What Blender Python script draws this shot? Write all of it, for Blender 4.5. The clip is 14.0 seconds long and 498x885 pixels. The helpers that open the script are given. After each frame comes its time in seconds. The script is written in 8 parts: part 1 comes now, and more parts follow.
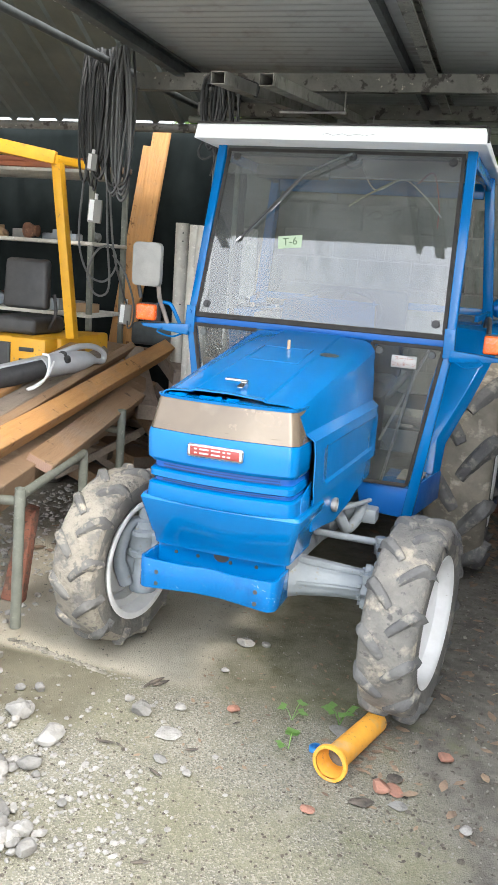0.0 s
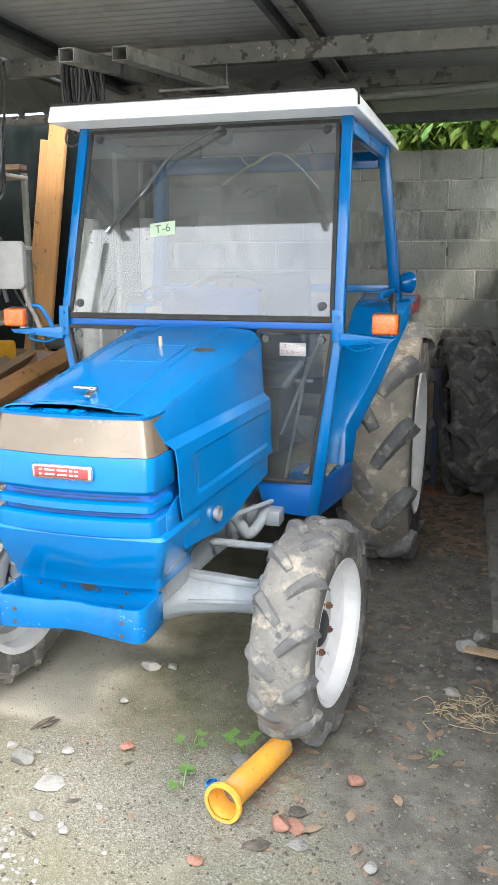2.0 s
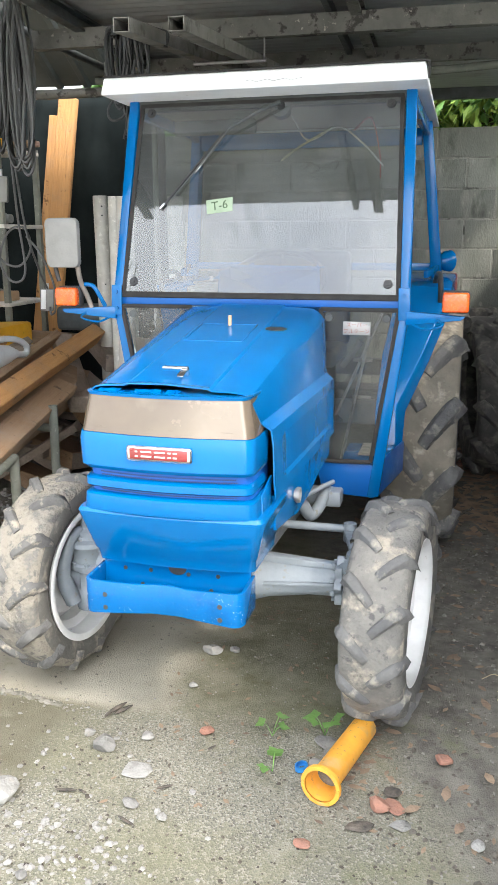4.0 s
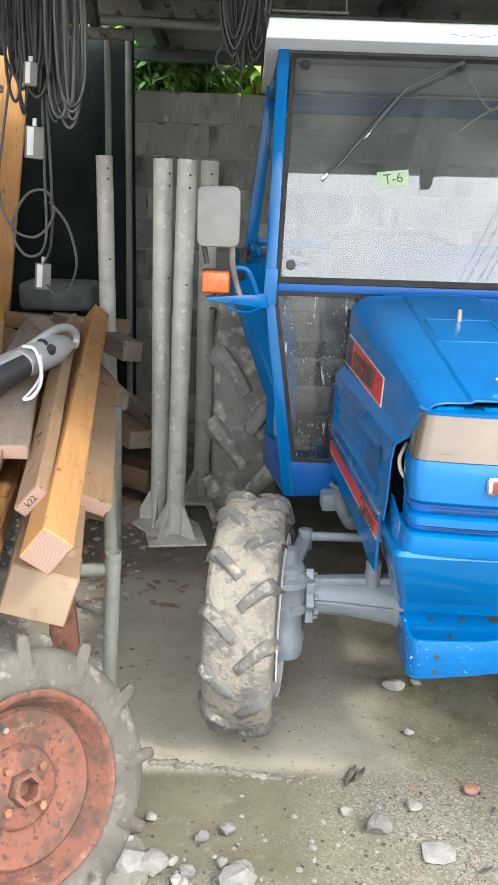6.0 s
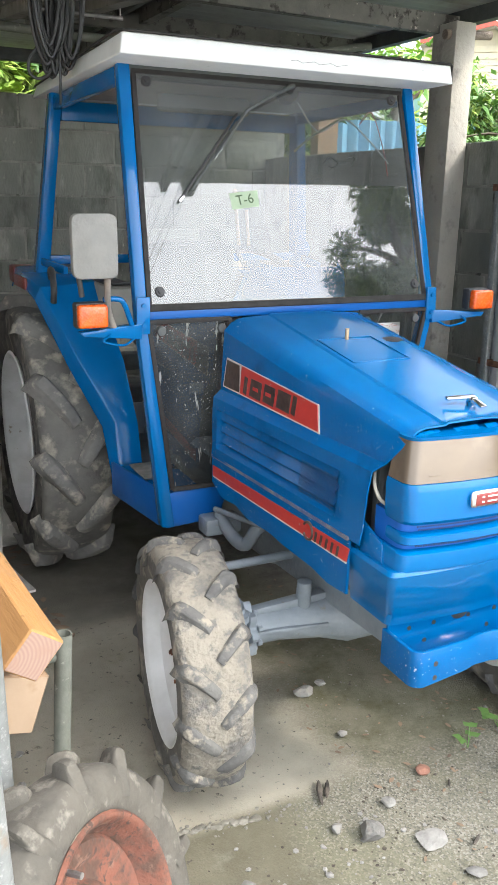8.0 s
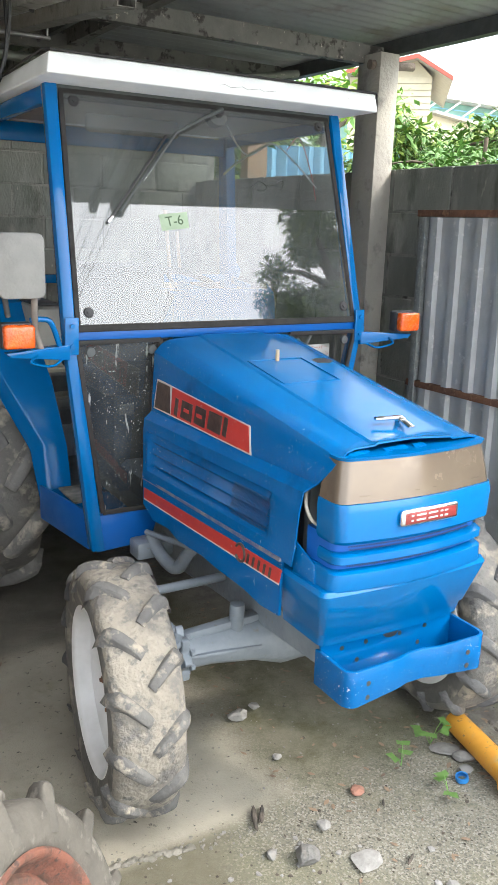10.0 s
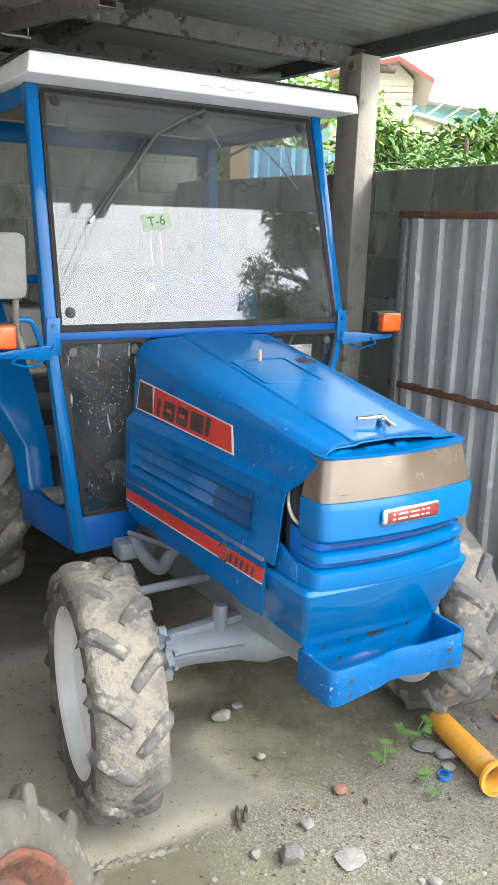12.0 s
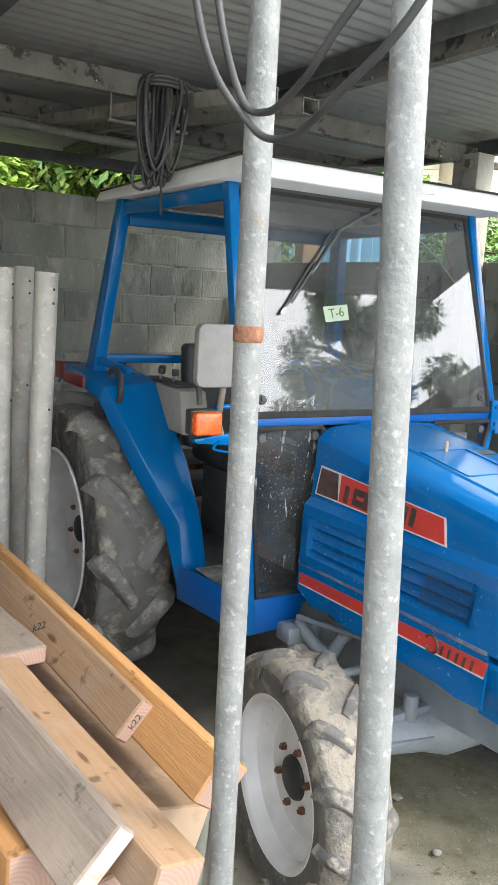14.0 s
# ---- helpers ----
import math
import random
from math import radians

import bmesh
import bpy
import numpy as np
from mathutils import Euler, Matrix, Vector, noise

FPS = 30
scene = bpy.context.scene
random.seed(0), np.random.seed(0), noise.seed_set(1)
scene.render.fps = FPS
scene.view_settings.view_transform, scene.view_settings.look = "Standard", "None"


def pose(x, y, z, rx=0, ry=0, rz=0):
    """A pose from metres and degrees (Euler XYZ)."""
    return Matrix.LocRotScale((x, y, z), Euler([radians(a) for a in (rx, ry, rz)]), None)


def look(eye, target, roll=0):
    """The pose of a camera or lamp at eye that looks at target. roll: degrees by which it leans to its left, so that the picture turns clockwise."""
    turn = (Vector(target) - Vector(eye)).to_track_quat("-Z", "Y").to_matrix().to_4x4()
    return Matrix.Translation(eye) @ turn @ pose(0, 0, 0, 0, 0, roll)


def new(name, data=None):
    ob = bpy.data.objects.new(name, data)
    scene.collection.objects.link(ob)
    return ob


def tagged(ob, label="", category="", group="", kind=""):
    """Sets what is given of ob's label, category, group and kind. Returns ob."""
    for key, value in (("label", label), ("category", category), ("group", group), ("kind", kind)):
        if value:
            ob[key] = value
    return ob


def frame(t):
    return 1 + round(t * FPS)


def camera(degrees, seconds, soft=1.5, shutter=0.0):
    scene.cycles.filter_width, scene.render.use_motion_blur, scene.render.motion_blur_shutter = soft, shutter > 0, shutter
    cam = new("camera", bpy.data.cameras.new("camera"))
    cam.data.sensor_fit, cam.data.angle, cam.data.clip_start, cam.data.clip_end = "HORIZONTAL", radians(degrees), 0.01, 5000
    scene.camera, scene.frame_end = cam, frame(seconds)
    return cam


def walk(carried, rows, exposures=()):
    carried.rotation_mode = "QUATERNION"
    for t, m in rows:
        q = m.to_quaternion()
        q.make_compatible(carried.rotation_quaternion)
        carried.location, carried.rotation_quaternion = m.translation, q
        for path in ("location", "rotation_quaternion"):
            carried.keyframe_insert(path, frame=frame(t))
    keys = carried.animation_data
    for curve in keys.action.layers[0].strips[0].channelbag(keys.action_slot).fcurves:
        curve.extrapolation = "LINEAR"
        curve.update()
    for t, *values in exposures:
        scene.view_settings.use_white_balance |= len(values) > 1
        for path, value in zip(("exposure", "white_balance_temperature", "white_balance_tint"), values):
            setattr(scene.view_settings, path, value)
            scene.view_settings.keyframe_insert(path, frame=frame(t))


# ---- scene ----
cam = camera(34.1, 14.0)
METRES, TILT, LEAN, TURN = 3.680, -12.251, -4.195, 17.693
START = (0.7222, -2.0270, 1.4744)
ROWS = [
    (0.0, 0.0, 0.0, 0.0, 0.0, 0.0, -0.0),
    (0.5, -0.0014, 0.0342, 0.0094, -2.36, -0.42, 3.26),
    (1.0, 0.0555, 0.0676, 0.0067, -3.69, -1.17, 4.57),
    (1.5, 0.0847, 0.0709, 0.01, -2.24, -1.03, 4.81),
    (2.0, 0.0882, 0.0668, 0.0091, -1.84, -0.78, 4.85),
    (4.5, -0.069, 0.1013, 0.0225, -5.95, -3.03, 5.53),
    (5.0, -0.1491, 0.1686, 0.0385, -8.2, -3.77, 5.51),
    (5.5, -0.2438, 0.2182, 0.0591, -8.83, -4.04, 5.62),
    (6.0, -0.3131, 0.2571, 0.0809, -18.45, -5.88, 6.1),
    (6.5, -0.3599, 0.3399, 0.1029, -25.6, -7.46, 9.01),
    (7.0, -0.4002, 0.3723, 0.1197, -29.29, -8.25, 9.71),
    (7.5, -0.4529, 0.3715, 0.1384, -36.26, -9.78, 11.18),
    (8.0, -0.465, 0.3768, 0.1457, -43.94, -10.72, 10.59),
    (8.5, -0.4626, 0.3793, 0.1467, -46.47, -10.55, 10.25),
    (11.0, -0.4623, 0.377, 0.1444, -49.6, -10.04, 10.17),
    (11.5, -0.4622, 0.3766, 0.1445, -49.91, -10.14, 10.13),
    (12.0, -0.4624, 0.3771, 0.1442, -49.95, -10.22, 10.17),
    (12.5, -0.4687, 0.3772, 0.1473, -49.72, -10.17, 10.31),
    (13.0, -0.5072, 0.3889, 0.1545, -49.32, -8.95, 9.61),
    (13.5, -0.5423, 0.426, 0.1677, -48.86, -5.67, 7.42),
    (14.0, -0.5645, 0.4834, 0.1877, -49.68, -5.54, 8.59),
]
walk(cam, [(t, pose(*START, TILT, LEAN, TURN) @ pose(METRES * x, METRES * y, METRES * z, 90 + pitch, roll, yaw)) for t, x, y, z, yaw, pitch, roll in ROWS], exposures=[(0, 2.0), (2, 2.2), (4.5, 2.03), (6, 1.93), (8, 1.91), (12, 1.90), (14, 1.92)])

# ---- light ----
world = bpy.data.worlds.new("sky")
scene.world = world
world.use_nodes = True
wn, wl = world.node_tree.nodes, world.node_tree.links
bg = wn["Background"]
sky = wn.new("ShaderNodeTexSky")
sky.sky_type = "NISHITA"
sky.sun_disc = False
sky.sun_elevation, sky.sun_rotation = radians(43.7), radians(133)
sky.dust_density = 2.5
# thin broken cloud over the whole sky, brighter round the veiled sun
SUN_WAY = Vector((0.77, -0.71, 1.0)).normalized()
wco = wn.new("ShaderNodeTexCoord")
cloud = wn.new("ShaderNodeTexNoise")
cloud.inputs["Scale"].default_value, cloud.inputs["Detail"].default_value = 2.2, 7
cramp = wn.new("ShaderNodeMapRange")
cramp.inputs["From Min"].default_value, cramp.inputs["From Max"].default_value = 0.38, 0.62
cramp.inputs["To Min"].default_value, cramp.inputs["To Max"].default_value = 0.45, 0.97
dot = wn.new("ShaderNodeVectorMath")
dot.operation = "DOT_PRODUCT"
dot.inputs[1].default_value = SUN_WAY
glow = wn.new("ShaderNodeMapRange")
glow.interpolation_type = "SMOOTHSTEP"
glow.inputs["From Min"].default_value, glow.inputs["From Max"].default_value = 0.15, 1.0
glow.inputs["To Min"].default_value, glow.inputs["To Max"].default_value = 5.4, 14.5
cgrey = wn.new("ShaderNodeVectorMath")
cgrey.operation = "SCALE"
cgrey.inputs[0].default_value = (0.96, 0.99, 1.03)
cmix = wn.new("ShaderNodeMixRGB")
wl.new(wco.outputs["Generated"], cloud.inputs["Vector"])
wl.new(wco.outputs["Generated"], dot.inputs[0])
wl.new(dot.outputs["Value"], glow.inputs["Value"])
wl.new(glow.outputs["Result"], cgrey.inputs["Scale"])
wl.new(cloud.outputs["Fac"], cramp.inputs["Value"])
wl.new(cramp.outputs["Result"], cmix.inputs["Fac"])
wl.new(sky.outputs[0], cmix.inputs["Color1"])
wl.new(cgrey.outputs[0], cmix.inputs["Color2"])
wl.new(cmix.outputs[0], bg.inputs[0])
bg.inputs[1].default_value = 0.15

sun_data = bpy.data.lights.new("sun", "SUN")
sun_data.energy, sun_data.angle, sun_data.color = 0.75, radians(6), (1, 0.94, 0.85)
sun = new("sun", sun_data)
sun.matrix_world = look((0, 0, 0), -SUN_WAY)

# ---- materials ----
def nodes_of(name):
    m = bpy.data.materials.new(name)
    m.use_nodes = True
    n, l = m.node_tree.nodes, m.node_tree.links
    return m, n, l, n["Principled BSDF"]


def coords(n, l, stretch=(1, 1, 1)):
    """Object coordinates, shifted at random from object to object."""
    tc, oi = n.new("ShaderNodeTexCoord"), n.new("ShaderNodeObjectInfo")
    add, mul = n.new("ShaderNodeVectorMath"), n.new("ShaderNodeVectorMath")
    mp = n.new("ShaderNodeMapping")
    mul.operation = "SCALE"
    mul.inputs[0].default_value = (37, 19, 53)
    l.new(oi.outputs["Random"], mul.inputs["Scale"])
    l.new(tc.outputs["Object"], add.inputs[0])
    l.new(mul.outputs[0], add.inputs[1])
    l.new(add.outputs[0], mp.inputs["Vector"])
    mp.inputs["Scale"].default_value = stretch
    return mp.outputs[0], oi


def noise_fac(n, l, vec, scale, lo, hi, detail=5, rough=0.6):
    t, r = n.new("ShaderNodeTexNoise"), n.new("ShaderNodeMapRange")
    t.inputs["Scale"].default_value, t.inputs["Detail"].default_value, t.inputs["Roughness"].default_value = scale, detail, rough
    r.inputs["From Min"].default_value, r.inputs["From Max"].default_value = lo, hi
    l.new(vec, t.inputs["Vector"])
    l.new(t.outputs["Fac"], r.inputs["Value"])
    return r.outputs["Result"]


def mixc(n, l, fac, a, b):
    m = n.new("ShaderNodeMixRGB")
    for s, v in ((0, fac), (1, a), (2, b)):
        if isinstance(v, tuple):
            m.inputs[s].default_value = (*v, 1)
        elif isinstance(v, (int, float)):
            m.inputs[s].default_value = v
        else:
            l.new(v, m.inputs[s])
    return m.outputs[0]


def surf(name, c1, c2, rough=0.5, metal=0.0, scale=6, lo=0.35, hi=0.65, spots=None, bump=0.15, bscale=80, stretch=(1, 1, 1), coat=0.0, each=0.0, rough2=None):
    """A surface of two tones in patches, with spots of a third (colour, scale, lo, hi), fine relief and gloss that varies."""
    m, n, l, b = nodes_of(name)
    v, oi = coords(n, l, stretch)
    f1 = noise_fac(n, l, v, scale, lo, hi)
    col = mixc(n, l, f1, c1, c2)
    for s in (spots or ()):
        col = mixc(n, l, noise_fac(n, l, v, s[1], s[2], s[3]), col, s[0])
    if each:
        h = n.new("ShaderNodeHueSaturation")
        r = n.new("ShaderNodeMapRange")
        r.inputs["To Min"].default_value, r.inputs["To Max"].default_value = 1 - each, 1 + each
        l.new(oi.outputs["Random"], r.inputs["Value"])
        l.new(r.outputs["Result"], h.inputs["Value"])
        l.new(col, h.inputs["Color"])
        col = h.outputs[0]
    l.new(col, b.inputs["Base Color"])
    rr = n.new("ShaderNodeMapRange")
    rr.inputs["To Min"].default_value, rr.inputs["To Max"].default_value = rough, rough2 if rough2 is not None else min(1, rough + 0.15)
    l.new(noise_fac(n, l, v, scale * 3, 0.3, 0.7), rr.inputs["Value"])
    l.new(rr.outputs["Result"], b.inputs["Roughness"])
    b.inputs["Metallic"].default_value = metal
    b.inputs["Coat Weight"].default_value = coat
    b.inputs["Coat Roughness"].default_value = 0.08
    if bump:
        bn = n.new("ShaderNodeBump")
        bn.inputs["Strength"].default_value, bn.inputs["Distance"].default_value = bump, 0.01
        t = n.new("ShaderNodeTexNoise")
        t.inputs["Scale"].default_value, t.inputs["Detail"].default_value = bscale, 6
        l.new(v, t.inputs["Vector"])
        l.new(t.outputs["Fac"], bn.inputs["Height"])
        l.new(bn.outputs[0], b.inputs["Normal"])
    return m


def glass(name, tint, ior, dirt, dirt_col=(0.55, 0.55, 0.52), splash=0.0):
    """A pane: clear, with mirror reflection by angle and a thin film of dust and splashes."""
    m, n, l, b = nodes_of(name)
    out = n["Material Output"]
    n.remove(b)
    v, _ = coords(n, l)
    tr, gl, df = n.new("ShaderNodeBsdfTransparent"), n.new("ShaderNodeBsdfGlossy"), n.new("ShaderNodeBsdfDiffuse")
    tr.inputs[0].default_value = (*tint, 1)
    gl.inputs["Roughness"].default_value = 0.02
    gl.inputs["Color"].default_value = (1, 1, 1, 1)
    df.inputs[0].default_value = (*dirt_col, 1)
    fr = n.new("ShaderNodeFresnel")
    fr.inputs["IOR"].default_value = ior
    m1, m2 = n.new("ShaderNodeMixShader"), n.new("ShaderNodeMixShader")
    l.new(fr.outputs[0], m1.inputs[0])
    l.new(tr.outputs[0], m1.inputs[1])
    l.new(gl.outputs[0], m1.inputs[2])
    big = noise_fac(n, l, v, 3.0, 0.3, 0.75)
    fine = noise_fac(n, l, v, 130 if splash else 45, 0.615 if splash else 0.72, 0.68 if splash else 0.78)
    if splash:
        v2, _ = coords(n, l, (1, 1, 0.16))
        runs = noise_fac(n, l, v2, 75, 0.62, 0.68, 3)
        most = n.new("ShaderNodeMath")
        most.operation = "MAXIMUM"
        l.new(fine, most.inputs[0])
        l.new(runs, most.inputs[1])
        gate = n.new("ShaderNodeMath")
        gate.operation = "MULTIPLY"
        l.new(most.outputs[0], gate.inputs[0])
        l.new(noise_fac(n, l, v, 5.0, 0.36, 0.56), gate.inputs[1])
        fine = gate.outputs[0]
    mul = n.new("ShaderNodeMath")
    mul.operation = "MULTIPLY_ADD"
    l.new(fine, mul.inputs[0])
    mul.inputs[1].default_value = splash or dirt * 2.0
    ml2 = n.new("ShaderNodeMath")
    ml2.operation = "MULTIPLY"
    l.new(big, ml2.inputs[0])
    ml2.inputs[1].default_value = dirt
    l.new(ml2.outputs[0], mul.inputs[2])
    l.new(mul.outputs[0], m2.inputs[0])
    l.new(m1.outputs[0], m2.inputs[1])
    l.new(df.outputs[0], m2.inputs[2])
    l.new(m2.outputs[0], out.inputs[0])
    return m


PAINT = surf("blue_paint", (0.0, 0.124, 0.36), (0.0, 0.108, 0.315), 0.10, scale=4, bump=0.04, bscale=14, coat=0.05, rough2=0.2)
PAINT_SIDE = surf("blue_paint_splashed", (0.0, 0.112, 0.335), (0.0, 0.096, 0.29), 0.10, scale=4, spots=[((0.0, 0.068, 0.21), 6, 0.56, 0.7), ((0.24, 0.36, 0.51), 170, 0.645, 0.68), ((0.38, 0.46, 0.54), 62, 0.69, 0.715)], bump=0.04, bscale=14, coat=0.05, rough2=0.22)
PAINT_DEEP = surf("deep_blue_paint", (0.001, 0.092, 0.36), (0.001, 0.086, 0.32), 0.3, scale=5, bump=0.03, bscale=20, coat=0.1)
for m_ in (PAINT, PAINT_SIDE, PAINT_DEEP):
    m_.node_tree.nodes["Principled BSDF"].inputs["Specular IOR Level"].default_value = 0.36
WHITE_PAINT = surf("white_paint", (0.8, 0.81, 0.8), (0.72, 0.73, 0.72), 0.35, scale=7, spots=[((0.45, 0.43, 0.4), 40, 0.68, 0.78)], bump=0.05, bscale=18)
RIM_WHITE = surf("rim_white", (0.78, 0.78, 0.78), (0.66, 0.66, 0.65), 0.4, scale=9, spots=[((0.35, 0.3, 0.24), 30, 0.66, 0.75)], bump=0.05, bscale=30)
GREY_PAINT = surf("grey_machine_paint", (0.235, 0.265, 0.29), (0.185, 0.21, 0.235), 0.34, scale=12, spots=[((0.2, 0.19, 0.17), 35, 0.62, 0.72)], bump=0.25, bscale=40)
RUBBER = surf("black_rubber", (0.05, 0.049, 0.047), (0.095, 0.09, 0.083), 0.8, scale=10, spots=[((0.21, 0.195, 0.165), 14, 0.5, 0.7)], bump=0.3, bscale=60)
LUG = surf("worn_grey_rubber", (0.088, 0.086, 0.083), (0.135, 0.131, 0.122), 0.85, scale=14, spots=[((0.28, 0.25, 0.20), 24, 0.52, 0.64)], bump=0.5, bscale=70)
LUG_GREY = surf("dusty_grey_rubber", (0.085, 0.085, 0.086), (0.14, 0.137, 0.132), 0.85, scale=10, spots=[((0.27, 0.25, 0.21), 18, 0.54, 0.68)], bump=0.5, bscale=70)
LUG_DARK = surf("dark_worn_rubber", (0.12, 0.117, 0.11), (0.19, 0.184, 0.17), 0.8, scale=10, spots=[((0.36, 0.33, 0.275), 16, 0.54, 0.68)], bump=0.35, bscale=60)
THIN_MUD = surf("thin_mud_on_rubber", (0.205, 0.195, 0.175), (0.13, 0.125, 0.116), 0.9, scale=9, spots=[((0.33, 0.295, 0.235), 12, 0.54, 0.66), ((0.085, 0.083, 0.08), 30, 0.58, 0.68)], bump=0.7, bscale=80)
TREAD_DARK = surf("dusty_rubber_dark", (0.155, 0.149, 0.135), (0.095, 0.091, 0.084), 0.8, scale=7, spots=[((0.33, 0.30, 0.245), 11, 0.53, 0.68)], bump=0.4, bscale=60)
TREAD_TAN = surf("dusty_rubber_tan", (0.25, 0.22, 0.175), (0.15, 0.135, 0.11), 0.8, scale=7, spots=[((0.42, 0.37, 0.3), 16, 0.56, 0.7)], bump=0.4, bscale=60)
MUD = surf("dried_mud_on_rubber", (0.27, 0.245, 0.20), (0.205, 0.186, 0.152), 0.95, scale=7, spots=[((0.125, 0.118, 0.108), 9, 0.53, 0.65), ((0.14, 0.132, 0.12), 34, 0.53, 0.63)], bump=0.9, bscale=70)
OLD_RUBBER = surf("dusty_old_rubber", (0.115, 0.105, 0.087), (0.075, 0.069, 0.058), 0.85, scale=12, spots=[((0.2, 0.182, 0.155), 25, 0.56, 0.7), ((0.05, 0.047, 0.043), 14, 0.6, 0.75)], bump=0.4, bscale=60)
SEAL = surf("black_seal", (0.018, 0.017, 0.016), (0.03, 0.028, 0.026), 0.8, scale=20, bump=0.1)
BLACK = surf("black_plastic", (0.025, 0.025, 0.027), (0.04, 0.04, 0.04), 0.45, scale=20, bump=0.1, bscale=150)
VINYL = surf("black_vinyl", (0.03, 0.03, 0.032), (0.05, 0.05, 0.05), 0.4, scale=9, bump=0.15, bscale=120)
MIRROR_BACK = surf("faded_grey_plastic", (0.235, 0.23, 0.215), (0.18, 0.177, 0.168), 0.65, scale=8, bump=0.2, bscale=120)
ORANGE = surf("amber_lens", (0.85, 0.13, 0.01), (0.62, 0.075, 0.008), 0.18, scale=30, bump=0.25, bscale=90, coat=0.5)
RED_LENS = surf("red_lens", (0.22, 0.03, 0.025), (0.15, 0.03, 0.025), 0.3, scale=30, bump=0.2, bscale=90)
CHROME = surf("chrome", (0.75, 0.75, 0.76), (0.6, 0.6, 0.6), 0.12, 1.0, scale=20, bump=0.03)
STEEL = surf("bare_steel", (0.42, 0.42, 0.42), (0.3, 0.29, 0.28), 0.4, 0.8, scale=20, bump=0.1)
RUST = surf("rusty_iron", (0.22, 0.10, 0.055), (0.12, 0.06, 0.04), 0.85, scale=14, spots=[((0.3, 0.16, 0.09), 40, 0.55, 0.7)], bump=0.4, bscale=90)
RED_RUST = surf("red_paint_rusting", (0.195, 0.078, 0.05), (0.135, 0.057, 0.04), 0.85, scale=9, spots=[((0.09, 0.052, 0.038), 18, 0.48, 0.6), ((0.27, 0.16, 0.11), 30, 0.58, 0.72), ((0.07, 0.043, 0.035), 60, 0.56, 0.64)], bump=0.45, bscale=60)
GALV = surf("galvanised_steel", (0.225, 0.235, 0.228), (0.165, 0.173, 0.17), 0.55, 0.2, scale=30, spots=[((0.30, 0.305, 0.295), 90, 0.56, 0.66), ((0.22, 0.175, 0.13), 9, 0.66, 0.75)], bump=0.25, bscale=120)
POST = surf("weathered_zinc_post", (0.58, 0.56, 0.505), (0.45, 0.435, 0.395), 0.6, 0.2, scale=10, spots=[((0.68, 0.66, 0.6), 35, 0.58, 0.68), ((0.33, 0.29, 0.23), 7, 0.6, 0.72)], bump=0.25, bscale=90)
GREEN_STEEL = surf("grey_green_pipe", (0.185, 0.195, 0.165), (0.14, 0.15, 0.127), 0.6, 0.1, scale=18, spots=[((0.29, 0.29, 0.255), 50, 0.62, 0.7)], bump=0.2, bscale=90)
def end_grain(name, c1, c2):
    """A sawn end with growth rings round an off-centre heart."""
    m, n, l, b = nodes_of(name)
    v, oi = coords(n, l)
    w = n.new("ShaderNodeTexWave")
    w.wave_type, w.rings_direction = "RINGS", "Y"
    w.inputs["Scale"].default_value, w.inputs["Distortion"].default_value, w.inputs["Detail"].default_value = 38, 1.6, 3
    tc, mp = n.new("ShaderNodeTexCoord"), n.new("ShaderNodeMapping")
    mp.inputs["Location"].default_value = (0.05, 0, 0.03)
    l.new(tc.outputs["Object"], mp.inputs["Vector"])
    l.new(mp.outputs[0], w.inputs["Vector"])
    col = mixc(n, l, w.outputs["Fac"], c1, c2)
    col = mixc(n, l, noise_fac(n, l, v, 25, 0.5, 0.75), col, (0.32, 0.2, 0.15))
    l.new(col, b.inputs["Base Color"])
    b.inputs["Roughness"].default_value = 0.85
    return m


PALE_FRESH = end_grain("cut_end_of_timber", (0.35, 0.235, 0.185), (0.30, 0.195, 0.152))
YELLOW = surf("yellow_machine_paint", (0.72, 0.38, 0.015), (0.62, 0.31, 0.012), 0.4, scale=6, spots=[((0.25, 0.16, 0.05), 30, 0.64, 0.74)], bump=0.06, bscale=30)
PIPE_ORANGE = surf("orange_yellow_plastic", (0.74, 0.36, 0.045), (0.62, 0.28, 0.035), 0.5, scale=9, spots=[((0.50, 0.34, 0.16), 12, 0.55, 0.72), ((0.22, 0.16, 0.09), 50, 0.62, 0.7)], bump=0.1, bscale=50)
SILVER = surf("silver_plastic", (0.48, 0.49, 0.5), (0.42, 0.42, 0.43), 0.3, 0.3, scale=10, bump=0.02)
CONCRETE = surf("concrete", (0.27, 0.256, 0.225), (0.195, 0.186, 0.164), 0.9, scale=5, spots=[((0.12, 0.113, 0.098), 14, 0.54, 0.68), ((0.105, 0.105, 0.072), 4, 0.56, 0.7)], bump=0.5, bscale=60)
RIDGE = surf("crumbled_edge", (0.24, 0.225, 0.19), (0.16, 0.15, 0.122), 0.95, scale=14, spots=[((0.10, 0.094, 0.078), 20, 0.52, 0.66)], bump=0.6, bscale=80)
BLOCK = surf("grey_concrete_block", (0.245, 0.25, 0.22), (0.165, 0.172, 0.15), 0.92, scale=4, spots=[((0.37, 0.36, 0.315), 6, 0.56, 0.74), ((0.085, 0.092, 0.074), 5, 0.55, 0.69), ((0.33, 0.32, 0.275), 26, 0.64, 0.72)], bump=0.5, bscale=110, stretch=(1, 1, 0.42), each=0.16)
MORTAR = surf("mortar", (0.29, 0.283, 0.25), (0.17, 0.17, 0.152), 0.95, scale=7, spots=[((0.08, 0.082, 0.07), 11, 0.56, 0.66)], bump=0.6, bscale=90)
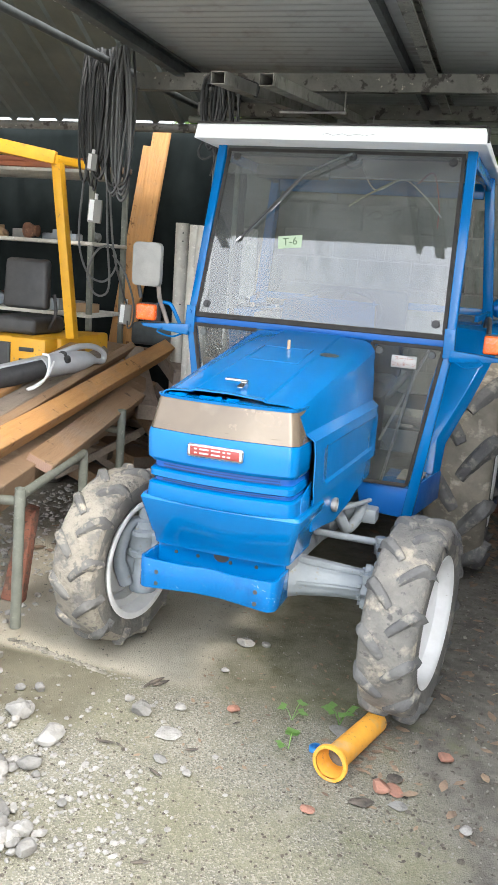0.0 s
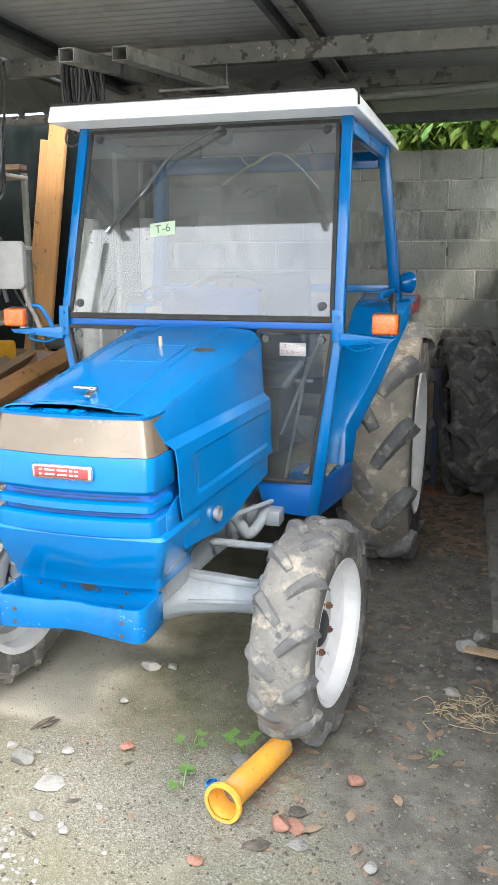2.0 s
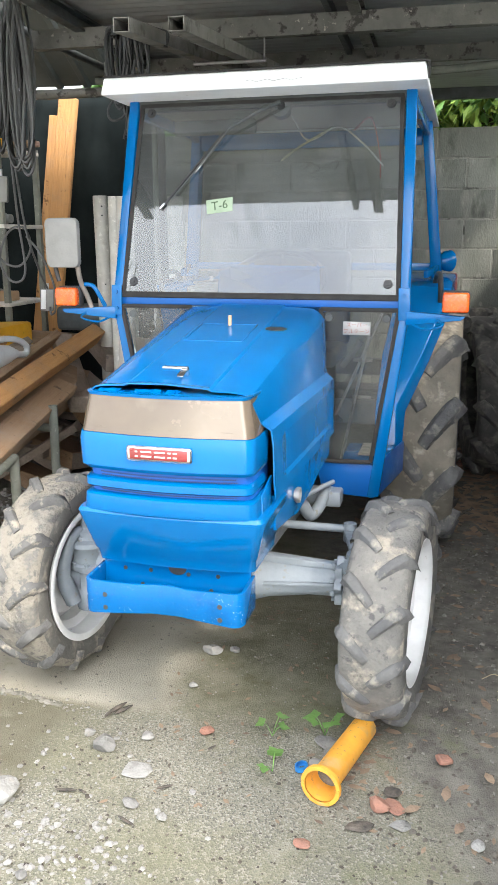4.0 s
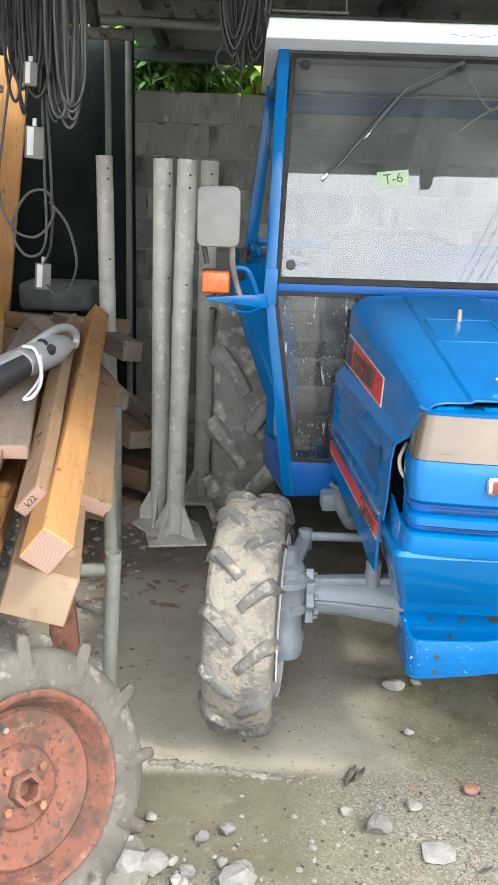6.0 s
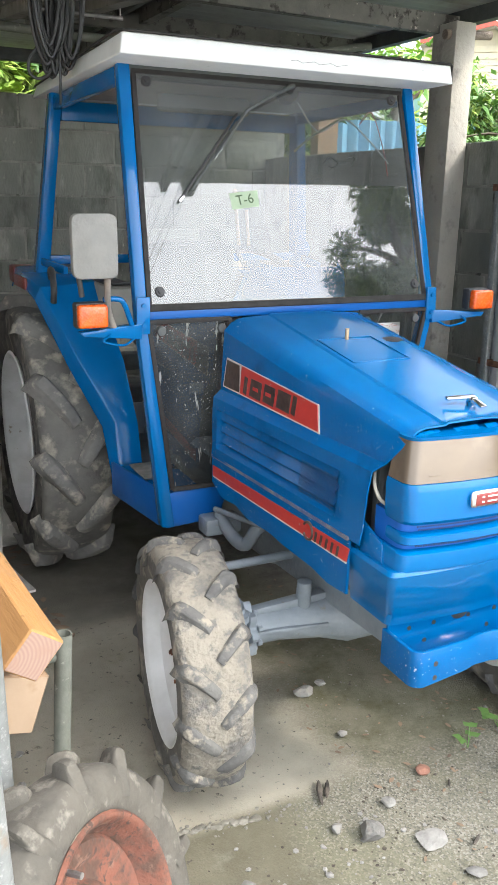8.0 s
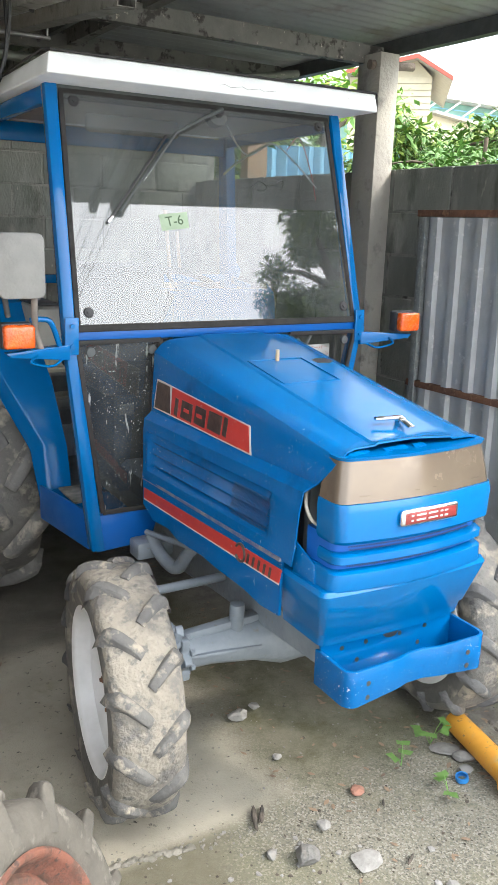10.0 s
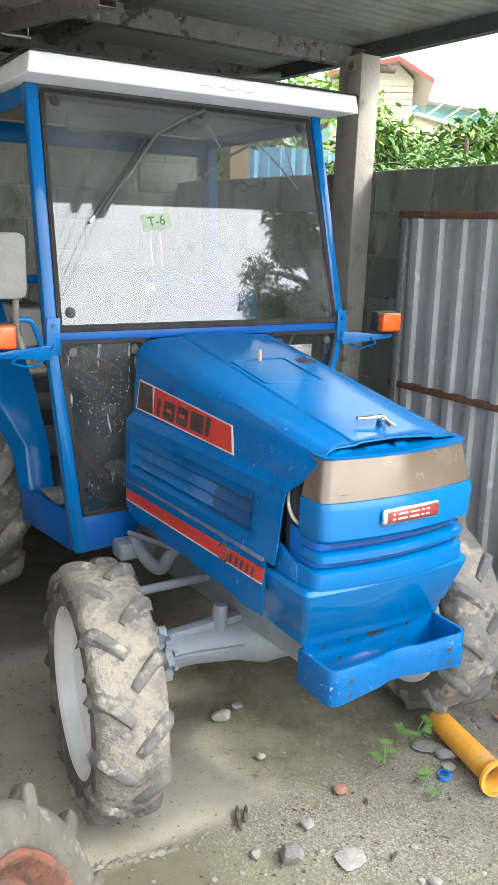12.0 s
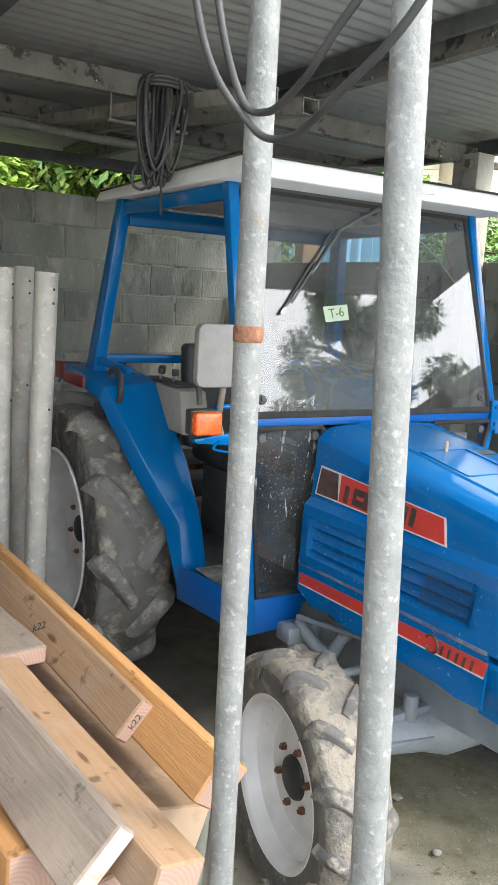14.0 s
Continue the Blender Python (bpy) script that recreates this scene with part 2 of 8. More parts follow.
SHEET = surf("aluzinc_sheet", (0.37, 0.38, 0.375), (0.29, 0.30, 0.295), 0.5, 0.2, scale=1.3, spots=[((0.22, 0.20, 0.175), 4, 0.56, 0.75)], bump=0.05, bscale=30)
SHEET_OLD = surf("weathered_green_grey_sheet", (0.10, 0.113, 0.105), (0.068, 0.078, 0.072), 0.6, 0.15, scale=3, spots=[((0.11, 0.095, 0.072), 9, 0.62, 0.72)], bump=0.1, bscale=30)
CHANNEL = surf("peeling_steel_channel", (0.20, 0.195, 0.175), (0.14, 0.14, 0.125), 0.6, 0.1, scale=10, spots=[((0.05, 0.045, 0.04), 13, 0.56, 0.62), ((0.5, 0.46, 0.4), 30, 0.64, 0.7)], bump=0.3, bscale=60)
DARK_STEEL = surf("dark_painted_steel", (0.09, 0.10, 0.10), (0.06, 0.065, 0.065), 0.55, 0.2, scale=12, bump=0.15)
TARP = surf("black_shade_sheet", (0.006, 0.009, 0.009), (0.012, 0.016, 0.016), 0.75, scale=4, bump=0.25, bscale=7)
TARP.node_tree.nodes["Principled BSDF"].inputs["Specular IOR Level"].default_value = 0.12
CABLE = surf("dark_cable", (0.03, 0.032, 0.033), (0.05, 0.05, 0.05), 0.5, scale=12, bump=0.05)
CABLE_GREY = surf("grey_cable", (0.12, 0.125, 0.125), (0.09, 0.09, 0.09), 0.5, scale=12, bump=0.05)
STONE = surf("broken_concrete", (0.27, 0.262, 0.245), (0.175, 0.17, 0.158), 0.9, scale=18, spots=[((0.24, 0.225, 0.20), 30, 0.56, 0.68)], bump=0.5, bscale=90, each=0.3)
BRICK_RED = surf("red_brick_chip", (0.34, 0.165, 0.115), (0.25, 0.135, 0.10), 0.9, scale=25, bump=0.4, bscale=120)
DEAD_LEAF = surf("dead_leaf", (0.30, 0.215, 0.145), (0.15, 0.105, 0.075), 0.85, scale=9, bump=0.3, bscale=90, each=0.45)
LEAF = surf("green_leaf", (0.09, 0.205, 0.04), (0.14, 0.28, 0.06), 0.45, scale=20, bump=0.2, bscale=60, each=0.3)
LEAF_YELLOW = surf("sunlit_leaf", (0.37, 0.48, 0.085), (0.21, 0.36, 0.06), 0.5, scale=8, bump=0.2, bscale=60, each=0.35)
BARK = surf("bark", (0.16, 0.12, 0.09), (0.1, 0.08, 0.06), 0.9, scale=12, bump=0.5, bscale=40)
STRAW = surf("dry_straw", (0.5, 0.42, 0.25), (0.4, 0.32, 0.18), 0.85, scale=20, bump=0.1)
DECAL_RED = surf("red_decal", (0.52, 0.045, 0.035), (0.45, 0.04, 0.035), 0.35, scale=14, spots=[((0.4, 0.3, 0.28), 80, 0.66, 0.73)], bump=0.02)
DECAL_WHITE = surf("pale_decal_line", (0.62, 0.6, 0.58), (0.5, 0.5, 0.5), 0.4, scale=20, bump=0.02)
DECAL_DARK = surf("dark_decal", (0.035, 0.025, 0.022), (0.09, 0.06, 0.05), 0.35, scale=25, bump=0.1)
STICKER = surf("pale_green_tape", (0.37, 0.46, 0.32), (0.32, 0.40, 0.28), 0.7, scale=20, bump=0.1)
INK = surf("black_ink", (0.02, 0.025, 0.02), (0.03, 0.03, 0.03), 0.7, scale=20, bump=0.0)
PLATE_GREY = surf("silver_label", (0.4, 0.38, 0.36), (0.34, 0.33, 0.32), 0.35, 0.4, scale=20, bump=0.03)
MESH_BLUE = surf("blue_perforated_sheet", (0.004, 0.11, 0.45), (0.003, 0.09, 0.38), 0.45, scale=5, bump=0.0)
CREAM = surf("cream_siding", (0.68, 0.62, 0.45), (0.6, 0.55, 0.4), 0.7, scale=3, bump=0.1)
TEAL_ROOF = surf("green_roof_sheet", (0.22, 0.42, 0.34), (0.18, 0.36, 0.3), 0.5, scale=3, bump=0.05)
BLUE_SHEET = surf("pale_blue_sheet", (0.22, 0.48, 0.68), (0.18, 0.42, 0.62), 0.5, scale=3, bump=0.05)
RED_ROOF = surf("red_roof_edge", (0.5, 0.12, 0.08), (0.42, 0.1, 0.07), 0.6, scale=6, bump=0.1)
WHITE_PLASTIC = surf("white_plastic", (0.75, 0.75, 0.74), (0.65, 0.65, 0.64), 0.4, scale=12, bump=0.05)
BLUE_PLASTIC = surf("blue_plastic", (0.02, 0.16, 0.42), (0.02, 0.2, 0.5), 0.4, scale=20, bump=0.1)
CARDBOARD = surf("brown_cardboard", (0.42, 0.28, 0.16), (0.36, 0.24, 0.14), 0.85, scale=8, bump=0.1)
GLASS = glass("cab_glass", (0.40, 0.435, 0.425), 1.92, 0.21, (0.44, 0.46, 0.45))
GLASS_SIDE = glass("clear_cab_glass", (0.74, 0.78, 0.77), 1.55, 0.10, (0.42, 0.44, 0.43))
GLASS_DIRTY = glass("dirty_cab_glass", (0.42, 0.45, 0.44), 1.6, 0.12, (0.60, 0.63, 0.62), 0.5)


def clear(name):
    """The inner face of a pane, which lets all light through."""
    m, n, l, b = nodes_of(name)
    t = n.new("ShaderNodeBsdfTransparent")
    n.remove(b)
    l.new(t.outputs[0], n["Material Output"].inputs[0])
    return m


CLEAR = clear("inner_glass_face")


def wood(name, c1, c2, c3, each=0.2):
    """Sawn timber with grain along local y, knots and dark streaks."""
    m, n, l, b = nodes_of(name)
    v, oi = coords(n, l, (9, 0.55, 9))
    v2, _ = coords(n, l)
    grain = noise_fac(n, l, v, 7.0, 0.33, 0.67, 10, 0.75)
    col = mixc(n, l, grain, c1, c2)
    col = mixc(n, l, noise_fac(n, l, v2, 4, 0.48, 0.72, 8, 0.7), col, c3)
    dark = tuple(k * 0.45 for k in c2)
    vf, _ = coords(n, l, (34, 0.9, 34))
    col = mixc(n, l, noise_fac(n, l, vf, 5.0, 0.64, 0.84, 4), col, dark)
    col = mixc(n, l, noise_fac(n, l, v2, 17, 0.62, 0.70, 6), col, dark)
    vo = n.new("ShaderNodeTexVoronoi")
    vo.inputs["Scale"].default_value = 7
    v3, _ = coords(n, l, (1.6, 0.5, 1.6))
    l.new(v3, vo.inputs["Vector"])
    kr = n.new("ShaderNodeMapRange")
    kr.inputs["From Min"].default_value, kr.inputs["From Max"].default_value = 0.10, 0.05
    l.new(vo.outputs["Distance"], kr.inputs["Value"])
    col = mixc(n, l, kr.outputs["Result"], col, (0.12, 0.055, 0.02))
    h, r = n.new("ShaderNodeHueSaturation"), n.new("ShaderNodeMapRange")
    r.inputs["To Min"].default_value, r.inputs["To Max"].default_value = 1 - each, 1 + each
    l.new(oi.outputs["Random"], r.inputs["Value"])
    l.new(r.outputs["Result"], h.inputs["Value"])
    l.new(col, h.inputs["Color"])
    l.new(h.outputs[0], b.inputs["Base Color"])
    b.inputs["Roughness"].default_value = 0.75
    bn = n.new("ShaderNodeBump")
    bn.inputs["Strength"].default_value, bn.inputs["Distance"].default_value = 0.6, 0.008
    l.new(grain, bn.inputs["Height"])
    l.new(bn.outputs[0], b.inputs["Normal"])
    return m


WOOD_ORANGE = wood("orange_sawn_timber", (0.52, 0.275, 0.10), (0.41, 0.20, 0.068), (0.36, 0.21, 0.105))
WOOD_BROWN = wood("brown_old_timber", (0.33, 0.21, 0.12), (0.25, 0.152, 0.083), (0.30, 0.225, 0.165))
WOOD_GREY = wood("greyed_timber", (0.29, 0.235, 0.19), (0.19, 0.152, 0.12), (0.33, 0.265, 0.215))
WOOD_PALE = wood("pale_fresh_timber", (0.56, 0.41, 0.26), (0.47, 0.33, 0.19), (0.4, 0.27, 0.15))


def ground_material():
    """Worn yard: gritty concrete, a smooth cast pad, an older mossy slab, damp soil by the wall, an unseen outer yard
    set pale for bounce light.
    """
    m, n, l, b = nodes_of("yard_ground")
    tc = n.new("ShaderNodeTexCoord")
    v = tc.outputs["Object"]
    wob, off, add = n.new("ShaderNodeTexNoise"), n.new("ShaderNodeVectorMath"), n.new("ShaderNodeVectorMath")
    wob.inputs["Scale"].default_value, wob.inputs["Detail"].default_value = 3.0, 7
    l.new(v, wob.inputs["Vector"])
    off.operation = "MULTIPLY_ADD"
    off.inputs[1].default_value, off.inputs[2].default_value = (0.34, 0.34, 0), (-0.17, -0.17, 0)
    l.new(wob.outputs["Color"], off.inputs[0])
    l.new(v, add.inputs[0])
    l.new(off.outputs[0], add.inputs[1])
    sw, sp = n.new("ShaderNodeSeparateXYZ"), n.new("ShaderNodeSeparateXYZ")
    l.new(add.outputs[0], sw.inputs[0])
    l.new(v, sp.inputs[0])
    wx, wy, py = sw.outputs["X"], sw.outputs["Y"], sp.outputs["Y"]

    def span(val, lo, hi):
        r = n.new("ShaderNodeMapRange")
        r.interpolation_type = "SMOOTHSTEP"
        r.inputs["From Min"].default_value, r.inputs["From Max"].default_value = lo, hi
        l.new(val, r.inputs["Value"])
        return r.outputs["Result"]

    def times(*fs):
        out = fs[0]
        for f in fs[1:]:
            t = n.new("ShaderNodeMath")
            t.operation = "MULTIPLY"
            l.new(out, t.inputs[0])
            if isinstance(f, float):
                t.inputs[1].default_value = f
            else:
                l.new(f, t.inputs[1])
            out = t.outputs[0]
        return out

    def line(a, b_, c):
        """a x + b y + c of the wavering place."""
        d = n.new("ShaderNodeVectorMath")
        d.operation = "DOT_PRODUCT"
        d.inputs[1].default_value = (a, b_, 0)
        l.new(add.outputs[0], d.inputs[0])
        t = n.new("ShaderNodeMath")
        t.inputs[1].default_value = c
        l.new(d.outputs["Value"], t.inputs[0])
        return t.outputs[0]

    # gritty concrete
    vo = n.new("ShaderNodeTexVoronoi")
    vo.inputs["Scale"].default_value = 210
    l.new(v, vo.inputs["Vector"])
    grains = n.new("ShaderNodeSeparateXYZ")
    l.new(vo.outputs["Color"], grains.inputs[0])
    base = mixc(n, l, noise_fac(n, l, v, 1.4, 0.35, 0.65, 8), (0.205, 0.194, 0.153), (0.145, 0.138, 0.105))
    base = mixc(n, l, times(span(grains.outputs["X"], 0.62, 0.80), 0.75), base, (0.295, 0.28, 0.235))
    base = mixc(n, l, times(span(grains.outputs["Y"], 0.66, 0.86), 0.8), base, (0.10, 0.096, 0.078))
    base = mixc(n, l, times(noise_fac(n, l, v, 2.1, 0.46, 0.66, 8, 0.7), 0.7), base, (0.158, 0.15, 0.088))
    base = mixc(n, l, times(noise_fac(n, l, v, 4.4, 0.58, 0.72, 9, 0.7), 0.55), base, (0.31, 0.295, 0.245))
    # older slab with olive stains before the pad
    slab = times(span(wx, -0.36, -0.50), span(wy, 0.02, 0.12), span(py, 0.47, 0.44))
    old_ = mixc(n, l, noise_fac(n, l, v, 3.4, 0.36, 0.64, 9, 0.65), (0.152, 0.138, 0.096), (0.098, 0.089, 0.056))
    old_ = mixc(n, l, noise_fac(n, l, v, 6.5, 0.57, 0.70, 9, 0.7), old_, (0.21, 0.197, 0.16))
    base = mixc(n, l, times(slab, 0.9), base, old_)
    # smooth pad, darker and glossier towards the back
    pad = times(span(wx, -0.02, -0.34), span(py, 0.42, 0.49))
    cast = mixc(n, l, noise_fac(n, l, v, 2.6, 0.35, 0.65, 8), (0.385, 0.352, 0.28), (0.285, 0.26, 0.205))
    cast = mixc(n, l, noise_fac(n, l, v, 8, 0.55, 0.72, 9, 0.7), cast, (0.27, 0.25, 0.195))
    cast = mixc(n, l, noise_fac(n, l, v, 45, 0.64, 0.70, 4), cast, (0.2, 0.185, 0.15))
    base = mixc(n, l, pad, base, cast)
    darker = times(span(wx, 0.3, -0.1), span(wy, 1.52, 1.76))
    base = mixc(n, l, times(darker, 0.88), base, mixc(n, l, noise_fac(n, l, v, 6, 0.35, 0.65, 8), (0.13, 0.12, 0.095), (0.085, 0.08, 0.064)))
    # darker olive-brown mottling under the front axle
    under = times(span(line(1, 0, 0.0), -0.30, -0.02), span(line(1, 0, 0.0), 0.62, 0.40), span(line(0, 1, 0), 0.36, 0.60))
    mottled = mixc(n, l, noise_fac(n, l, v, 8, 0.40, 0.64, 9, 0.7), (0.165, 0.153, 0.108), (0.082, 0.082, 0.038))
    base = mixc(n, l, times(under, 0.85), base, mottled)
    # damp soil along the side wall
    soil = mixc(n, l, noise_fac(n, l, v, 11, 0.38, 0.66, 9, 0.7), (0.105, 0.096, 0.08), (0.195, 0.182, 0.155))
    soil = mixc(n, l, noise_fac(n, l, v, 5, 0.52, 0.68, 9, 0.75), soil, (0.055, 0.051, 0.042))
    soil = mixc(n, l, noise_fac(n, l, v, 3, 0.58, 0.72, 8, 0.7), soil, (0.145, 0.15, 0.082))
    base = mixc(n, l, span(line(1, 0.32, 0), 0.62, 0.86), base, soil)
    # black stains, thin moss, dark crumbs
    base = mixc(n, l, times(noise_fac(n, l, v, 7, 0.62, 0.70, 10, 0.78), 0.7), base, (0.085, 0.08, 0.058))
    base = mixc(n, l, times(noise_fac(n, l, v, 2.7, 0.60, 0.74, 9, 0.75), 0.5), base, (0.13, 0.138, 0.048))
    base = mixc(n, l, noise_fac(n, l, v, 42, 0.66, 0.70, 4), base, (0.075, 0.068, 0.054))
    # open yard out of view, set pale to bounce light into the shed
    base = mixc(n, l, span(wy, -0.95, -1.5), base, mixc(n, l, noise_fac(n, l, v, 1.1, 0.3, 0.7, 8), (0.47, 0.455, 0.41), (0.37, 0.36, 0.32)))
    l.new(base, b.inputs["Base Color"])
    rr = n.new("ShaderNodeMapRange")
    rr.inputs["To Min"].default_value, rr.inputs["To Max"].default_value = 0.9, 0.45
    l.new(times(darker, noise_fac(n, l, v, 5, 0.35, 0.6)), rr.inputs["Value"])
    l.new(rr.outputs["Result"], b.inputs["Roughness"])
    bn, b2 = n.new("ShaderNodeBump"), n.new("ShaderNodeBump")
    bn.inputs["Strength"].default_value, bn.inputs["Distance"].default_value = 0.45, 0.004
    b2.inputs["Strength"].default_value, b2.inputs["Distance"].default_value = 0.4, 0.007
    l.new(vo.outputs["Distance"], bn.inputs["Height"])
    t = n.new("ShaderNodeTexNoise")
    t.inputs["Scale"].default_value, t.inputs["Detail"].default_value, t.inputs["Roughness"].default_value = 34, 10, 0.7
    l.new(v, t.inputs["Vector"])
    l.new(t.outputs["Fac"], b2.inputs["Height"])
    l.new(bn.outputs[0], b2.inputs["Normal"])
    l.new(b2.outputs[0], b.inputs["Normal"])
    return m


GROUND = ground_material()

# ---- mesh helpers ----
def finish(name, bm, material, smooth=35):
    me = bpy.data.meshes.new(name)
    bmesh.ops.recalc_face_normals(bm, faces=bm.faces)
    bm.to_mesh(me)
    bm.free()
    for m in (material if isinstance(material, (list, tuple)) else [material]):
        me.materials.append(m)
    if smooth:
        me.shade_smooth()
        me.set_sharp_from_angle(angle=radians(smooth))
    return me


def part(name, bm, material, parent, label="", smooth=35):
    """One mesh object under a thing or under a part."""
    ob = new(name, finish(name, bm, material, smooth))
    ob.parent = parent
    return tagged(ob, label)


def thing(name, label, category, group="", m=None, kind=""):
    ob = new(name)
    ob.empty_display_size = 0.1
    if m is not None:
        ob.matrix_world = m
    return tagged(ob, label, category, group, kind)


def solid(name, bm, material, label, category="", group="", kind="", m=None, smooth=35):
    ob = new(name, finish(name, bm, material, smooth))
    if m is not None:
        ob.matrix_world = m
    return tagged(ob, label, category, group, kind)


def mesh():
    return bmesh.new()


def bevel(bm, w, seg=2, angle=30):
    if w > 0:
        ed = [e for e in bm.edges if len(e.link_faces) == 2 and e.calc_face_angle(0) > radians(angle)]
        bmesh.ops.bevel(bm, geom=ed, offset=w, segments=seg, affect="EDGES", profile=0.5)
    return bm


def hull(pts, w=0.0, seg=2, bm=None):
    """A solid between two rings: the first half of the points is one face, the second half the opposite one."""
    out = mesh()
    n = len(pts) // 2
    vs = [out.verts.new(p) for p in pts]
    out.faces.new(vs[:n])
    out.faces.new(vs[n:][::-1])
    for i in range(n):
        out.faces.new((vs[i], vs[(i + 1) % n], vs[n + (i + 1) % n], vs[n + i]))
    bmesh.ops.recalc_face_normals(out, faces=out.faces)
    bevel(out, w, seg)
    return join(bm, out) if bm else out


def join(bm, other):
    me = bpy.data.meshes.new("tmp")
    other.to_mesh(me)
    other.free()
    bm.from_mesh(me)
    bpy.data.meshes.remove(me)
    return bm


def cuboid(a, b, w=0.0, seg=2, bm=None):
    (x0, y0, z0), (x1, y1, z1) = a, b
    return hull([(x0, y0, z0), (x1, y0, z0), (x1, y1, z0), (x0, y1, z0), (x0, y0, z1), (x1, y0, z1), (x1, y1, z1), (x0, y1, z1)], w, seg, bm)


def bar(p, q, w, h, bw=0.0, up=(0, 0, 1), bm=None, taper=1.0):
    """A straight bar of section w x h from p to q."""
    p, q = Vector(p), Vector(q)
    d = (q - p).normalized()
    s = d.cross(Vector(up)).normalized()
    u = s.cross(d).normalized()
    ring = lambda c, k: [c + s * (a * w / 2 * k) + u * (b * h / 2 * k) for a, b in ((-1, -1), (1, -1), (1, 1), (-1, 1))]
    return hull(ring(p, 1) + ring(q, taper), bw, 2, bm)


def rod(p, q, r, r2=None, seg=16, bm=None, w=0.0):
    p, q = Vector(p), Vector(q)
    out = mesh()
    bmesh.ops.create_cone(out, cap_ends=True, segments=seg, radius1=r, radius2=r if r2 is None else r2, depth=(q - p).length)
    bevel(out, w, 2, 60)
    out.transform(Matrix.Translation((p + q) / 2) @ (q - p).to_track_quat("Z", "Y").to_matrix().to_4x4())
    return join(bm, out) if bm else out


def sweep(path, r, seg=8, bm=None, closed=False):
    """A round tube along a path of points; r may be a list."""
    out = mesh()
    pts = [Vector(p) for p in path]
    n = len(pts)
    rings, up = [], None
    for i, p in enumerate(pts):
        d = (pts[(i + 1) % n if closed else min(i + 1, n - 1)] - pts[i - 1 if closed or i else 0]).normalized()
        if up is None:
            up = d.orthogonal().normalized()
        up = (up - d * up.dot(d)).normalized()
        s = d.cross(up)
        k = r[i] if isinstance(r, (list, tuple)) else r
        rings.append([out.verts.new(p + (up * math.cos(a) + s * math.sin(a)) * k) for a in (2 * math.pi * j / seg for j in range(seg))])
    for i in range(n if closed else n - 1):
        a, b = rings[i], rings[(i + 1) % n]
        for j in range(seg):
            out.faces.new((a[j], a[(j + 1) % seg], b[(j + 1) % seg], b[j]))
    if not closed:
        out.faces.new(rings[0][::-1])
        out.faces.new(rings[-1])
    return join(bm, out) if bm else out


def curve(pts, n=8):
    """Points along a smooth line through pts."""
    p = [Vector(q) for q in pts]
    p = [p[0] * 2 - p[1]] + p + [p[-1] * 2 - p[-2]]
    out = []
    for i in range(1, len(p) - 2):
        for k in range(n):
            t = k / n
            out.append(0.5 * ((2 * p[i]) + (p[i + 1] - p[i - 1]) * t + (2 * p[i - 1] - 5 * p[i] + 4 * p[i + 1] - p[i + 2]) * t * t + (3 * p[i] - p[i - 1] - 3 * p[i + 1] + p[i + 2]) * t ** 3))
    out.append(p[-2])
    return out


def loft(rings, caps=True, closed=True, bm=None):
    out = mesh()
    vs = [[out.verts.new(p) for p in r] for r in rings]
    n = len(rings[0])
    for a, b in zip(vs, vs[1:]):
        for j in range(n if closed else n - 1):
            out.faces.new((a[j], a[(j + 1) % n], b[(j + 1) % n], b[j]))
    if caps and closed:
        out.faces.new(vs[0][::-1])
        out.faces.new(vs[-1])
    return join(bm, out) if bm else out


def lathe(profile, seg=40, bm=None):
    """Turns a profile of (along x, radius) round the x axis."""
    out = mesh()
    rings = []
    for x, r in profile:
        if r < 1e-5:
            rings.append([out.verts.new((x, 0, 0))] * seg)
        else:
            rings.append([out.verts.new((x, r * math.cos(2 * math.pi * j / seg), r * math.sin(2 * math.pi * j / seg))) for j in range(seg)])
    for a, b in zip(rings, rings[1:]):
        for j in range(seg):
            f = []
            for v in (a[j], a[(j + 1) % seg], b[(j + 1) % seg], b[j]):
                if v not in f:
                    f.append(v)
            if len(f) > 2:
                out.faces.new(f)
    return join(bm, out) if bm else out


def shell(bm, t):
    """Gives an open sheet its thickness."""
    bmesh.ops.recalc_face_normals(bm, faces=bm.faces)
    bmesh.ops.solidify(bm, geom=bm.faces[:], thickness=t)
    return bm


def text_mesh(s, size, depth=0.0008):
    cu = bpy.data.curves.new("text", "FONT")
    cu.body, cu.size, cu.extrude, cu.align_x, cu.align_y = s, size, depth, "CENTER", "CENTER"
    ob = bpy.data.objects.new("text", cu)
    me = bpy.data.meshes.new_from_object(ob)
    bm = mesh()
    bm.from_mesh(me)
    bpy.data.objects.remove(ob)
    bpy.data.curves.remove(cu)
    bpy.data.meshes.remove(me)
    return bm


def rock(rnd, sx, sy, sz, bm=None, c=(0, 0, 0), sub=2):
    """A broken lump with flat facets."""
    out = mesh()
    bmesh.ops.create_icosphere(out, subdivisions=sub, radius=1)
    planes = [(Vector((rnd.uniform(-1, 1), rnd.uniform(-1, 1), rnd.uniform(-0.6, 1))).normalized(), rnd.uniform(0.55, 0.85)) for _ in range(9)]
    for v in out.verts:
        for n, d in planes:
            k = v.co.dot(n)
            if k > d:
                v.co -= n * (k - d)
        v.co = Vector((v.co.x * sx, v.co.y * sy, v.co.z * sz)) + Vector(c)
    return join(bm, out) if bm else out

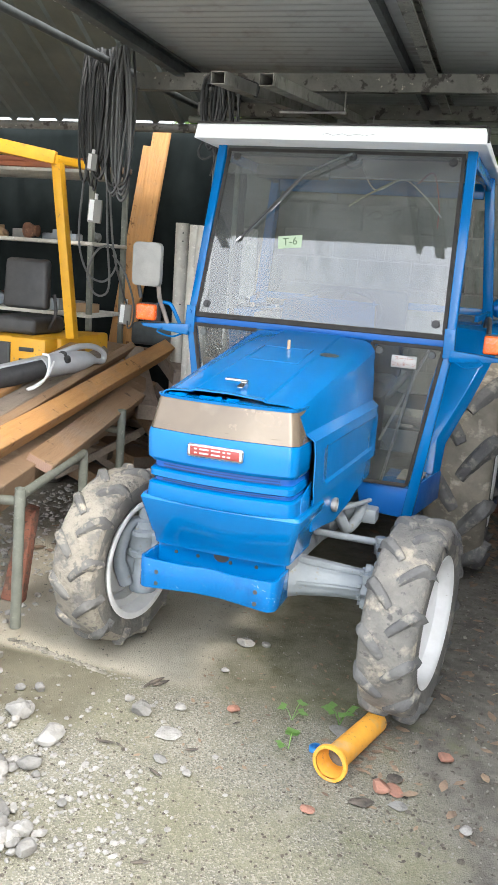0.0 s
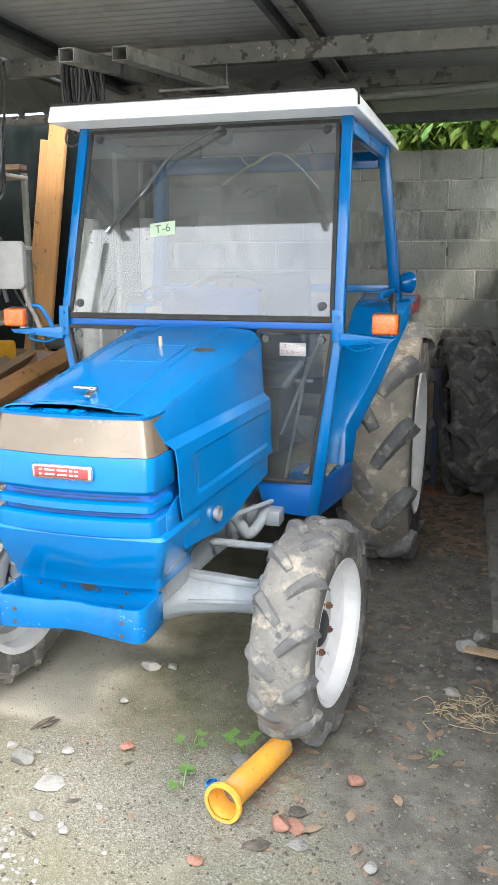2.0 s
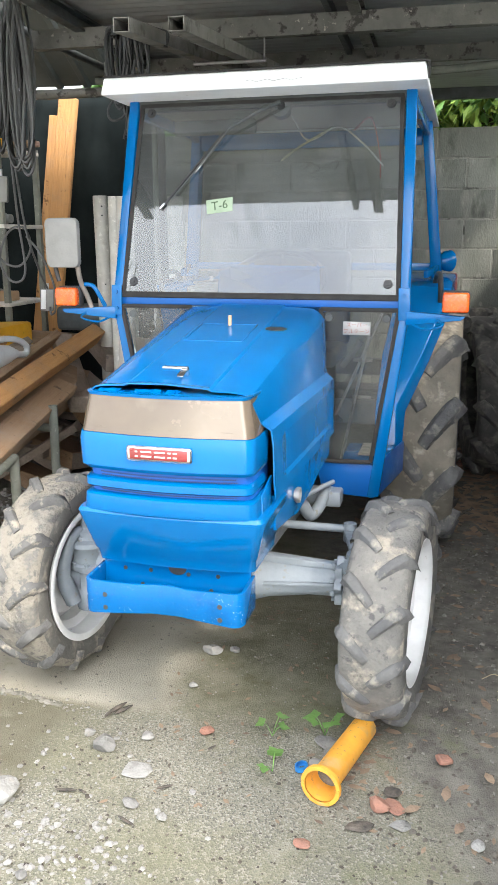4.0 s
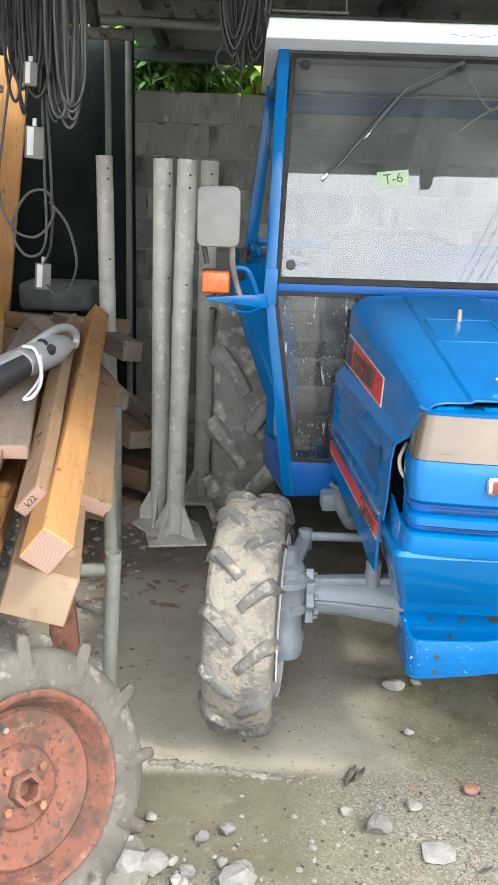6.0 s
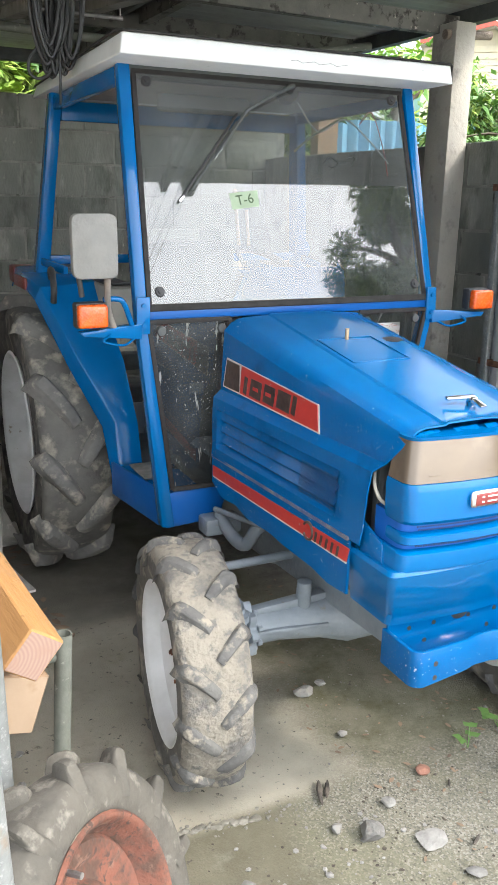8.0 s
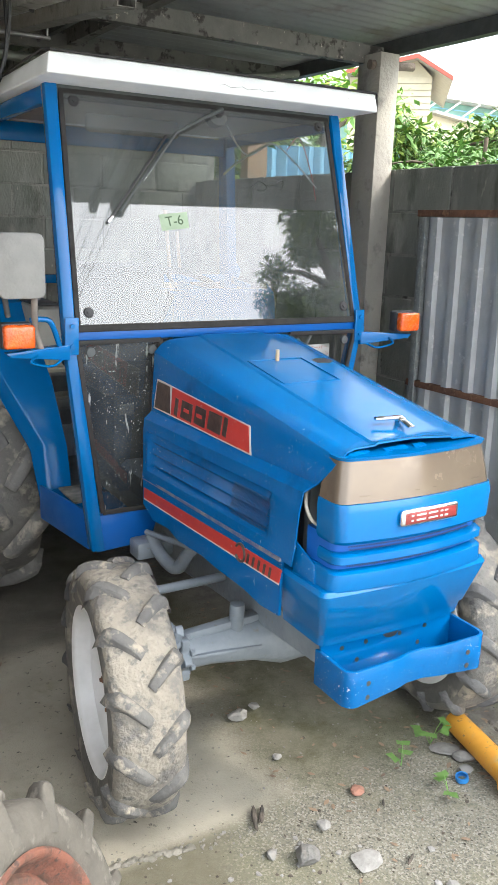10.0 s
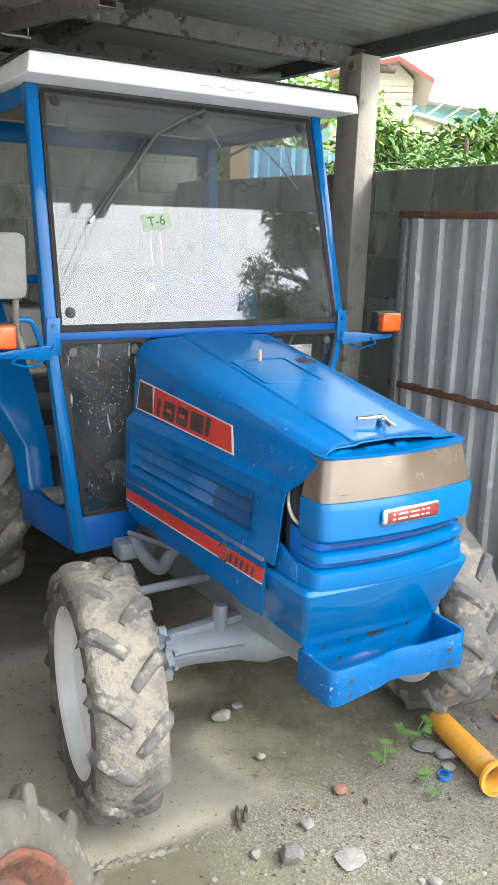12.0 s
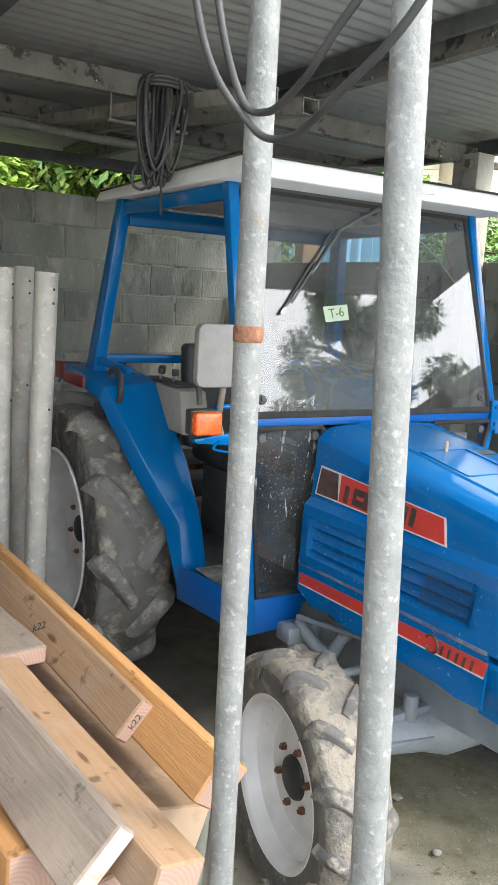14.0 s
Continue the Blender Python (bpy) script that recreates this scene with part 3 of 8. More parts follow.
# ---- ground, walls, roof ----
def lines(a, b, n, far):
    inner = [a + (b - a) * i / n for i in range(n + 1)]
    step = (b - a) / n
    lo, hi, k = [a], [b], step
    while hi[-1] < far:
        k *= 1.6
        lo.append(lo[-1] - k)
        hi.append(hi[-1] + k)
    return lo[:0:-1] + inner + hi[1:]


def hump(x, y):
    n1 = noise.noise(Vector((x * 1.3, y * 1.3, 0.3)))
    n2 = noise.noise(Vector((x * 7, y * 7, 1.7)))
    n3 = noise.noise(Vector((x * 24, y * 24, 4.1)))
    rough = min(1.0, max(0.25, (x + 0.45) / 0.3))
    return -0.006 + rough * (0.006 * n1 + 0.004 * n2 + 0.002 * n3)


gx, gy = lines(-2.2, 2.0, 210, 500), lines(-1.6, 3.6, 260, 500)
bm = mesh()
grid = [[bm.verts.new((x, y, hump(x, y) if abs(x) < 8 and abs(y) < 10 else -0.006)) for x in gx] for y in gy]
for r0, r1 in zip(grid, grid[1:]):
    for i in range(len(gx) - 1):
        bm.faces.new((r0[i], r0[i + 1], r1[i + 1], r1[i]))
solid("ground", bm, GROUND, "worn gravelly concrete yard with damp earth and moss", "ground", kind="structure", smooth=180)


def ragged_slab(name, outline, z0, z1, material, label, rough=0.02, seed=1):
    """A thin cast slab whose edge has crumbled."""
    rnd = random.Random(seed)
    pts = []
    for i, p in enumerate(outline):
        q = outline[(i + 1) % len(outline)]
        k = max(2, int((Vector(q) - Vector(p)).length / 0.05))
        for j in range(k):
            c = Vector(p).lerp(Vector(q), j / k)
            pts.append((c.x + rnd.uniform(-rough, rough), c.y + rnd.uniform(-rough, rough)))
    b = hull([(x, y, z0) for x, y in pts] + [(x, y, z1) for x, y in pts])
    return solid(name, b, material, label, "pavement", kind="structure", smooth=0)


# crumbled ridge along the front of the cast pad
rr_ = random.Random(3)
bm = mesh()
x = -0.94
while x < -0.50:
    y = 0.508 - 0.19 * (x + 0.94) + rr_.uniform(-0.008, 0.008)
    s_ = rr_.uniform(0.010, 0.020)
    rock(rr_, s_ * 1.5, s_, s_ * 0.55, bm, (x, y, hump(x, y) + 0.002), 1)
    x += s_ * 1.25
solid("pavement_ridge", bm, RIDGE, "crumbled ridge along the edge of the cast pad", "pavement", kind="structure", smooth=0)
ragged_slab("pavement_broken", [(-1.75, -0.75), (-0.98, -0.62), (-0.84, 0.1), (-0.88, 0.36), (-1.05, 0.42), (-1.8, 0.4)], -0.05, 0.012, CONCRETE, "pale broken concrete slab beneath the old wheel", 0.02, 5)
ragged_slab("pavement_side", [(1.13, 1.5), (1.5, 1.45), (1.5, 4.2), (1.12, 4.2)], -0.05, 0.05, CONCRETE, "raised concrete strip along the block wall", 0.008, 7)

# walls: mortar cores; their blocks follow at the end of the file
wall_back = solid("wall_north", cuboid((-2.2, 4.2035, -0.05), (1.66, 4.34, 2.165)), MORTAR, "grey hollow-block wall, bare and stained", "wall", kind="structure")
wall_side = solid("wall_east", cuboid((1.5085, -1.2, -0.05), (1.64, 4.2, 1.862)), MORTAR, "dark grey hollow-block side wall behind a gate", "wall", kind="structure")

bm = cuboid((1.385, 2.12, -0.02), (1.505, 2.29, 2.40), 0.006)
solid("column", bm, surf("cast_concrete_column", (0.46, 0.43, 0.37), (0.36, 0.34, 0.3), 0.9, scale=3, spots=[((0.22, 0.21, 0.19), 8, 0.58, 0.72)], bump=0.4, bscale=60), "weathered cast concrete column carrying the roof beam", "column", kind="structure")
solid("wooden_stub", rod((1.36, 2.17, 2.345), (1.62, 2.15, 2.36), 0.022, 0.02), WOOD_GREY, "short grey wooden peg across the column head", "peg", smooth=60)


def wave_sheet(x0, x1, y0, y1, z, pitch, amp, along="x"):
    """A corrugated sheet of real waves."""
    bm = mesh()
    n = int((y1 - y0) / pitch * 8)
    rows = []
    for i in range(n + 1):
        y = y0 + (y1 - y0) * i / n
        dz = amp * math.sin(2 * math.pi * (y - y0) / pitch)
        rows.append([bm.verts.new((x, y, z(x, y) + dz)) for x in (x0, (x0 + x1) / 2, x1)])
    for a, b in zip(rows, rows[1:]):
        for j in range(2):
            bm.faces.new((a[j], a[j + 1], b[j + 1], b[j]))
    return shell(bm, 0.002)


bm = wave_sheet(-1.30, 1.68, -0.11, 4.75, lambda x, y: 2.515 - 0.008 * x, 0.076, 0.006)
solid("ceiling_main", bm, SHEET, "corrugated zinc roof sheets seen from below", "roof", kind="structure", smooth=60)


def rib_roof(x0, x1, p, q, pitch):
    """Trapezoid-ribbed sheets that run down from p to q (y, z)."""
    bm = mesh()
    rows = []
    x = x0
    prof = [(0, 0), (0.13, 0), (0.145, 0.022), (0.175, 0.022), (0.19, 0)]
    cols = []
    while x < x1:
        cols += [(x + a * pitch / 0.19, h) for a, h in prof[:-1]]
        x += pitch
    for y, z in (p, q):
        rows.append([bm.verts.new((cx, y, z - h)) for cx, h in cols])
    for i in range(len(cols) - 1):
        bm.faces.new((rows[0][i], rows[0][i + 1], rows[1][i + 1], rows[1][i]))
    return shell(bm, 0.002)


solid("ceiling_gable", rib_roof(-5.0, -1.3, (-0.11, 2.52), (1.0, 3.75), 0.19), SHEET_OLD, "ribbed green-grey sheets rising to the lean-to ridge", "roof", kind="structure", smooth=0)
solid("ceiling_side", rib_roof(-5.0, -1.3, (1.0, 3.75), (3.5, 2.42), 0.19), SHEET_OLD, "steep ribbed green-grey lean-to sheets seen from below", "roof", kind="structure", smooth=0)


def channel(name, p, q, w, h, material, label, lip=0.012, t=0.004, up=(0, 0, 1)):
    """A cold-formed C channel from p to q, open to one side."""
    p, q = Vector(p), Vector(q)
    d = (q - p).normalized()
    s = d.cross(Vector(up)).normalized()
    u = s.cross(d).normalized()
    prof = [(w, lip - h / 2), (w, -h / 2), (0, -h / 2), (0, h / 2), (w, h / 2), (w, h / 2 - lip)]
    bm = mesh()
    rings = [[bm.verts.new(c + s * a + u * b) for a, b in prof] for c in (p, q)]
    for j in range(5):
        bm.faces.new((rings[0][j], rings[0][j + 1], rings[1][j + 1], rings[1][j]))
    shell(bm, t)
    return solid(name, bm, material, label, "beam", kind="structure", smooth=0)


channel("beam_main", (1.5, 2.24, 2.405), (-1.35, 2.24, 2.405), 0.05, 0.085, CHANNEL, "peeling steel channel beam under the roof")
channel("beam_second", (1.5, 3.15, 2.44), (-1.35, 3.15, 2.44), 0.05, 0.08, CHANNEL, "peeling steel channel beam under the roof")
channel("beam_rafter", (0.20, -0.10, 2.465), (0.20, 4.5, 2.465), 0.05, 0.075, CHANNEL, "peeling steel rafter channel under the sheets")
channel("beam_rafter_mid", (-1.12, -0.10, 2.465), (-1.12, 4.5, 2.465), 0.05, 0.075, DARK_STEEL, "dark steel rafter channel under the sheets")
channel("beam_edge", (1.56, -0.10, 2.455), (1.56, 4.5, 2.455), 0.05, 0.07, DARK_STEEL, "dark steel channel along the roof edge")
solid("beam_dark", bar((0.10, -0.10, 2.475), (0.10, 4.5, 2.475), 0.03, 0.05, 0.003), DARK_STEEL, "dark square tube beside the rafter", "beam", kind="structure")
solid("beam_back", bar((-2.2, 4.26, 2.40), (1.6, 4.26, 2.40), 0.06, 0.07, 0.004), DARK_STEEL, "dark timber plate above the back wall", "beam", kind="structure")
solid("beam_pipe", sweep(curve([(-1.3, 2.9, 2.33), (0.0, 2.92, 2.30), (0.9, 2.95, 2.33), (1.5, 2.98, 2.42)]), 0.022, 10), GREEN_STEEL, "grey-green pipe slung under the roof", "pipe", kind="structure", smooth=60)
solid("beam_eave_pipe", rod((-5, 3.42, 2.36), (-1.2, 3.42, 2.36), 0.03), CHANNEL, "zinc pipe along the lean-to eave", "pipe", kind="structure", smooth=60)
solid("beam_slant_pipe", rod((-1.45, -0.10, 2.43), (-1.36, 3.5, 2.46), 0.02), DARK_STEEL, "grey-green pipe running under the lean-to", "pipe", kind="structure", smooth=60)
for i, (x, y) in enumerate(((-1.37, 3.57), (-1.28, 3.80))):
    solid("post_thin", rod((x, y, -0.02), (x + 0.01, y, 2.5), 0.019), GREEN_STEEL, "thin grey-green upright pipe before the black sheet", "pipe", "thin uprights", smooth=60)

# two square tubes laid over the beam
for x, y in ((-0.492, 1.20), (-0.306, 1.25)):
    bm = mesh()
    rise = lambda c: 2.178 + 0.10 * (c - 1.05)
    o, k = 0.030, 0.0265
    ring = lambda c, r: [(x + a * r, c, rise(c) + b * r) for a, b in ((-1, -0.8), (1, -0.8), (1, 0.8), (-1, 0.8))]
    loft([ring(y + 0.4, k), ring(y, k), ring(y, o), ring(3.3, o), ring(3.3, k)], caps=False, bm=bm)
    solid("square_tube", bm, surf("grubby_zinc_tube", (0.27, 0.26, 0.235), (0.19, 0.185, 0.165), 0.65, 0.15, scale=9, spots=[((0.1, 0.09, 0.075), 12, 0.55, 0.68)], bump=0.2), "square zinc tube stored under the roof, open end", "tube", "stored tubes", smooth=0)
for y, top in ((2.265, 2.37), (3.12, 2.41)):
    z = 2.178 + 0.10 * (y - 1.05) - 0.034
    for x in (-0.53, -0.2):
        solid("hanger_wire", rod((x, y, z), (x, y, top), 0.004), STEEL, "short steel hanger wire that carries the stored tubes", "wire", "tube hangers", smooth=60)
    solid("hanger_bar", rod((-0.54, y, z), (-0.19, y, z), 0.008), STEEL, "steel bar that carries the stored tubes", "bar", "tube hanger bars", smooth=60)

# black sheet behind the left bay
bm = mesh()
nx_, nz_ = 90, 26
vs = [[bm.verts.new((-5.2 + 3.95 * i / nx_, 3.95 + 0.05 * noise.noise(Vector((i * 0.31, j * 0.12, 0))) + 0.03 * noise.noise(Vector((i * 0.9, j * 0.3, 5))), (2.45 + 0.03 * noise.noise(Vector((i * 0.22, 3, 0)))) * j / nz_)) for i in range(nx_ + 1)] for j in range(nz_ + 1)]
for a, b in zip(vs, vs[1:]):
    for i in range(nx_):
        bm.faces.new((a[i], a[i + 1], b[i + 1], b[i]))
solid("wall_tarp", shell(bm, 0.002), TARP, "black plastic sheet hung as a wall, creased", "tarpaulin", kind="structure", smooth=180)
solid("wall_west", cuboid((-5.3, -1, -0.05), (-5.2, 4.3, 3.2)), MORTAR, "plain closing wall of the left bay", "wall", kind="structure")

# gate leaned on the side wall
gate = thing("metal_gate", "grey ribbed sheet-metal gate with rusty brown rails", "gate")
bm = mesh()
prof = []
y = 1.56
while y > -0.15:
    prof += [(y, 0), (y - 0.07, 0), (y - 0.078, -0.022), (y - 0.108, -0.022), (y - 0.116, 0)]
    y -= 0.125
rows = [[bm.verts.new((1.215 + 0.03 * (z < 1) + h, yy, z)) for yy, h in prof] for z in (0.06, 1.635)]
for i in range(len(prof) - 1):
    bm.faces.new((rows[0][i], rows[0][i + 1], rows[1][i + 1], rows[1][i]))
part("sheet", shell(bm, 0.0015), surf("gate_sheet", (0.50, 0.51, 0.51), (0.40, 0.41, 0.41), 0.42, 0.35, scale=4, spots=[((0.62, 0.62, 0.6), 20, 0.6, 0.7)], bump=0.08, bscale=40), gate, smooth=0)
for z, x in ((1.64, 1.19), (0.90, 1.2), (0.12, 1.21)):
    b = cuboid((x, -0.15, z - 0.002), (x + 0.03, 1.575, z + 0.026), 0.003)
    part("rail", b, RUST, gate, "rusty brown angle-iron rail")
for yy in (1.535, -0.13):
    part("stile", bar((1.222, yy, 0.0), (1.20, yy, 1.635), 0.035, 0.03, 0.002, up=(1, 0, 0)), GALV, gate, "pale zinc stile")


# ---- tractor ----
def tyre_mesh(R, W, rim_r, n, lug_h, lug_w, sweep_deg, fat=1.0):
    """A farm tyre about the x axis: its rounded carcass (slots: tread, sidewall) and one slanting bar for each side."""
    h = W / 2
    base = R - lug_h
    flat = [(0.0, 0.0), (0.35, 0.001), (0.6, 0.004), (0.78, 0.009), (0.9, 0.018), (0.98, 0.034)]

    def r_at(u):
        a = min(abs(u) / h, 1.25)
        for (a0, d0), (a1, d1) in zip(flat, flat[1:]):
            if a <= a1:
                return base - d0 - (d1 - d0) * (a - a0) / (a1 - a0)
        return base - 0.034 - (a - 0.98) * 0.25

    side = [(0.62, rim_r), (0.9, rim_r + 0.014), (1.0, rim_r + (base - 0.034 - rim_r) * 0.5)]
    half = [(h * a, r) for a, r in side] + [(h * a, base - d) for a, d in flat[::-1]]
    prof = [(-u, r) for u, r in half] + half[:-1][::-1]
    bm = lathe(prof, 96)
    for v in bm.verts:
        k = 1 + 0.0035 * noise.noise(v.co * 14) + 0.002 * noise.noise(v.co * 40)
        v.co.y *= k
        v.co.z *= k
    for f in bm.faces:
        c = f.calc_center_median()
        f.material_index = 0 if math.hypot(c.y, c.z) > base - 0.05 else 1
    sw = radians(sweep_deg)
    bars = []
    for side_ in (-1, 1):
        rings = []
        K = 10
        for k in range(K + 1):
            s = k / K
            u = side_ * h * (0.04 + 1.0 * s)
            a = sw * (s ** 0.9)
            u_in = side_ * h * min(0.985, abs(u) / h) if s > 0.5 else u
            drop = max(0.0, s - 0.88) * 0.13
            lo = r_at(u_in) - 0.014 - drop
            top = min(R - 0.012 * max(0, s - 0.5), r_at(u_in) + lug_h * (0.75 + 0.5 * min(1, s * 2)) * (1.0 if s < 0.8 else 1.0 - (s - 0.8) * 1.6)) - drop
            if k == 0:
                top = lo + (top - lo) * 0.75
            wd = lug_w * (0.9 + 0.35 * s)
            du, da = side_ * h * 1.06, sw * R * 0.9
            L = math.hypot(du, da)
            nu, na = -da / L * side_, du / L * side_
            ring = []
            for (o, f) in ((-0.92, 0.0), (-0.64, 0.34), (-0.47, 0.88), (-0.36, 0.97), (0.0, 1.0), (0.36, 0.97), (0.47, 0.88), (0.64, 0.34), (0.92, 0.0)):
                uu = u_in + nu * wd * o * (1 - 0.5 * max(0, s - 0.7))
                aa = a + na * wd * o / R
                rr = lo + (top - lo) * f
                rr += 0.0022 * noise.noise(Vector((uu * 60, aa * 40, side_ * 2.3)))
                ring.append((uu, rr * math.cos(aa), rr * math.sin(aa)))
            rings.append(ring)
        bars.append(loft(rings))
    return bm, bars


def tyre(parent, R, W, rim_r, n, lug_h, lug_w, sweep_deg, tread, bar_mat, wall, label="", name="tyre"):
    """The carcass as one part and each tread bar as a part of its own beside it."""
    bm, bars = tyre_mesh(R, W, rim_r, n, lug_h, lug_w, sweep_deg)
    t = part(name, bm, [tread, wall], parent, label, 40)
    for k, b in enumerate(bars):
        me = finish("tread_bar", b, bar_mat, 40)
        for i in range(n):
            o = new("tread_bar", me)
            o.parent = parent
            o.matrix_basis = Matrix.Rotation(2 * math.pi * (i + 0.5 * k) / n, 4, "X")
    return t


def rim_mesh(rim_r, W, dish, bore, out=0.8):
    """A pressed-steel rim: flanges, drop centre and a dished disc."""
    h = W / 2 * out
    g = W / 2 * max(out, 1.03)
    prof = [(-g, rim_r + 0.022), (-g - 0.004, rim_r + 0.012), (-g, rim_r - 0.002), (-h * 0.45, rim_r - 0.008), (-h * 0.3, rim_r - 0.035), (h * 0.3, rim_r - 0.035), (h * 0.45, rim_r - 0.008), (h - 0.006, rim_r - 0.004), (h + 0.002, rim_r + 0.004), (h + 0.006, rim_r + 0.014), (h, rim_r + 0.022)]
    bm = lathe(prof, 64)
    disc = [(h * 0.35, rim_r - 0.025), (h * 0.25, rim_r - 0.045), (dish * 0.4, rim_r * 0.72), (dish, rim_r * 0.55), (dish, bore), (dish - 0.008, bore), (dish - 0.008, rim_r * 0.55), (dish * 0.4 - 0.008, rim_r * 0.72), (h * 0.25 - 0.008, rim_r - 0.045)]
    return lathe(disc, 64, bm)


def wheel(parent, name, m, R, W, rim_r, n, lug, dish, tyre_mats, rim_mat, nut_r, label, nuts=6, sweep_deg=15, out=0.8):
    """A wheel about local x, its outer face towards +x."""
    w = part(name, rim_mesh(rim_r, W, dish, 0.05, out), rim_mat, parent, label, 50)
    w.matrix_basis = m
    tyre(w, R, W, rim_r, n, *lug, sweep_deg, *tyre_mats)
    cap = lathe([(dish - 0.004, 0.062), (dish + 0.01, 0.056), (dish + 0.016, 0.045), (dish + 0.016, 0)], 28)
    part("hub_cap", cap, BLACK, w, "dark hub cap")
    me = None
    for i in range(nuts):
        a = 2 * math.pi * i / nuts + 0.3
        if me is None:
            b = rod((dish - 0.002, 0, 0), (dish + 0.012, 0, 0), 0.011, seg=6)
            rod((dish + 0.01, 0, 0), (dish + 0.018, 0, 0), 0.006, seg=8, bm=b)
            me = finish("nut", b, RUST, 30)
        o = new("nut", me)
        o.parent = w
        o.matrix_basis = Matrix.Translation((0, nut_r * math.cos(a), nut_r * math.sin(a)))
    return w


tractor = thing("tractor", "blue four-wheel farm tractor with a glazed cab and muddy tyres", "tractor", m=Matrix.Translation((0, 1.2, 0)) @ pose(0, 0, 0, 0, 0, -1.8) @ Matrix.Translation((0, -1.2, 0)))
T = tractor

# wheels
FR_, FW = 0.347, 0.188
steer = -7.0
for sx in (-1, 1):
    turn = pose(0, 0, 0, 0, 0, steer)
    k = Vector((sx * 0.40, 0.665, 0))
    c = k + turn.to_3x3() @ Vector((sx * 0.165, 0, 0))
    m = Matrix.Translation((c.x, c.y, FR_ + 0.004)) @ turn @ (pose(0, 0, 0, 17, 0, 0) if sx > 0 else pose(0, 0, 0, 0, 0, 180) @ pose(0, 0, 0, 0, 0, 0))
    wheel(T, "front_wheel", m, FR_, FW, 0.213, 13, (0.0155, 0.028), 0.02, [MUD, LUG, TREAD_DARK] if sx < 0 else [THIN_MUD, LUG_GREY, TREAD_DARK], RIM_WHITE, 0.085, "white steel front wheel", 6, -15.5 if sx > 0 else 15.5, 0.86)
    RR_ = 0.592
    m = Matrix.Translation((sx * 0.585, 2.31, RR_ + 0.002)) @ (pose(0, 0, 0, 0, 0, 0) if sx > 0 else pose(0, 0, 0, 0, 0, 180))
    wheel(T, "rear_wheel", m, RR_, 0.30, 0.335, 11, (0.04, 0.05), 0.035, [TREAD_DARK, LUG_DARK, RUBBER] if sx < 0 else [TREAD_TAN, LUG_GREY, RUBBER], RIM_WHITE, 0.11, "white steel rear wheel", 6, -22 if sx > 0 else 22, 0.96)


# bonnet: a lofted skin with a raised centre panel and stepped sides
def top_z(y):
    return 1.09 + 0.152 * (y - 0.2)


def front_edge(z, sx):
    """How far back the sheet's front edge lies at height z; one flank is pushed forward."""
    if sx > 0:
        return 0.222 if z > 1.07 else 0.222 + (1.07 - z) * 0.74 if z > 0.985 else 0.285 + (0.985 - z) * 0.12
    if z > 1.07:
        return 0.215
    if z > 0.985:
        return 0.215 + (1.07 - z) * 0.9
    return 0.2915 + (0.985 - z) * 0.13


def flare(y, sx):
    """How much wider the bonnet is at y than at its nose."""
    return 0.004 + (0.046 if sx < 0 else 0.032) * min(1.0, max(0.0, (y - 0.25) / 0.85))


def bonnet_half(y, f, sx):
    """From the ridge down over shoulder, flank, ledge and the pressed-in panel; f is how far the pressing reaches."""
    z = top_z(y) + 0.008
    o = flare(y, sx)
    half = [(0, z), (0.112, z - 0.001), (0.120, z - 0.006), (0.175, z - 0.008), (0.198 + o * 0.5, z - 0.012), (0.214 + o * 0.7, z - 0.024), (0.222 + o, z - 0.048), (0.232 + o, 1.004), (0.248 + o, 0.990), (0.257 + o, 0.982), (0.259 + o, 0.955), (0.260 + o, 0.948)]
    if sx < 0:
        pan = [(0.246, 0.942), (0.257, 0.920), (0.239, 0.906), (0.256, 0.882), (0.238, 0.868), (0.255, 0.846), (0.243, 0.834)]
    else:
        pan = [(0.252, 0.940), (0.253, 0.914), (0.253, 0.908), (0.254, 0.880), (0.254, 0.874), (0.255, 0.838), (0.255, 0.830)]
    half += [(0.261 + o + (x - 0.261) * f, zz) for x, zz in pan]
    return half + [(0.262 + o, 0.820), (0.263 + o, 0.804), (0.264 + o, 0.788)]


bm = mesh()
rows = []
for y0 in (0.215, 0.235, 0.26, 0.30, 0.34, 0.352, 0.364, 0.40, 0.46, 0.54, 0.62, 0.70, 0.78, 0.86, 0.94, 1.02, 1.06, 1.072, 1.084, 1.12):
    f = max(0.0, min(1.0, (y0 - 0.345) / 0.018, (1.082 - y0) / 0.018))
    ring = []
    for x, z, sx in [(-x, z, -1) for x, z in bonnet_half(y0, f, -1)[::-1]] + [(x, z, 1) for x, z in bonnet_half(y0, f, 1)[1:]]:
        yf = front_edge(z, sx)
        yy = yf + (y0 - 0.215) * (1.12 - yf) / 0.905
        if y0 < 0.22 and z > 1.06:
            # the torn lip, bowed forward in the middle
            yy -= 0.012 * (1 - (x / 0.21) ** 2)
            if -0.21 < x < 0.06:
                yy += 0.016 + 0.006 * math.sin(x * 70) - 0.01 * (x < -0.15)
                z += 0.006
        ring.append(bm.verts.new((x, yy, z)))
    rows.append(ring)
for a, b in zip(rows, rows[1:]):
    for j in range(len(a) - 1):
        bm.faces.new((a[j], a[j + 1], b[j + 1], b[j]))
shell(bm, 0.004)
for f in bm.faces:
    f.material_index = 0 if f.calc_center_median().x < -0.20 else 1
bonnet = part("bonnet", bm, [PAINT_SIDE, PAINT], T, "glossy repainted blue bonnet, torn along its front lip", 28)
rt = random.Random(12)
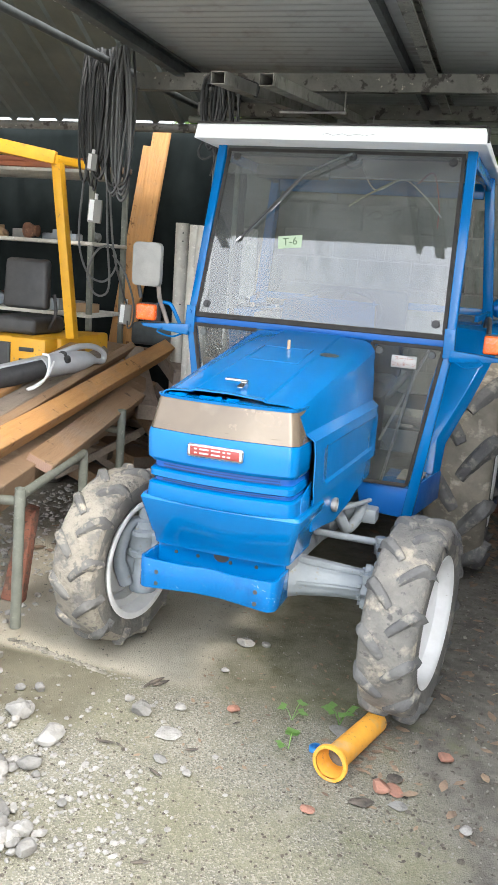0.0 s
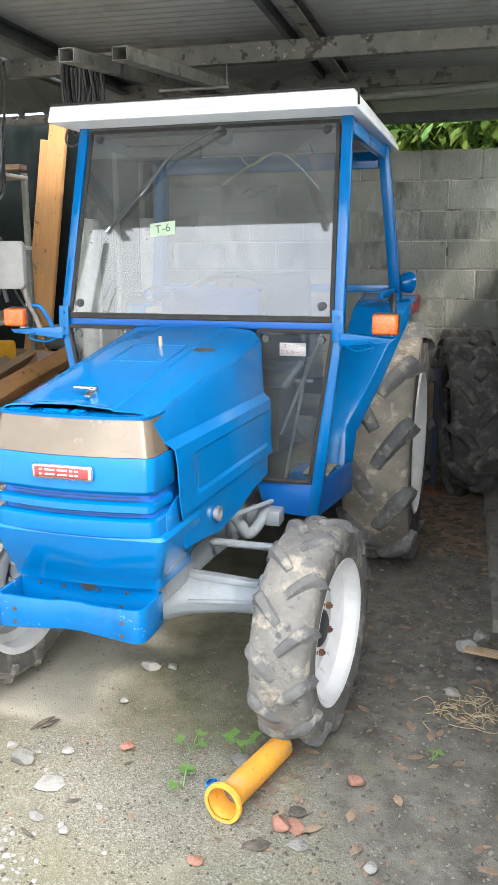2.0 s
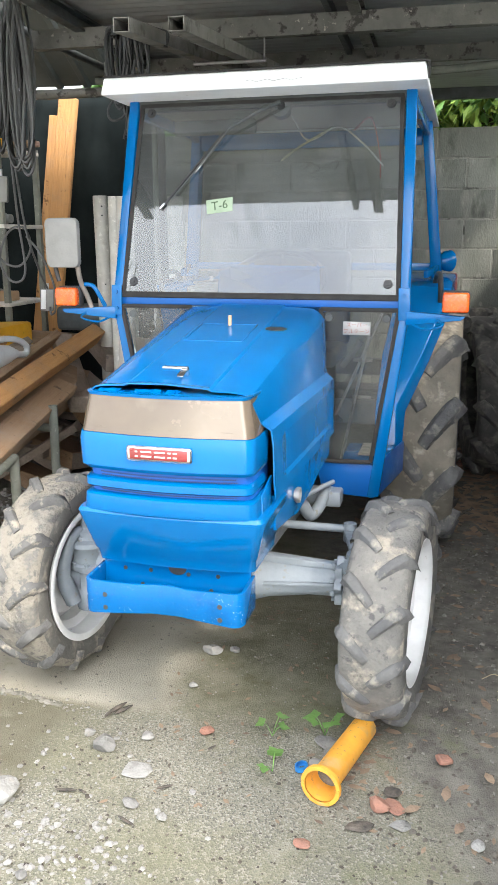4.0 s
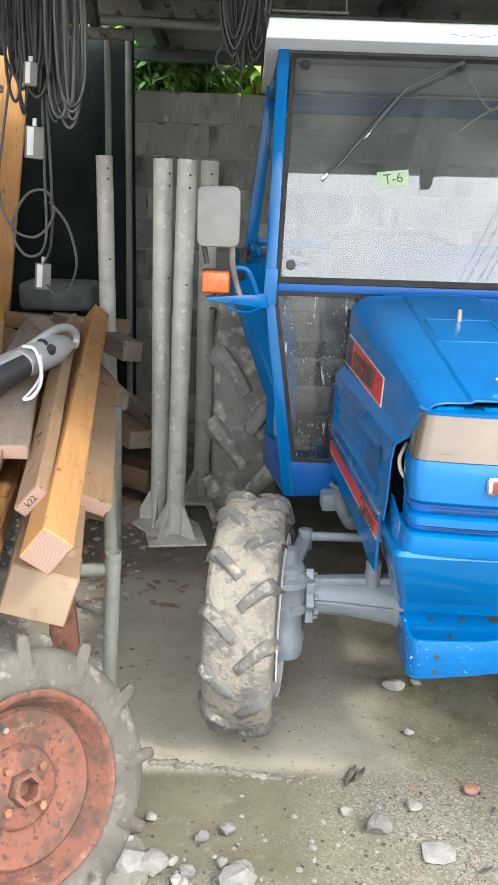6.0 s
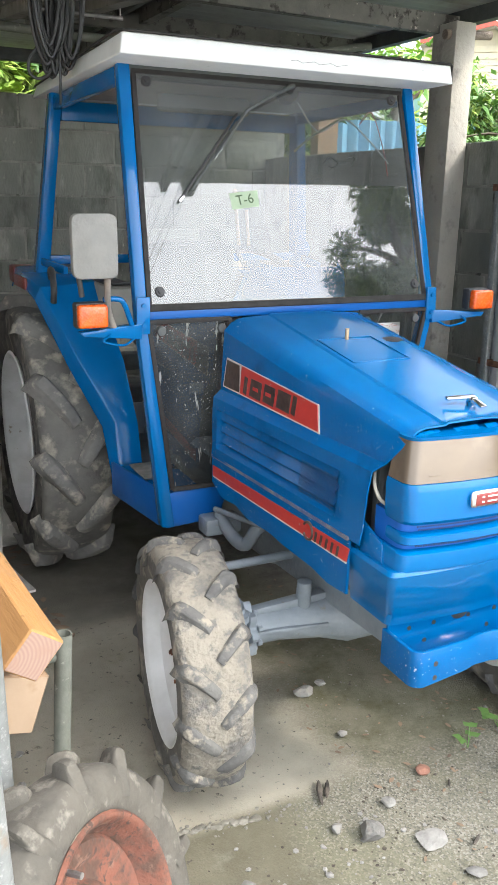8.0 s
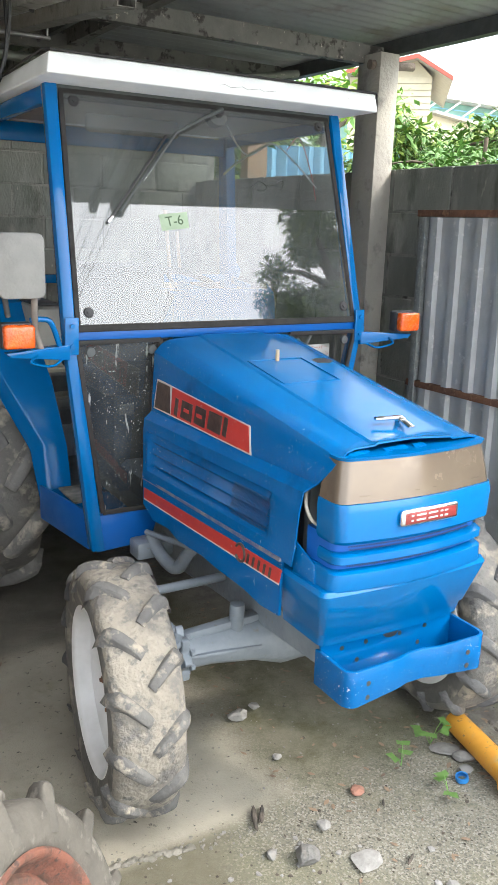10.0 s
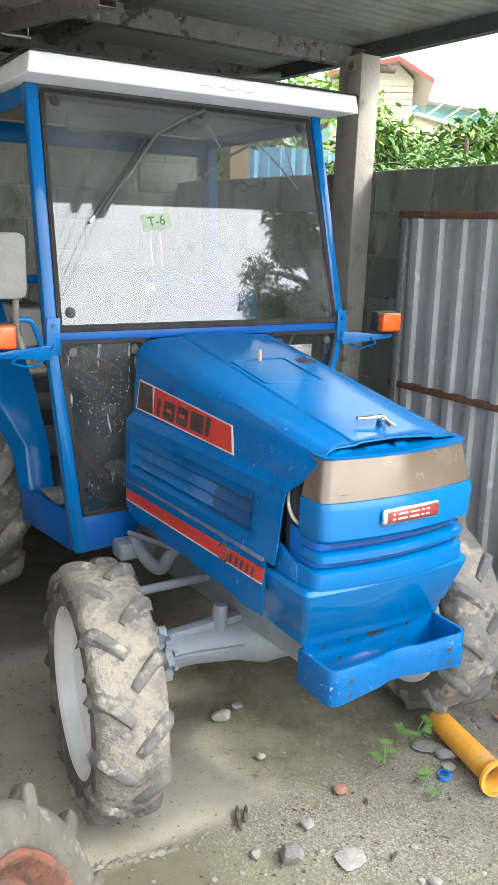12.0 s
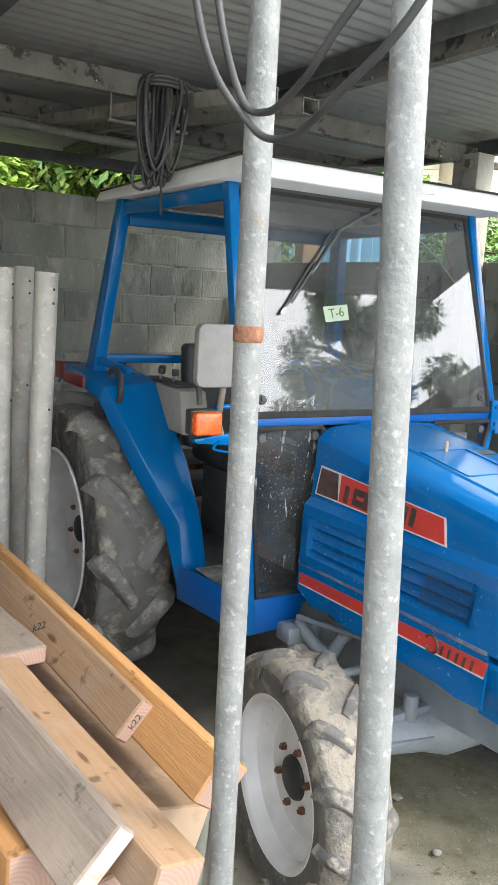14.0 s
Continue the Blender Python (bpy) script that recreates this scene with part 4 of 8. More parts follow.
for x0, x1 in ((-0.19, -0.13), (-0.09, -0.02), (0.0, 0.035)):
    n_ = 5
    up_ = [(x0 + (x1 - x0) * i / n_, 0.228 + rt.uniform(-0.004, 0.004), 1.088 + rt.uniform(-0.001, 0.002)) for i in range(n_ + 1)]
    dn_ = [(x + rt.uniform(-0.004, 0.004), y - 0.016 + rt.uniform(-0.006, 0.004), z - 0.005 + rt.uniform(-0.005, 0.003)) for x, y, z in up_]
    b = mesh()
    va, vb = [b.verts.new(q) for q in up_], [b.verts.new(q) for q in dn_]
    for i in range(n_):
        b.faces.new((va[i], va[i + 1], vb[i + 1], vb[i]))
    part("torn_edge", shell(b, 0.002), PAINT, bonnet, "bent scrap of torn lip", 0)
# perforated patch at the front end of the pressed panel
v = mesh()
for iy in range(26):
    for iz in range(14):
        z = 0.838 + iz * 0.0068
        c = Vector((-0.2585 - flare(0.42 + iy * 0.0065, -1), 0.405 + (0.985 - z) * 0.22 + iy * 0.0065 + (iz % 2) * 0.0033, z))
        bmesh.ops.create_circle(v, cap_ends=True, segments=6, radius=0.0022, matrix=Matrix.Translation(c) @ pose(0, 0, 0, 0, -90, 0))
part("vent_patch", v, BLACK, bonnet, "perforated vent patch")

# skirts
def splay(bm, sx):
    """Moves a flat side piece out with the bonnet's taper."""
    for v in bm.verts:
        v.co.x += sx * (flare(v.co.y, sx) - 0.022)
    return bm


sk = hull([(-0.283, 0.355, 0.785), (-0.283, 1.12, 0.79), (-0.283, 1.12, 0.7), (-0.283, 1.05, 0.665), (-0.283, 0.95, 0.672), (-0.283, 0.88, 0.655), (-0.283, 0.74, 0.66), (-0.283, 0.66, 0.652), (-0.283, 0.52, 0.648), (-0.283, 0.44, 0.635), (-0.283, 0.358, 0.640), (-0.276, 0.355, 0.785), (-0.276, 1.12, 0.79), (-0.276, 1.12, 0.7), (-0.276, 1.05, 0.665), (-0.276, 0.95, 0.672), (-0.276, 0.88, 0.655), (-0.276, 0.74, 0.66), (-0.276, 0.66, 0.652), (-0.276, 0.52, 0.648), (-0.276, 0.44, 0.635), (-0.276, 0.358, 0.640)])
skirt = part("skirt", splay(sk, -1), PAINT_SIDE, T, "mud-splashed blue side skirt with a red stripe", 0)
part("stripe", splay(hull([(-0.2852, 0.35, 0.766), (-0.2852, 1.11, 0.757), (-0.2852, 1.11, 0.723), (-0.2852, 0.36, 0.727), (-0.283, 0.35, 0.766), (-0.283, 1.11, 0.757), (-0.283, 1.11, 0.723), (-0.283, 0.36, 0.727)]), -1), DECAL_RED, skirt, "red stripe", 0)
part("stripe_edge", splay(hull([(-0.2850, 0.36, 0.727), (-0.2850, 1.11, 0.723), (-0.2850, 1.11, 0.718), (-0.2850, 0.36, 0.722), (-0.283, 0.36, 0.727), (-0.283, 1.11, 0.723), (-0.283, 1.11, 0.718), (-0.283, 0.36, 0.722)]), -1), DECAL_WHITE, skirt, "pale stripe edge", 0)
b = mesh()
ringpts = [(-0.2855, 0.535 + 0.022 * math.cos(a), 0.745 + 0.024 * math.sin(a)) for a in [radians(30 + 300 * i / 15) for i in range(16)]]
sweep(ringpts, 0.004, 6, b)
for yy in (0.50, 0.475, 0.45, 0.425, 0.40):
    bar((-0.2855, yy, 0.728), (-0.2855, yy - 0.006, 0.756), 0.005, 0.007, bm=b)
part("model_badge", splay(b, -1), DECAL_DARK, skirt, "worn raised lettering shapes")
sk = hull([(0.27, 0.345, 0.786), (0.27, 1.12, 0.79), (0.27, 1.12, 0.705), (0.27, 0.95, 0.69), (0.27, 0.8, 0.66), (0.27, 0.62, 0.645), (0.27, 0.5, 0.665), (0.27, 0.36, 0.68), (0.263, 0.345, 0.786), (0.263, 1.12, 0.79), (0.263, 1.12, 0.705), (0.263, 0.95, 0.69), (0.263, 0.8, 0.66), (0.263, 0.62, 0.645), (0.263, 0.5, 0.665), (0.263, 0.36, 0.68)])
skr = part("skirt", splay(sk, 1), PAINT, T, "chipped blue side skirt with a pipe hole", 0)
part("pipe_outlet", lathe([(0.0, 0.024), (0.012, 0.024), (0.012, 0.019), (-0.04, 0.019)], 20), STEEL, skr, "bare pipe outlet").matrix_basis = Matrix.Translation((0.269, 0.585, 0.715))
part("rust_seam", splay(bar((0.272, 0.36, 0.789), (0.272, 1.12, 0.789), 0.005, 0.008), 1), surf("rusty_seam", (0.05, 0.09, 0.25), (0.3, 0.2, 0.1), 0.8, scale=30, bump=0.3), skr, "rusty chipped seam")
part("rust_seam", splay(bar((-0.281, 0.36, 0.789), (-0.281, 1.12, 0.789), 0.010, 0.009), -1), surf("grimy_seam", (0.03, 0.06, 0.2), (0.2, 0.2, 0.2), 0.8, scale=30, bump=0.3), skirt, "grimy seam")

# flank decal in plain shapes


def on_flank(y, s):
    """A point on the sloped flank: s 0 at the step, 1 at the shoulder."""
    k = flare(y, -1)
    a, b_ = Vector((-0.232 - k, y, 1.004)), Vector((-0.222 - k, y, top_z(y) - 0.04))
    p = a.lerp(b_, s)
    p.x -= 0.0012
    return p


def flank_patch(corners, material, name, label, parent, lift=0.0):
    pts = []
    for k in (0.0, 0.0018):
        for y, z in corners:
            s = (z - 1.004) / (top_z(y) - 1.044)
            p = on_flank(y, s)
            p.x -= lift + 0.0012 - k
            pts.append(p)
    return part(name, hull(pts), material, parent, label, 0)


flank_patch([(1.10, 1.018), (1.085, 1.112), (0.565, 1.078), (0.545, 1.004)], DECAL_WHITE, "decal", "worn red and black flank decal", bonnet)
flank_patch([(0.985, 1.020), (0.985, 1.103), (0.57, 1.075), (0.553, 1.009)], DECAL_RED, "decal_field", "red decal field", bonnet, 0.0012)
flank_patch([(1.092, 1.022), (1.08, 1.106), (1.0, 1.102), (0.99, 1.021)], DECAL_DARK, "decal_field", "dark decal field", bonnet, 0.0012)
for y0, y1 in ((0.965, 0.945), (0.925, 0.86), (0.845, 0.785), (0.77, 0.70), (0.69, 0.67)):
    flank_patch([(y0, 1.026), (y0 - 0.006, 1.078), (y1 - 0.004, 1.075), (y1, 1.022)], DECAL_DARK, "decal_shape", "dark worn block", bonnet, 0.0024)
for y0 in (0.905, 0.83):
    flank_patch([(y0, 1.046), (y0, 1.056), (y0 - 0.03, 1.055), (y0 - 0.03, 1.045)], DECAL_RED, "decal_shape", "", bonnet, 0.0034)

# bonnet top details
zz = top_z(0.82) + 0.006
st = rod((-0.005, 0.83, zz), (-0.005, 0.83, zz + 0.035), 0.006, seg=10)
part("stem", st, surf("brass_stem", (0.6, 0.45, 0.3), (0.5, 0.36, 0.22), 0.4, 0.5, scale=20, bump=0), bonnet, "short brass stem")
b = mesh()
fr = [(-0.10, 0.84), (0.085, 0.84), (0.085, 0.64), (-0.10, 0.64)]
for (x0, y0), (x1, y1) in zip(fr, fr[1:] + fr[:1]):
    bar((x0, y0, top_z(y0) + 0.0085), (x1, y1, top_z(y1) + 0.0085), 0.004, 0.003, 0.001, bm=b)
part("access_flap", b, PAINT, bonnet, "outline of a small access flap")
ov = mesh()
bmesh.ops.create_circle(ov, cap_ends=True, segments=28, radius=1)
ov.transform(Matrix.Translation((0.15, 0.82, top_z(0.82) + 0.0035)) @ pose(0, 0, 0, 8.6, 1, 0) @ Matrix.Diagonal((0.036, 0.022, 1, 1)))
bmesh.ops.solidify(ov, geom=ov.faces[:], thickness=0.002)
part("opening", ov, BLACK, bonnet, "dark oval opening")
lz = top_z(0.31) + 0.006
b = bar((-0.045, 0.315, lz + 0.02), (0.03, 0.30, lz + 0.022), 0.016, 0.009, 0.003)
bar((0.022, 0.302, lz), (0.022, 0.296, lz + 0.024), 0.02, 0.02, 0.004, bm=b)
bar((0.022, 0.300, lz + 0.02), (0.022, 0.255, lz + 0.006), 0.018, 0.007, 0.002, bm=b)
part("catch", b, CHROME, bonnet, "chrome T-shaped bonnet catch")


# nose
def nose(w, f, z, back, bulge=0.02, rc=0.05):
    pts = [(-w, back, z), (-w, f + bulge + rc, z)]
    for i in range(1, 6):
        a = radians(90 * i / 6)
        pts.append((-w + rc * (1 - math.cos(a)), f + bulge + rc * (1 - math.sin(a)), z))
    for i in range(9):
        x = (-w + rc) + (2 * w - 2 * rc) * i / 8
        pts.append((x, f + bulge * (abs(x) / (w - rc)) ** 2, z))
    pts += [(-x, y, zz_) for x, y, zz_ in pts[:7][::-1]]
    pts[-1] = (w + 0.004, back + 0.055, z)
    return pts


def band(parts_, back, rc=0.04, bulge=0.02, w=0.003):
    bm = loft([nose(pw, pf, pz, back, bulge, rc) for pw, pf, pz in parts_])
    return bevel(bm, w, 2, 50)


LENS = surf("hazed_lamp_lens", (0.185, 0.145, 0.105), (0.13, 0.10, 0.075), 0.16, 0.4, scale=3, spots=[((0.27, 0.225, 0.175), 4, 0.52, 0.74)], bump=0.04, bscale=25, coat=0.6)
lens = part("headlamp_lens", band([(0.236, 0.160, 0.980), (0.220, 0.178, 1.074)], 0.262, 0.03), LENS, T, "hazed brownish headlamp lens")
for sx in (-1, 1):
    part("lens_line", bar((sx * 0.02, 0.1632, 0.996), (sx * 0.185, 0.178, 0.996), 0.001, 0.0014), LENS, lens)
part("lens_lip", band([(0.220, 0.176, 1.0745), (0.224, 0.174, 1.083)], 0.25, 0.03, w=0.002), PAINT, T, "thin blue lip over the lamps")
front = part("front_band", band([(0.232, 0.163, 0.880), (0.238, 0.150, 0.892), (0.240, 0.148, 0.962), (0.238, 0.154, 0.979)], 0.262, 0.035), PAINT, T, "blue front band with the maker's badge")
part("grille_mesh", band([(0.224, 0.188, 0.76), (0.224, 0.184, 0.888)], 0.318, 0.03), MESH_BLUE, T, "blue perforated grille sheet")
v = mesh()
for iz in range(15):
    for ix in range(58):
        z = 0.768 + iz * 0.0082
        x = -0.186 + ix * 0.0065 + (iz % 2) * 0.0033
        y = 0.1875 - 0.004 * (z - 0.76) / 0.128 + 0.02 * (abs(x) / 0.19) ** 2 - 0.0008
        bmesh.ops.create_circle(v, cap_ends=True, segments=6, radius=0.0024, matrix=Matrix.Translation((x, y, z)) @ pose(0, 0, 0, 90, 0, 0))
part("grille_perforation", v, BLACK, T, "", 0)
part("grille_slat", band([(0.228, 0.172, 0.826), (0.232, 0.163, 0.832), (0.232, 0.163, 0.850), (0.228, 0.172, 0.856)], 0.262, 0.03), PAINT, T, "blue grille slat")
part("grille_slat", band([(0.242, 0.168, 0.762), (0.240, 0.165, 0.772), (0.237, 0.165, 0.806), (0.232, 0.175, 0.812)], 0.31, 0.03), PAINT, T, "blue grille slat")
part("front_box", band([(0.224, 0.222, 0.600), (0.228, 0.212, 0.634), (0.233, 0.206, 0.640), (0.259, 0.176, 0.742), (0.261, 0.172, 0.755), (0.255, 0.178, 0.765)], 0.405, 0.022, 0.014), PAINT, T, "tapered blue lower nose box")
for sx in (-1, 1):
    part("slat_end", hull([(sx * 0.246, 0.25, 0.764), (sx * 0.250, 0.336, 0.764), (sx * 0.250, 0.336, 0.848), (sx * 0.240, 0.262, 0.808), (sx * 0.240, 0.25, 0.764), (sx * 0.244, 0.336, 0.764), (sx * 0.244, 0.336, 0.848), (sx * 0.234, 0.262, 0.808)], 0.0015), PAINT_SIDE, T, "upturned slat end")

# badge in plain shapes
badge = part("badge", cuboid((-0.088, 0.139, 0.918), (0.088, 0.152, 0.958), 0.008, 3), CHROME, front, "chrome-framed red badge")
part("badge_field", cuboid((-0.078, 0.1372, 0.924), (0.078, 0.142, 0.952), 0.003), surf("dark_red_enamel", (0.26, 0.03, 0.028), (0.2, 0.028, 0.026), 0.25, scale=14, bump=0.02, coat=0.4), badge, "red badge field")
b = mesh()
for x0, x1 in ((-0.062, -0.055), (-0.046, -0.018), (-0.010, 0.018), (0.026, 0.034), (0.04, 0.05)):
    cuboid((x0, 0.1362, 0.9305), (x1, 0.1375, 0.9345), bm=b)
    cuboid((x0, 0.1362, 0.9425), (x1, 0.1375, 0.9465), bm=b)
part("badge_bars", b, DECAL_WHITE, badge, "plain white bars")

# weight carrier
plan = [(-0.222, 0.262), (-0.222, 0.155)] + [(-0.192 - 0.03 * math.cos(radians(a)), 0.155 - 0.03 * math.sin(radians(a))) for a in (18, 36, 54, 72, 90)] + [(-0.06, 0.137), (-0.02, 0.148), (0.03, 0.148), (0.07, 0.137)] + [(0.192 + 0.03 * math.sin(radians(a)), 0.155 - 0.03 * math.cos(radians(a))) for a in (0, 18, 36, 54, 72, 90)] + [(0.222, 0.262)]
b = mesh()
va = [b.verts.new((x, y, 0.584 - (0.006 if abs(x) < 0.08 else 0))) for x, y in plan]
vb = [b.verts.new((x, y, 0.490 + (0.006 if abs(x) < 0.08 else 0))) for x, y in plan]
for i in range(len(plan) - 1):
    b.faces.new((va[i], va[i + 1], vb[i + 1], vb[i]))
bump = part("weight_carrier", bevel(shell(b, 0.010), 0.002, 2, 50), PAINT_SIDE, T, "blue front weight carrier with bolt holes", 30)
part("carrier_back", cuboid((-0.212, 0.250, 0.49), (0.212, 0.260, 0.612), 0.002), PAINT, bump)
part("carrier_floor", cuboid((-0.206, 0.16, 0.488), (0.206, 0.252, 0.496), 0.001), PAINT, bump)
for x, z in ((-0.16, 0.545), (-0.16, 0.508), (0.16, 0.545), (0.16, 0.508)):
    part("bolt_hole", rod((x, 0.1274, z), (x, 0.133, z), 0.007, seg=12), BLACK, bump)
for x, z in ((-0.15, 0.574), (-0.075, 0.574), (0.035, 0.572), (0.12, 0.574), (0.10, 0.53), (-0.10, 0.53)):
    part("bolt_hole", rod((x, 0.2485, z), (x, 0.254, z), 0.006, seg=12), BLACK, bump)
b = rod((0.0, 0.2475, 0.588), (0.0, 0.256, 0.588), 0.020, seg=24)
b.transform(Matrix.Translation((0.004, 0, 0)) @ Matrix.Diagonal((1.3, 1, 1, 1)))
part("tow_hole", b, BLACK, bump, "dark oval tow-hook opening")

# engine, frame and front axle
part("engine", cuboid((-0.2, 0.36, 0.58), (0.2, 1.12, 1.03), 0.03), BLACK, T, "dark engine behind the bonnet gap")
part("radiator", cuboid((-0.215, 0.325, 0.62), (0.215, 0.35, 1.06), 0.004), DARK_STEEL, T, "dark radiator core")
part("hose", sweep(curve([(-0.225, 0.33, 0.975), (-0.244, 0.30, 0.945), (-0.238, 0.285, 0.915), (-0.215, 0.28, 0.895)]), 0.0045, 8), surf("woven_pale_hose", (0.45, 0.42, 0.36), (0.34, 0.32, 0.27), 0.7, scale=60, bump=0.2), T, "pale woven hose loop", 60)
for sx in (-1, 1):
    part("frame_rail", hull([(sx * 0.15, 0.262, 0.48), (sx * 0.15, 1.25, 0.42), (sx * 0.15, 1.25, 0.58), (sx * 0.15, 0.262, 0.60), (sx * 0.11, 0.262, 0.48), (sx * 0.11, 1.25, 0.42), (sx * 0.11, 1.25, 0.58), (sx * 0.11, 0.262, 0.60)], 0.006), GREY_PAINT, T, "grey chassis rail")
part("gearbox", loft([[(a * r, y, 0.50 + b * r * 0.85) for a, b in ((-1, -.6), (-.6, -1), (.6, -1), (1, -.6), (1, .6), (.6, 1), (-.6, 1), (-1, .6))] for y, r in ((0.95, 0.10), (1.1, 0.15), (1.6, 0.17), (2.1, 0.18), (2.45, 0.18))]), GREY_PAINT, T, "grey gearbox housing")
part("rear_axle", rod((-0.46, 2.31, 0.594), (0.46, 2.31, 0.594), 0.085, seg=20), GREY_PAINT, T, "grey rear axle housing", 60)
oct_ = lambda x, y, z, ry, rz: [(x, y + ry * math.cos(a), z + rz * math.sin(a)) for a in [2 * math.pi * i / 12 for i in range(12)]]
axle = part("front_axle", loft([oct_(-0.41, 0.665, 0.415, 0.045, 0.05), oct_(-0.30, 0.665, 0.41, 0.045, 0.05), oct_(-0.17, 0.665, 0.405, 0.06, 0.065), oct_(-0.08, 0.665, 0.40, 0.085, 0.09), oct_(0.08, 0.665, 0.40, 0.085, 0.09), oct_(0.17, 0.665, 0.405, 0.06, 0.065), oct_(0.30, 0.665, 0.41, 0.045, 0.05), oct_(0.41, 0.665, 0.415, 0.045, 0.05)]), GREY_PAINT, T, "grey cast front axle", 40)
for sx in (-1, 1):
    lobes = [(0.665 + (0.062 + 0.011 * math.cos(8 * a)) * math.cos(a), 0.415 + (0.074 + 0.011 * math.cos(8 * a)) * math.sin(a)) for a in [2 * math.pi * i / 48 for i in range(48)]]
    part("flange", hull([(sx * 0.387, y, z) for y, z in lobes] + [(sx * 0.41, y, z) for y, z in lobes], 0.002, 1), GREY_PAINT, axle, "lobed grey flange", 30)
    part("axle_rib", hull([(sx * 0.16, 0.60, 0.40), (sx * 0.385, 0.615, 0.412), (sx * 0.385, 0.615, 0.424), (sx * 0.16, 0.60, 0.412), (sx * 0.16, 0.64, 0.40), (sx * 0.385, 0.64, 0.412), (sx * 0.385, 0.64, 0.424), (sx * 0.16, 0.64, 0.412)], 0.003), GREY_PAINT, axle, "cast rib", 30)
    part("axle_rib", hull([(sx * 0.12, 0.645, 0.46), (sx * 0.385, 0.65, 0.455), (sx * 0.385, 0.65, 0.475), (sx * 0.12, 0.645, 0.488), (sx * 0.12, 0.685, 0.46), (sx * 0.385, 0.68, 0.455), (sx * 0.385, 0.68, 0.475), (sx * 0.12, 0.685, 0.488)], 0.004), GREY_PAINT, axle, "cast rib", 30)
    for zz_, rr_k, nb in ((0.488, 0.048, 6), (0.398, 0.062, 8)):
        for i in range(nb):
            a = 2 * math.pi * (i + 0.3) / nb
            part("knuckle_bolt", rod((sx * 0.462 + rr_k * math.cos(a), 0.665 + rr_k * math.sin(a), zz_ - 0.004), (sx * 0.462 + rr_k * math.cos(a), 0.665 + rr_k * math.sin(a), zz_ + 0.010), 0.0085, seg=6), GREY_PAINT, axle)
    part("knuckle_arm", sweep(curve([(sx * 0.455, 0.70, 0.50), (sx * 0.495, 0.62, 0.505), (sx * 0.515, 0.59, 0.44), (sx * 0.52, 0.58, 0.36), (sx * 0.50, 0.60, 0.27)], 5), [0.020] * 8 + [0.024] * 8 + [0.028] * 5, 10), GREY_PAINT, axle, "curved steering bracket", 50)
    for i in range(8):
        a = 2 * math.pi * (i + 0.5) / 8
        part("flange_bolt", rod((sx * 0.374, 0.665 + 0.058 * math.cos(a), 0.415 + 0.058 * math.sin(a)), (sx * 0.386, 0.665 + 0.058 * math.cos(a), 0.415 + 0.058 * math.sin(a)), 0.009, seg=6), GREY_PAINT, axle)
    kn = loft([[(sx * 0.462 + r * math.cos(a), 0.665 + r * math.sin(a), z) for a in [2 * math.pi * i / 16 for i in range(16)]] for z, r in ((0.222, 0.02), (0.232, 0.052), (0.295, 0.058), (0.31, 0.048), (0.37, 0.05), (0.38, 0.068), (0.398, 0.07), (0.404, 0.06), (0.455, 0.062), (0.462, 0.07), (0.478, 0.068), (0.486, 0.05), (0.512, 0.046), (0.52, 0.028), (0.56, 0.024), (0.563, 0.0001))])
    part("knuckle", kn, GREY_PAINT, axle, "grey steering knuckle housing", 50)
    part("hub", rod((sx * 0.47, 0.665, 0.335), (sx * 0.57, 0.665 + sx * -0.02, 0.347), 0.055, 0.05, 20), GREY_PAINT, axle, "", 50)
    part("steering_arm", bar((sx * 0.455, 0.66, 0.495), (sx * 0.40, 0.86, 0.51), 0.045, 0.02, 0.006), GREY_PAINT, axle, "", 40)
    part("joint", rod((sx * 0.40, 0.86, 0.475), (sx * 0.40, 0.86, 0.54), 0.022, seg=14, w=0.003), GREY_PAINT, axle, "", 40)
part("tie_rod", rod((-0.40, 0.86, 0.518), (0.40, 0.86, 0.518), 0.014, seg=12), GREY_PAINT, axle, "grey tie rod", 60)
part("filler", rod((-0.22, 0.655, 0.45), (-0.22, 0.65, 0.535), 0.022, seg=14, w=0.004), GREY_PAINT, axle, "grey breather stub", 40)
part("bracket", cuboid((-0.145, 0.63, 0.46), (-0.10, 0.67, 0.53), 0.008), GREY_PAINT, axle, "", 40)
part("bracket", cuboid((0.10, 0.63, 0.46), (0.145, 0.67, 0.515), 0.008), GREY_PAINT, axle, "", 40)
for sx in (-1, 1):
    b = sweep(curve([(sx * 0.13, 1.0, 0.60), (sx * 0.2, 1.0, 0.56), (sx * 0.235, 1.02, 0.50), (sx * 0.26, 1.08, 0.52), (sx * 0.27, 1.15, 0.57)]), 0.022, 10)
    part("elbow_pipe", b, GREY_PAINT, T, "grey elbow pipe", 60)
    part("lever_box", cuboid((sx * 0.2, 1.12, 0.50), (sx * 0.33, 1.2, 0.56), 0.01), GREY_PAINT, T, "", 40)
    part("linkage", rod((sx * 0.20, 0.72, 0.63), (sx * 0.30, 1.12, 0.60), 0.009, seg=10), GREY_PAINT, T, "grey control rod", 60)

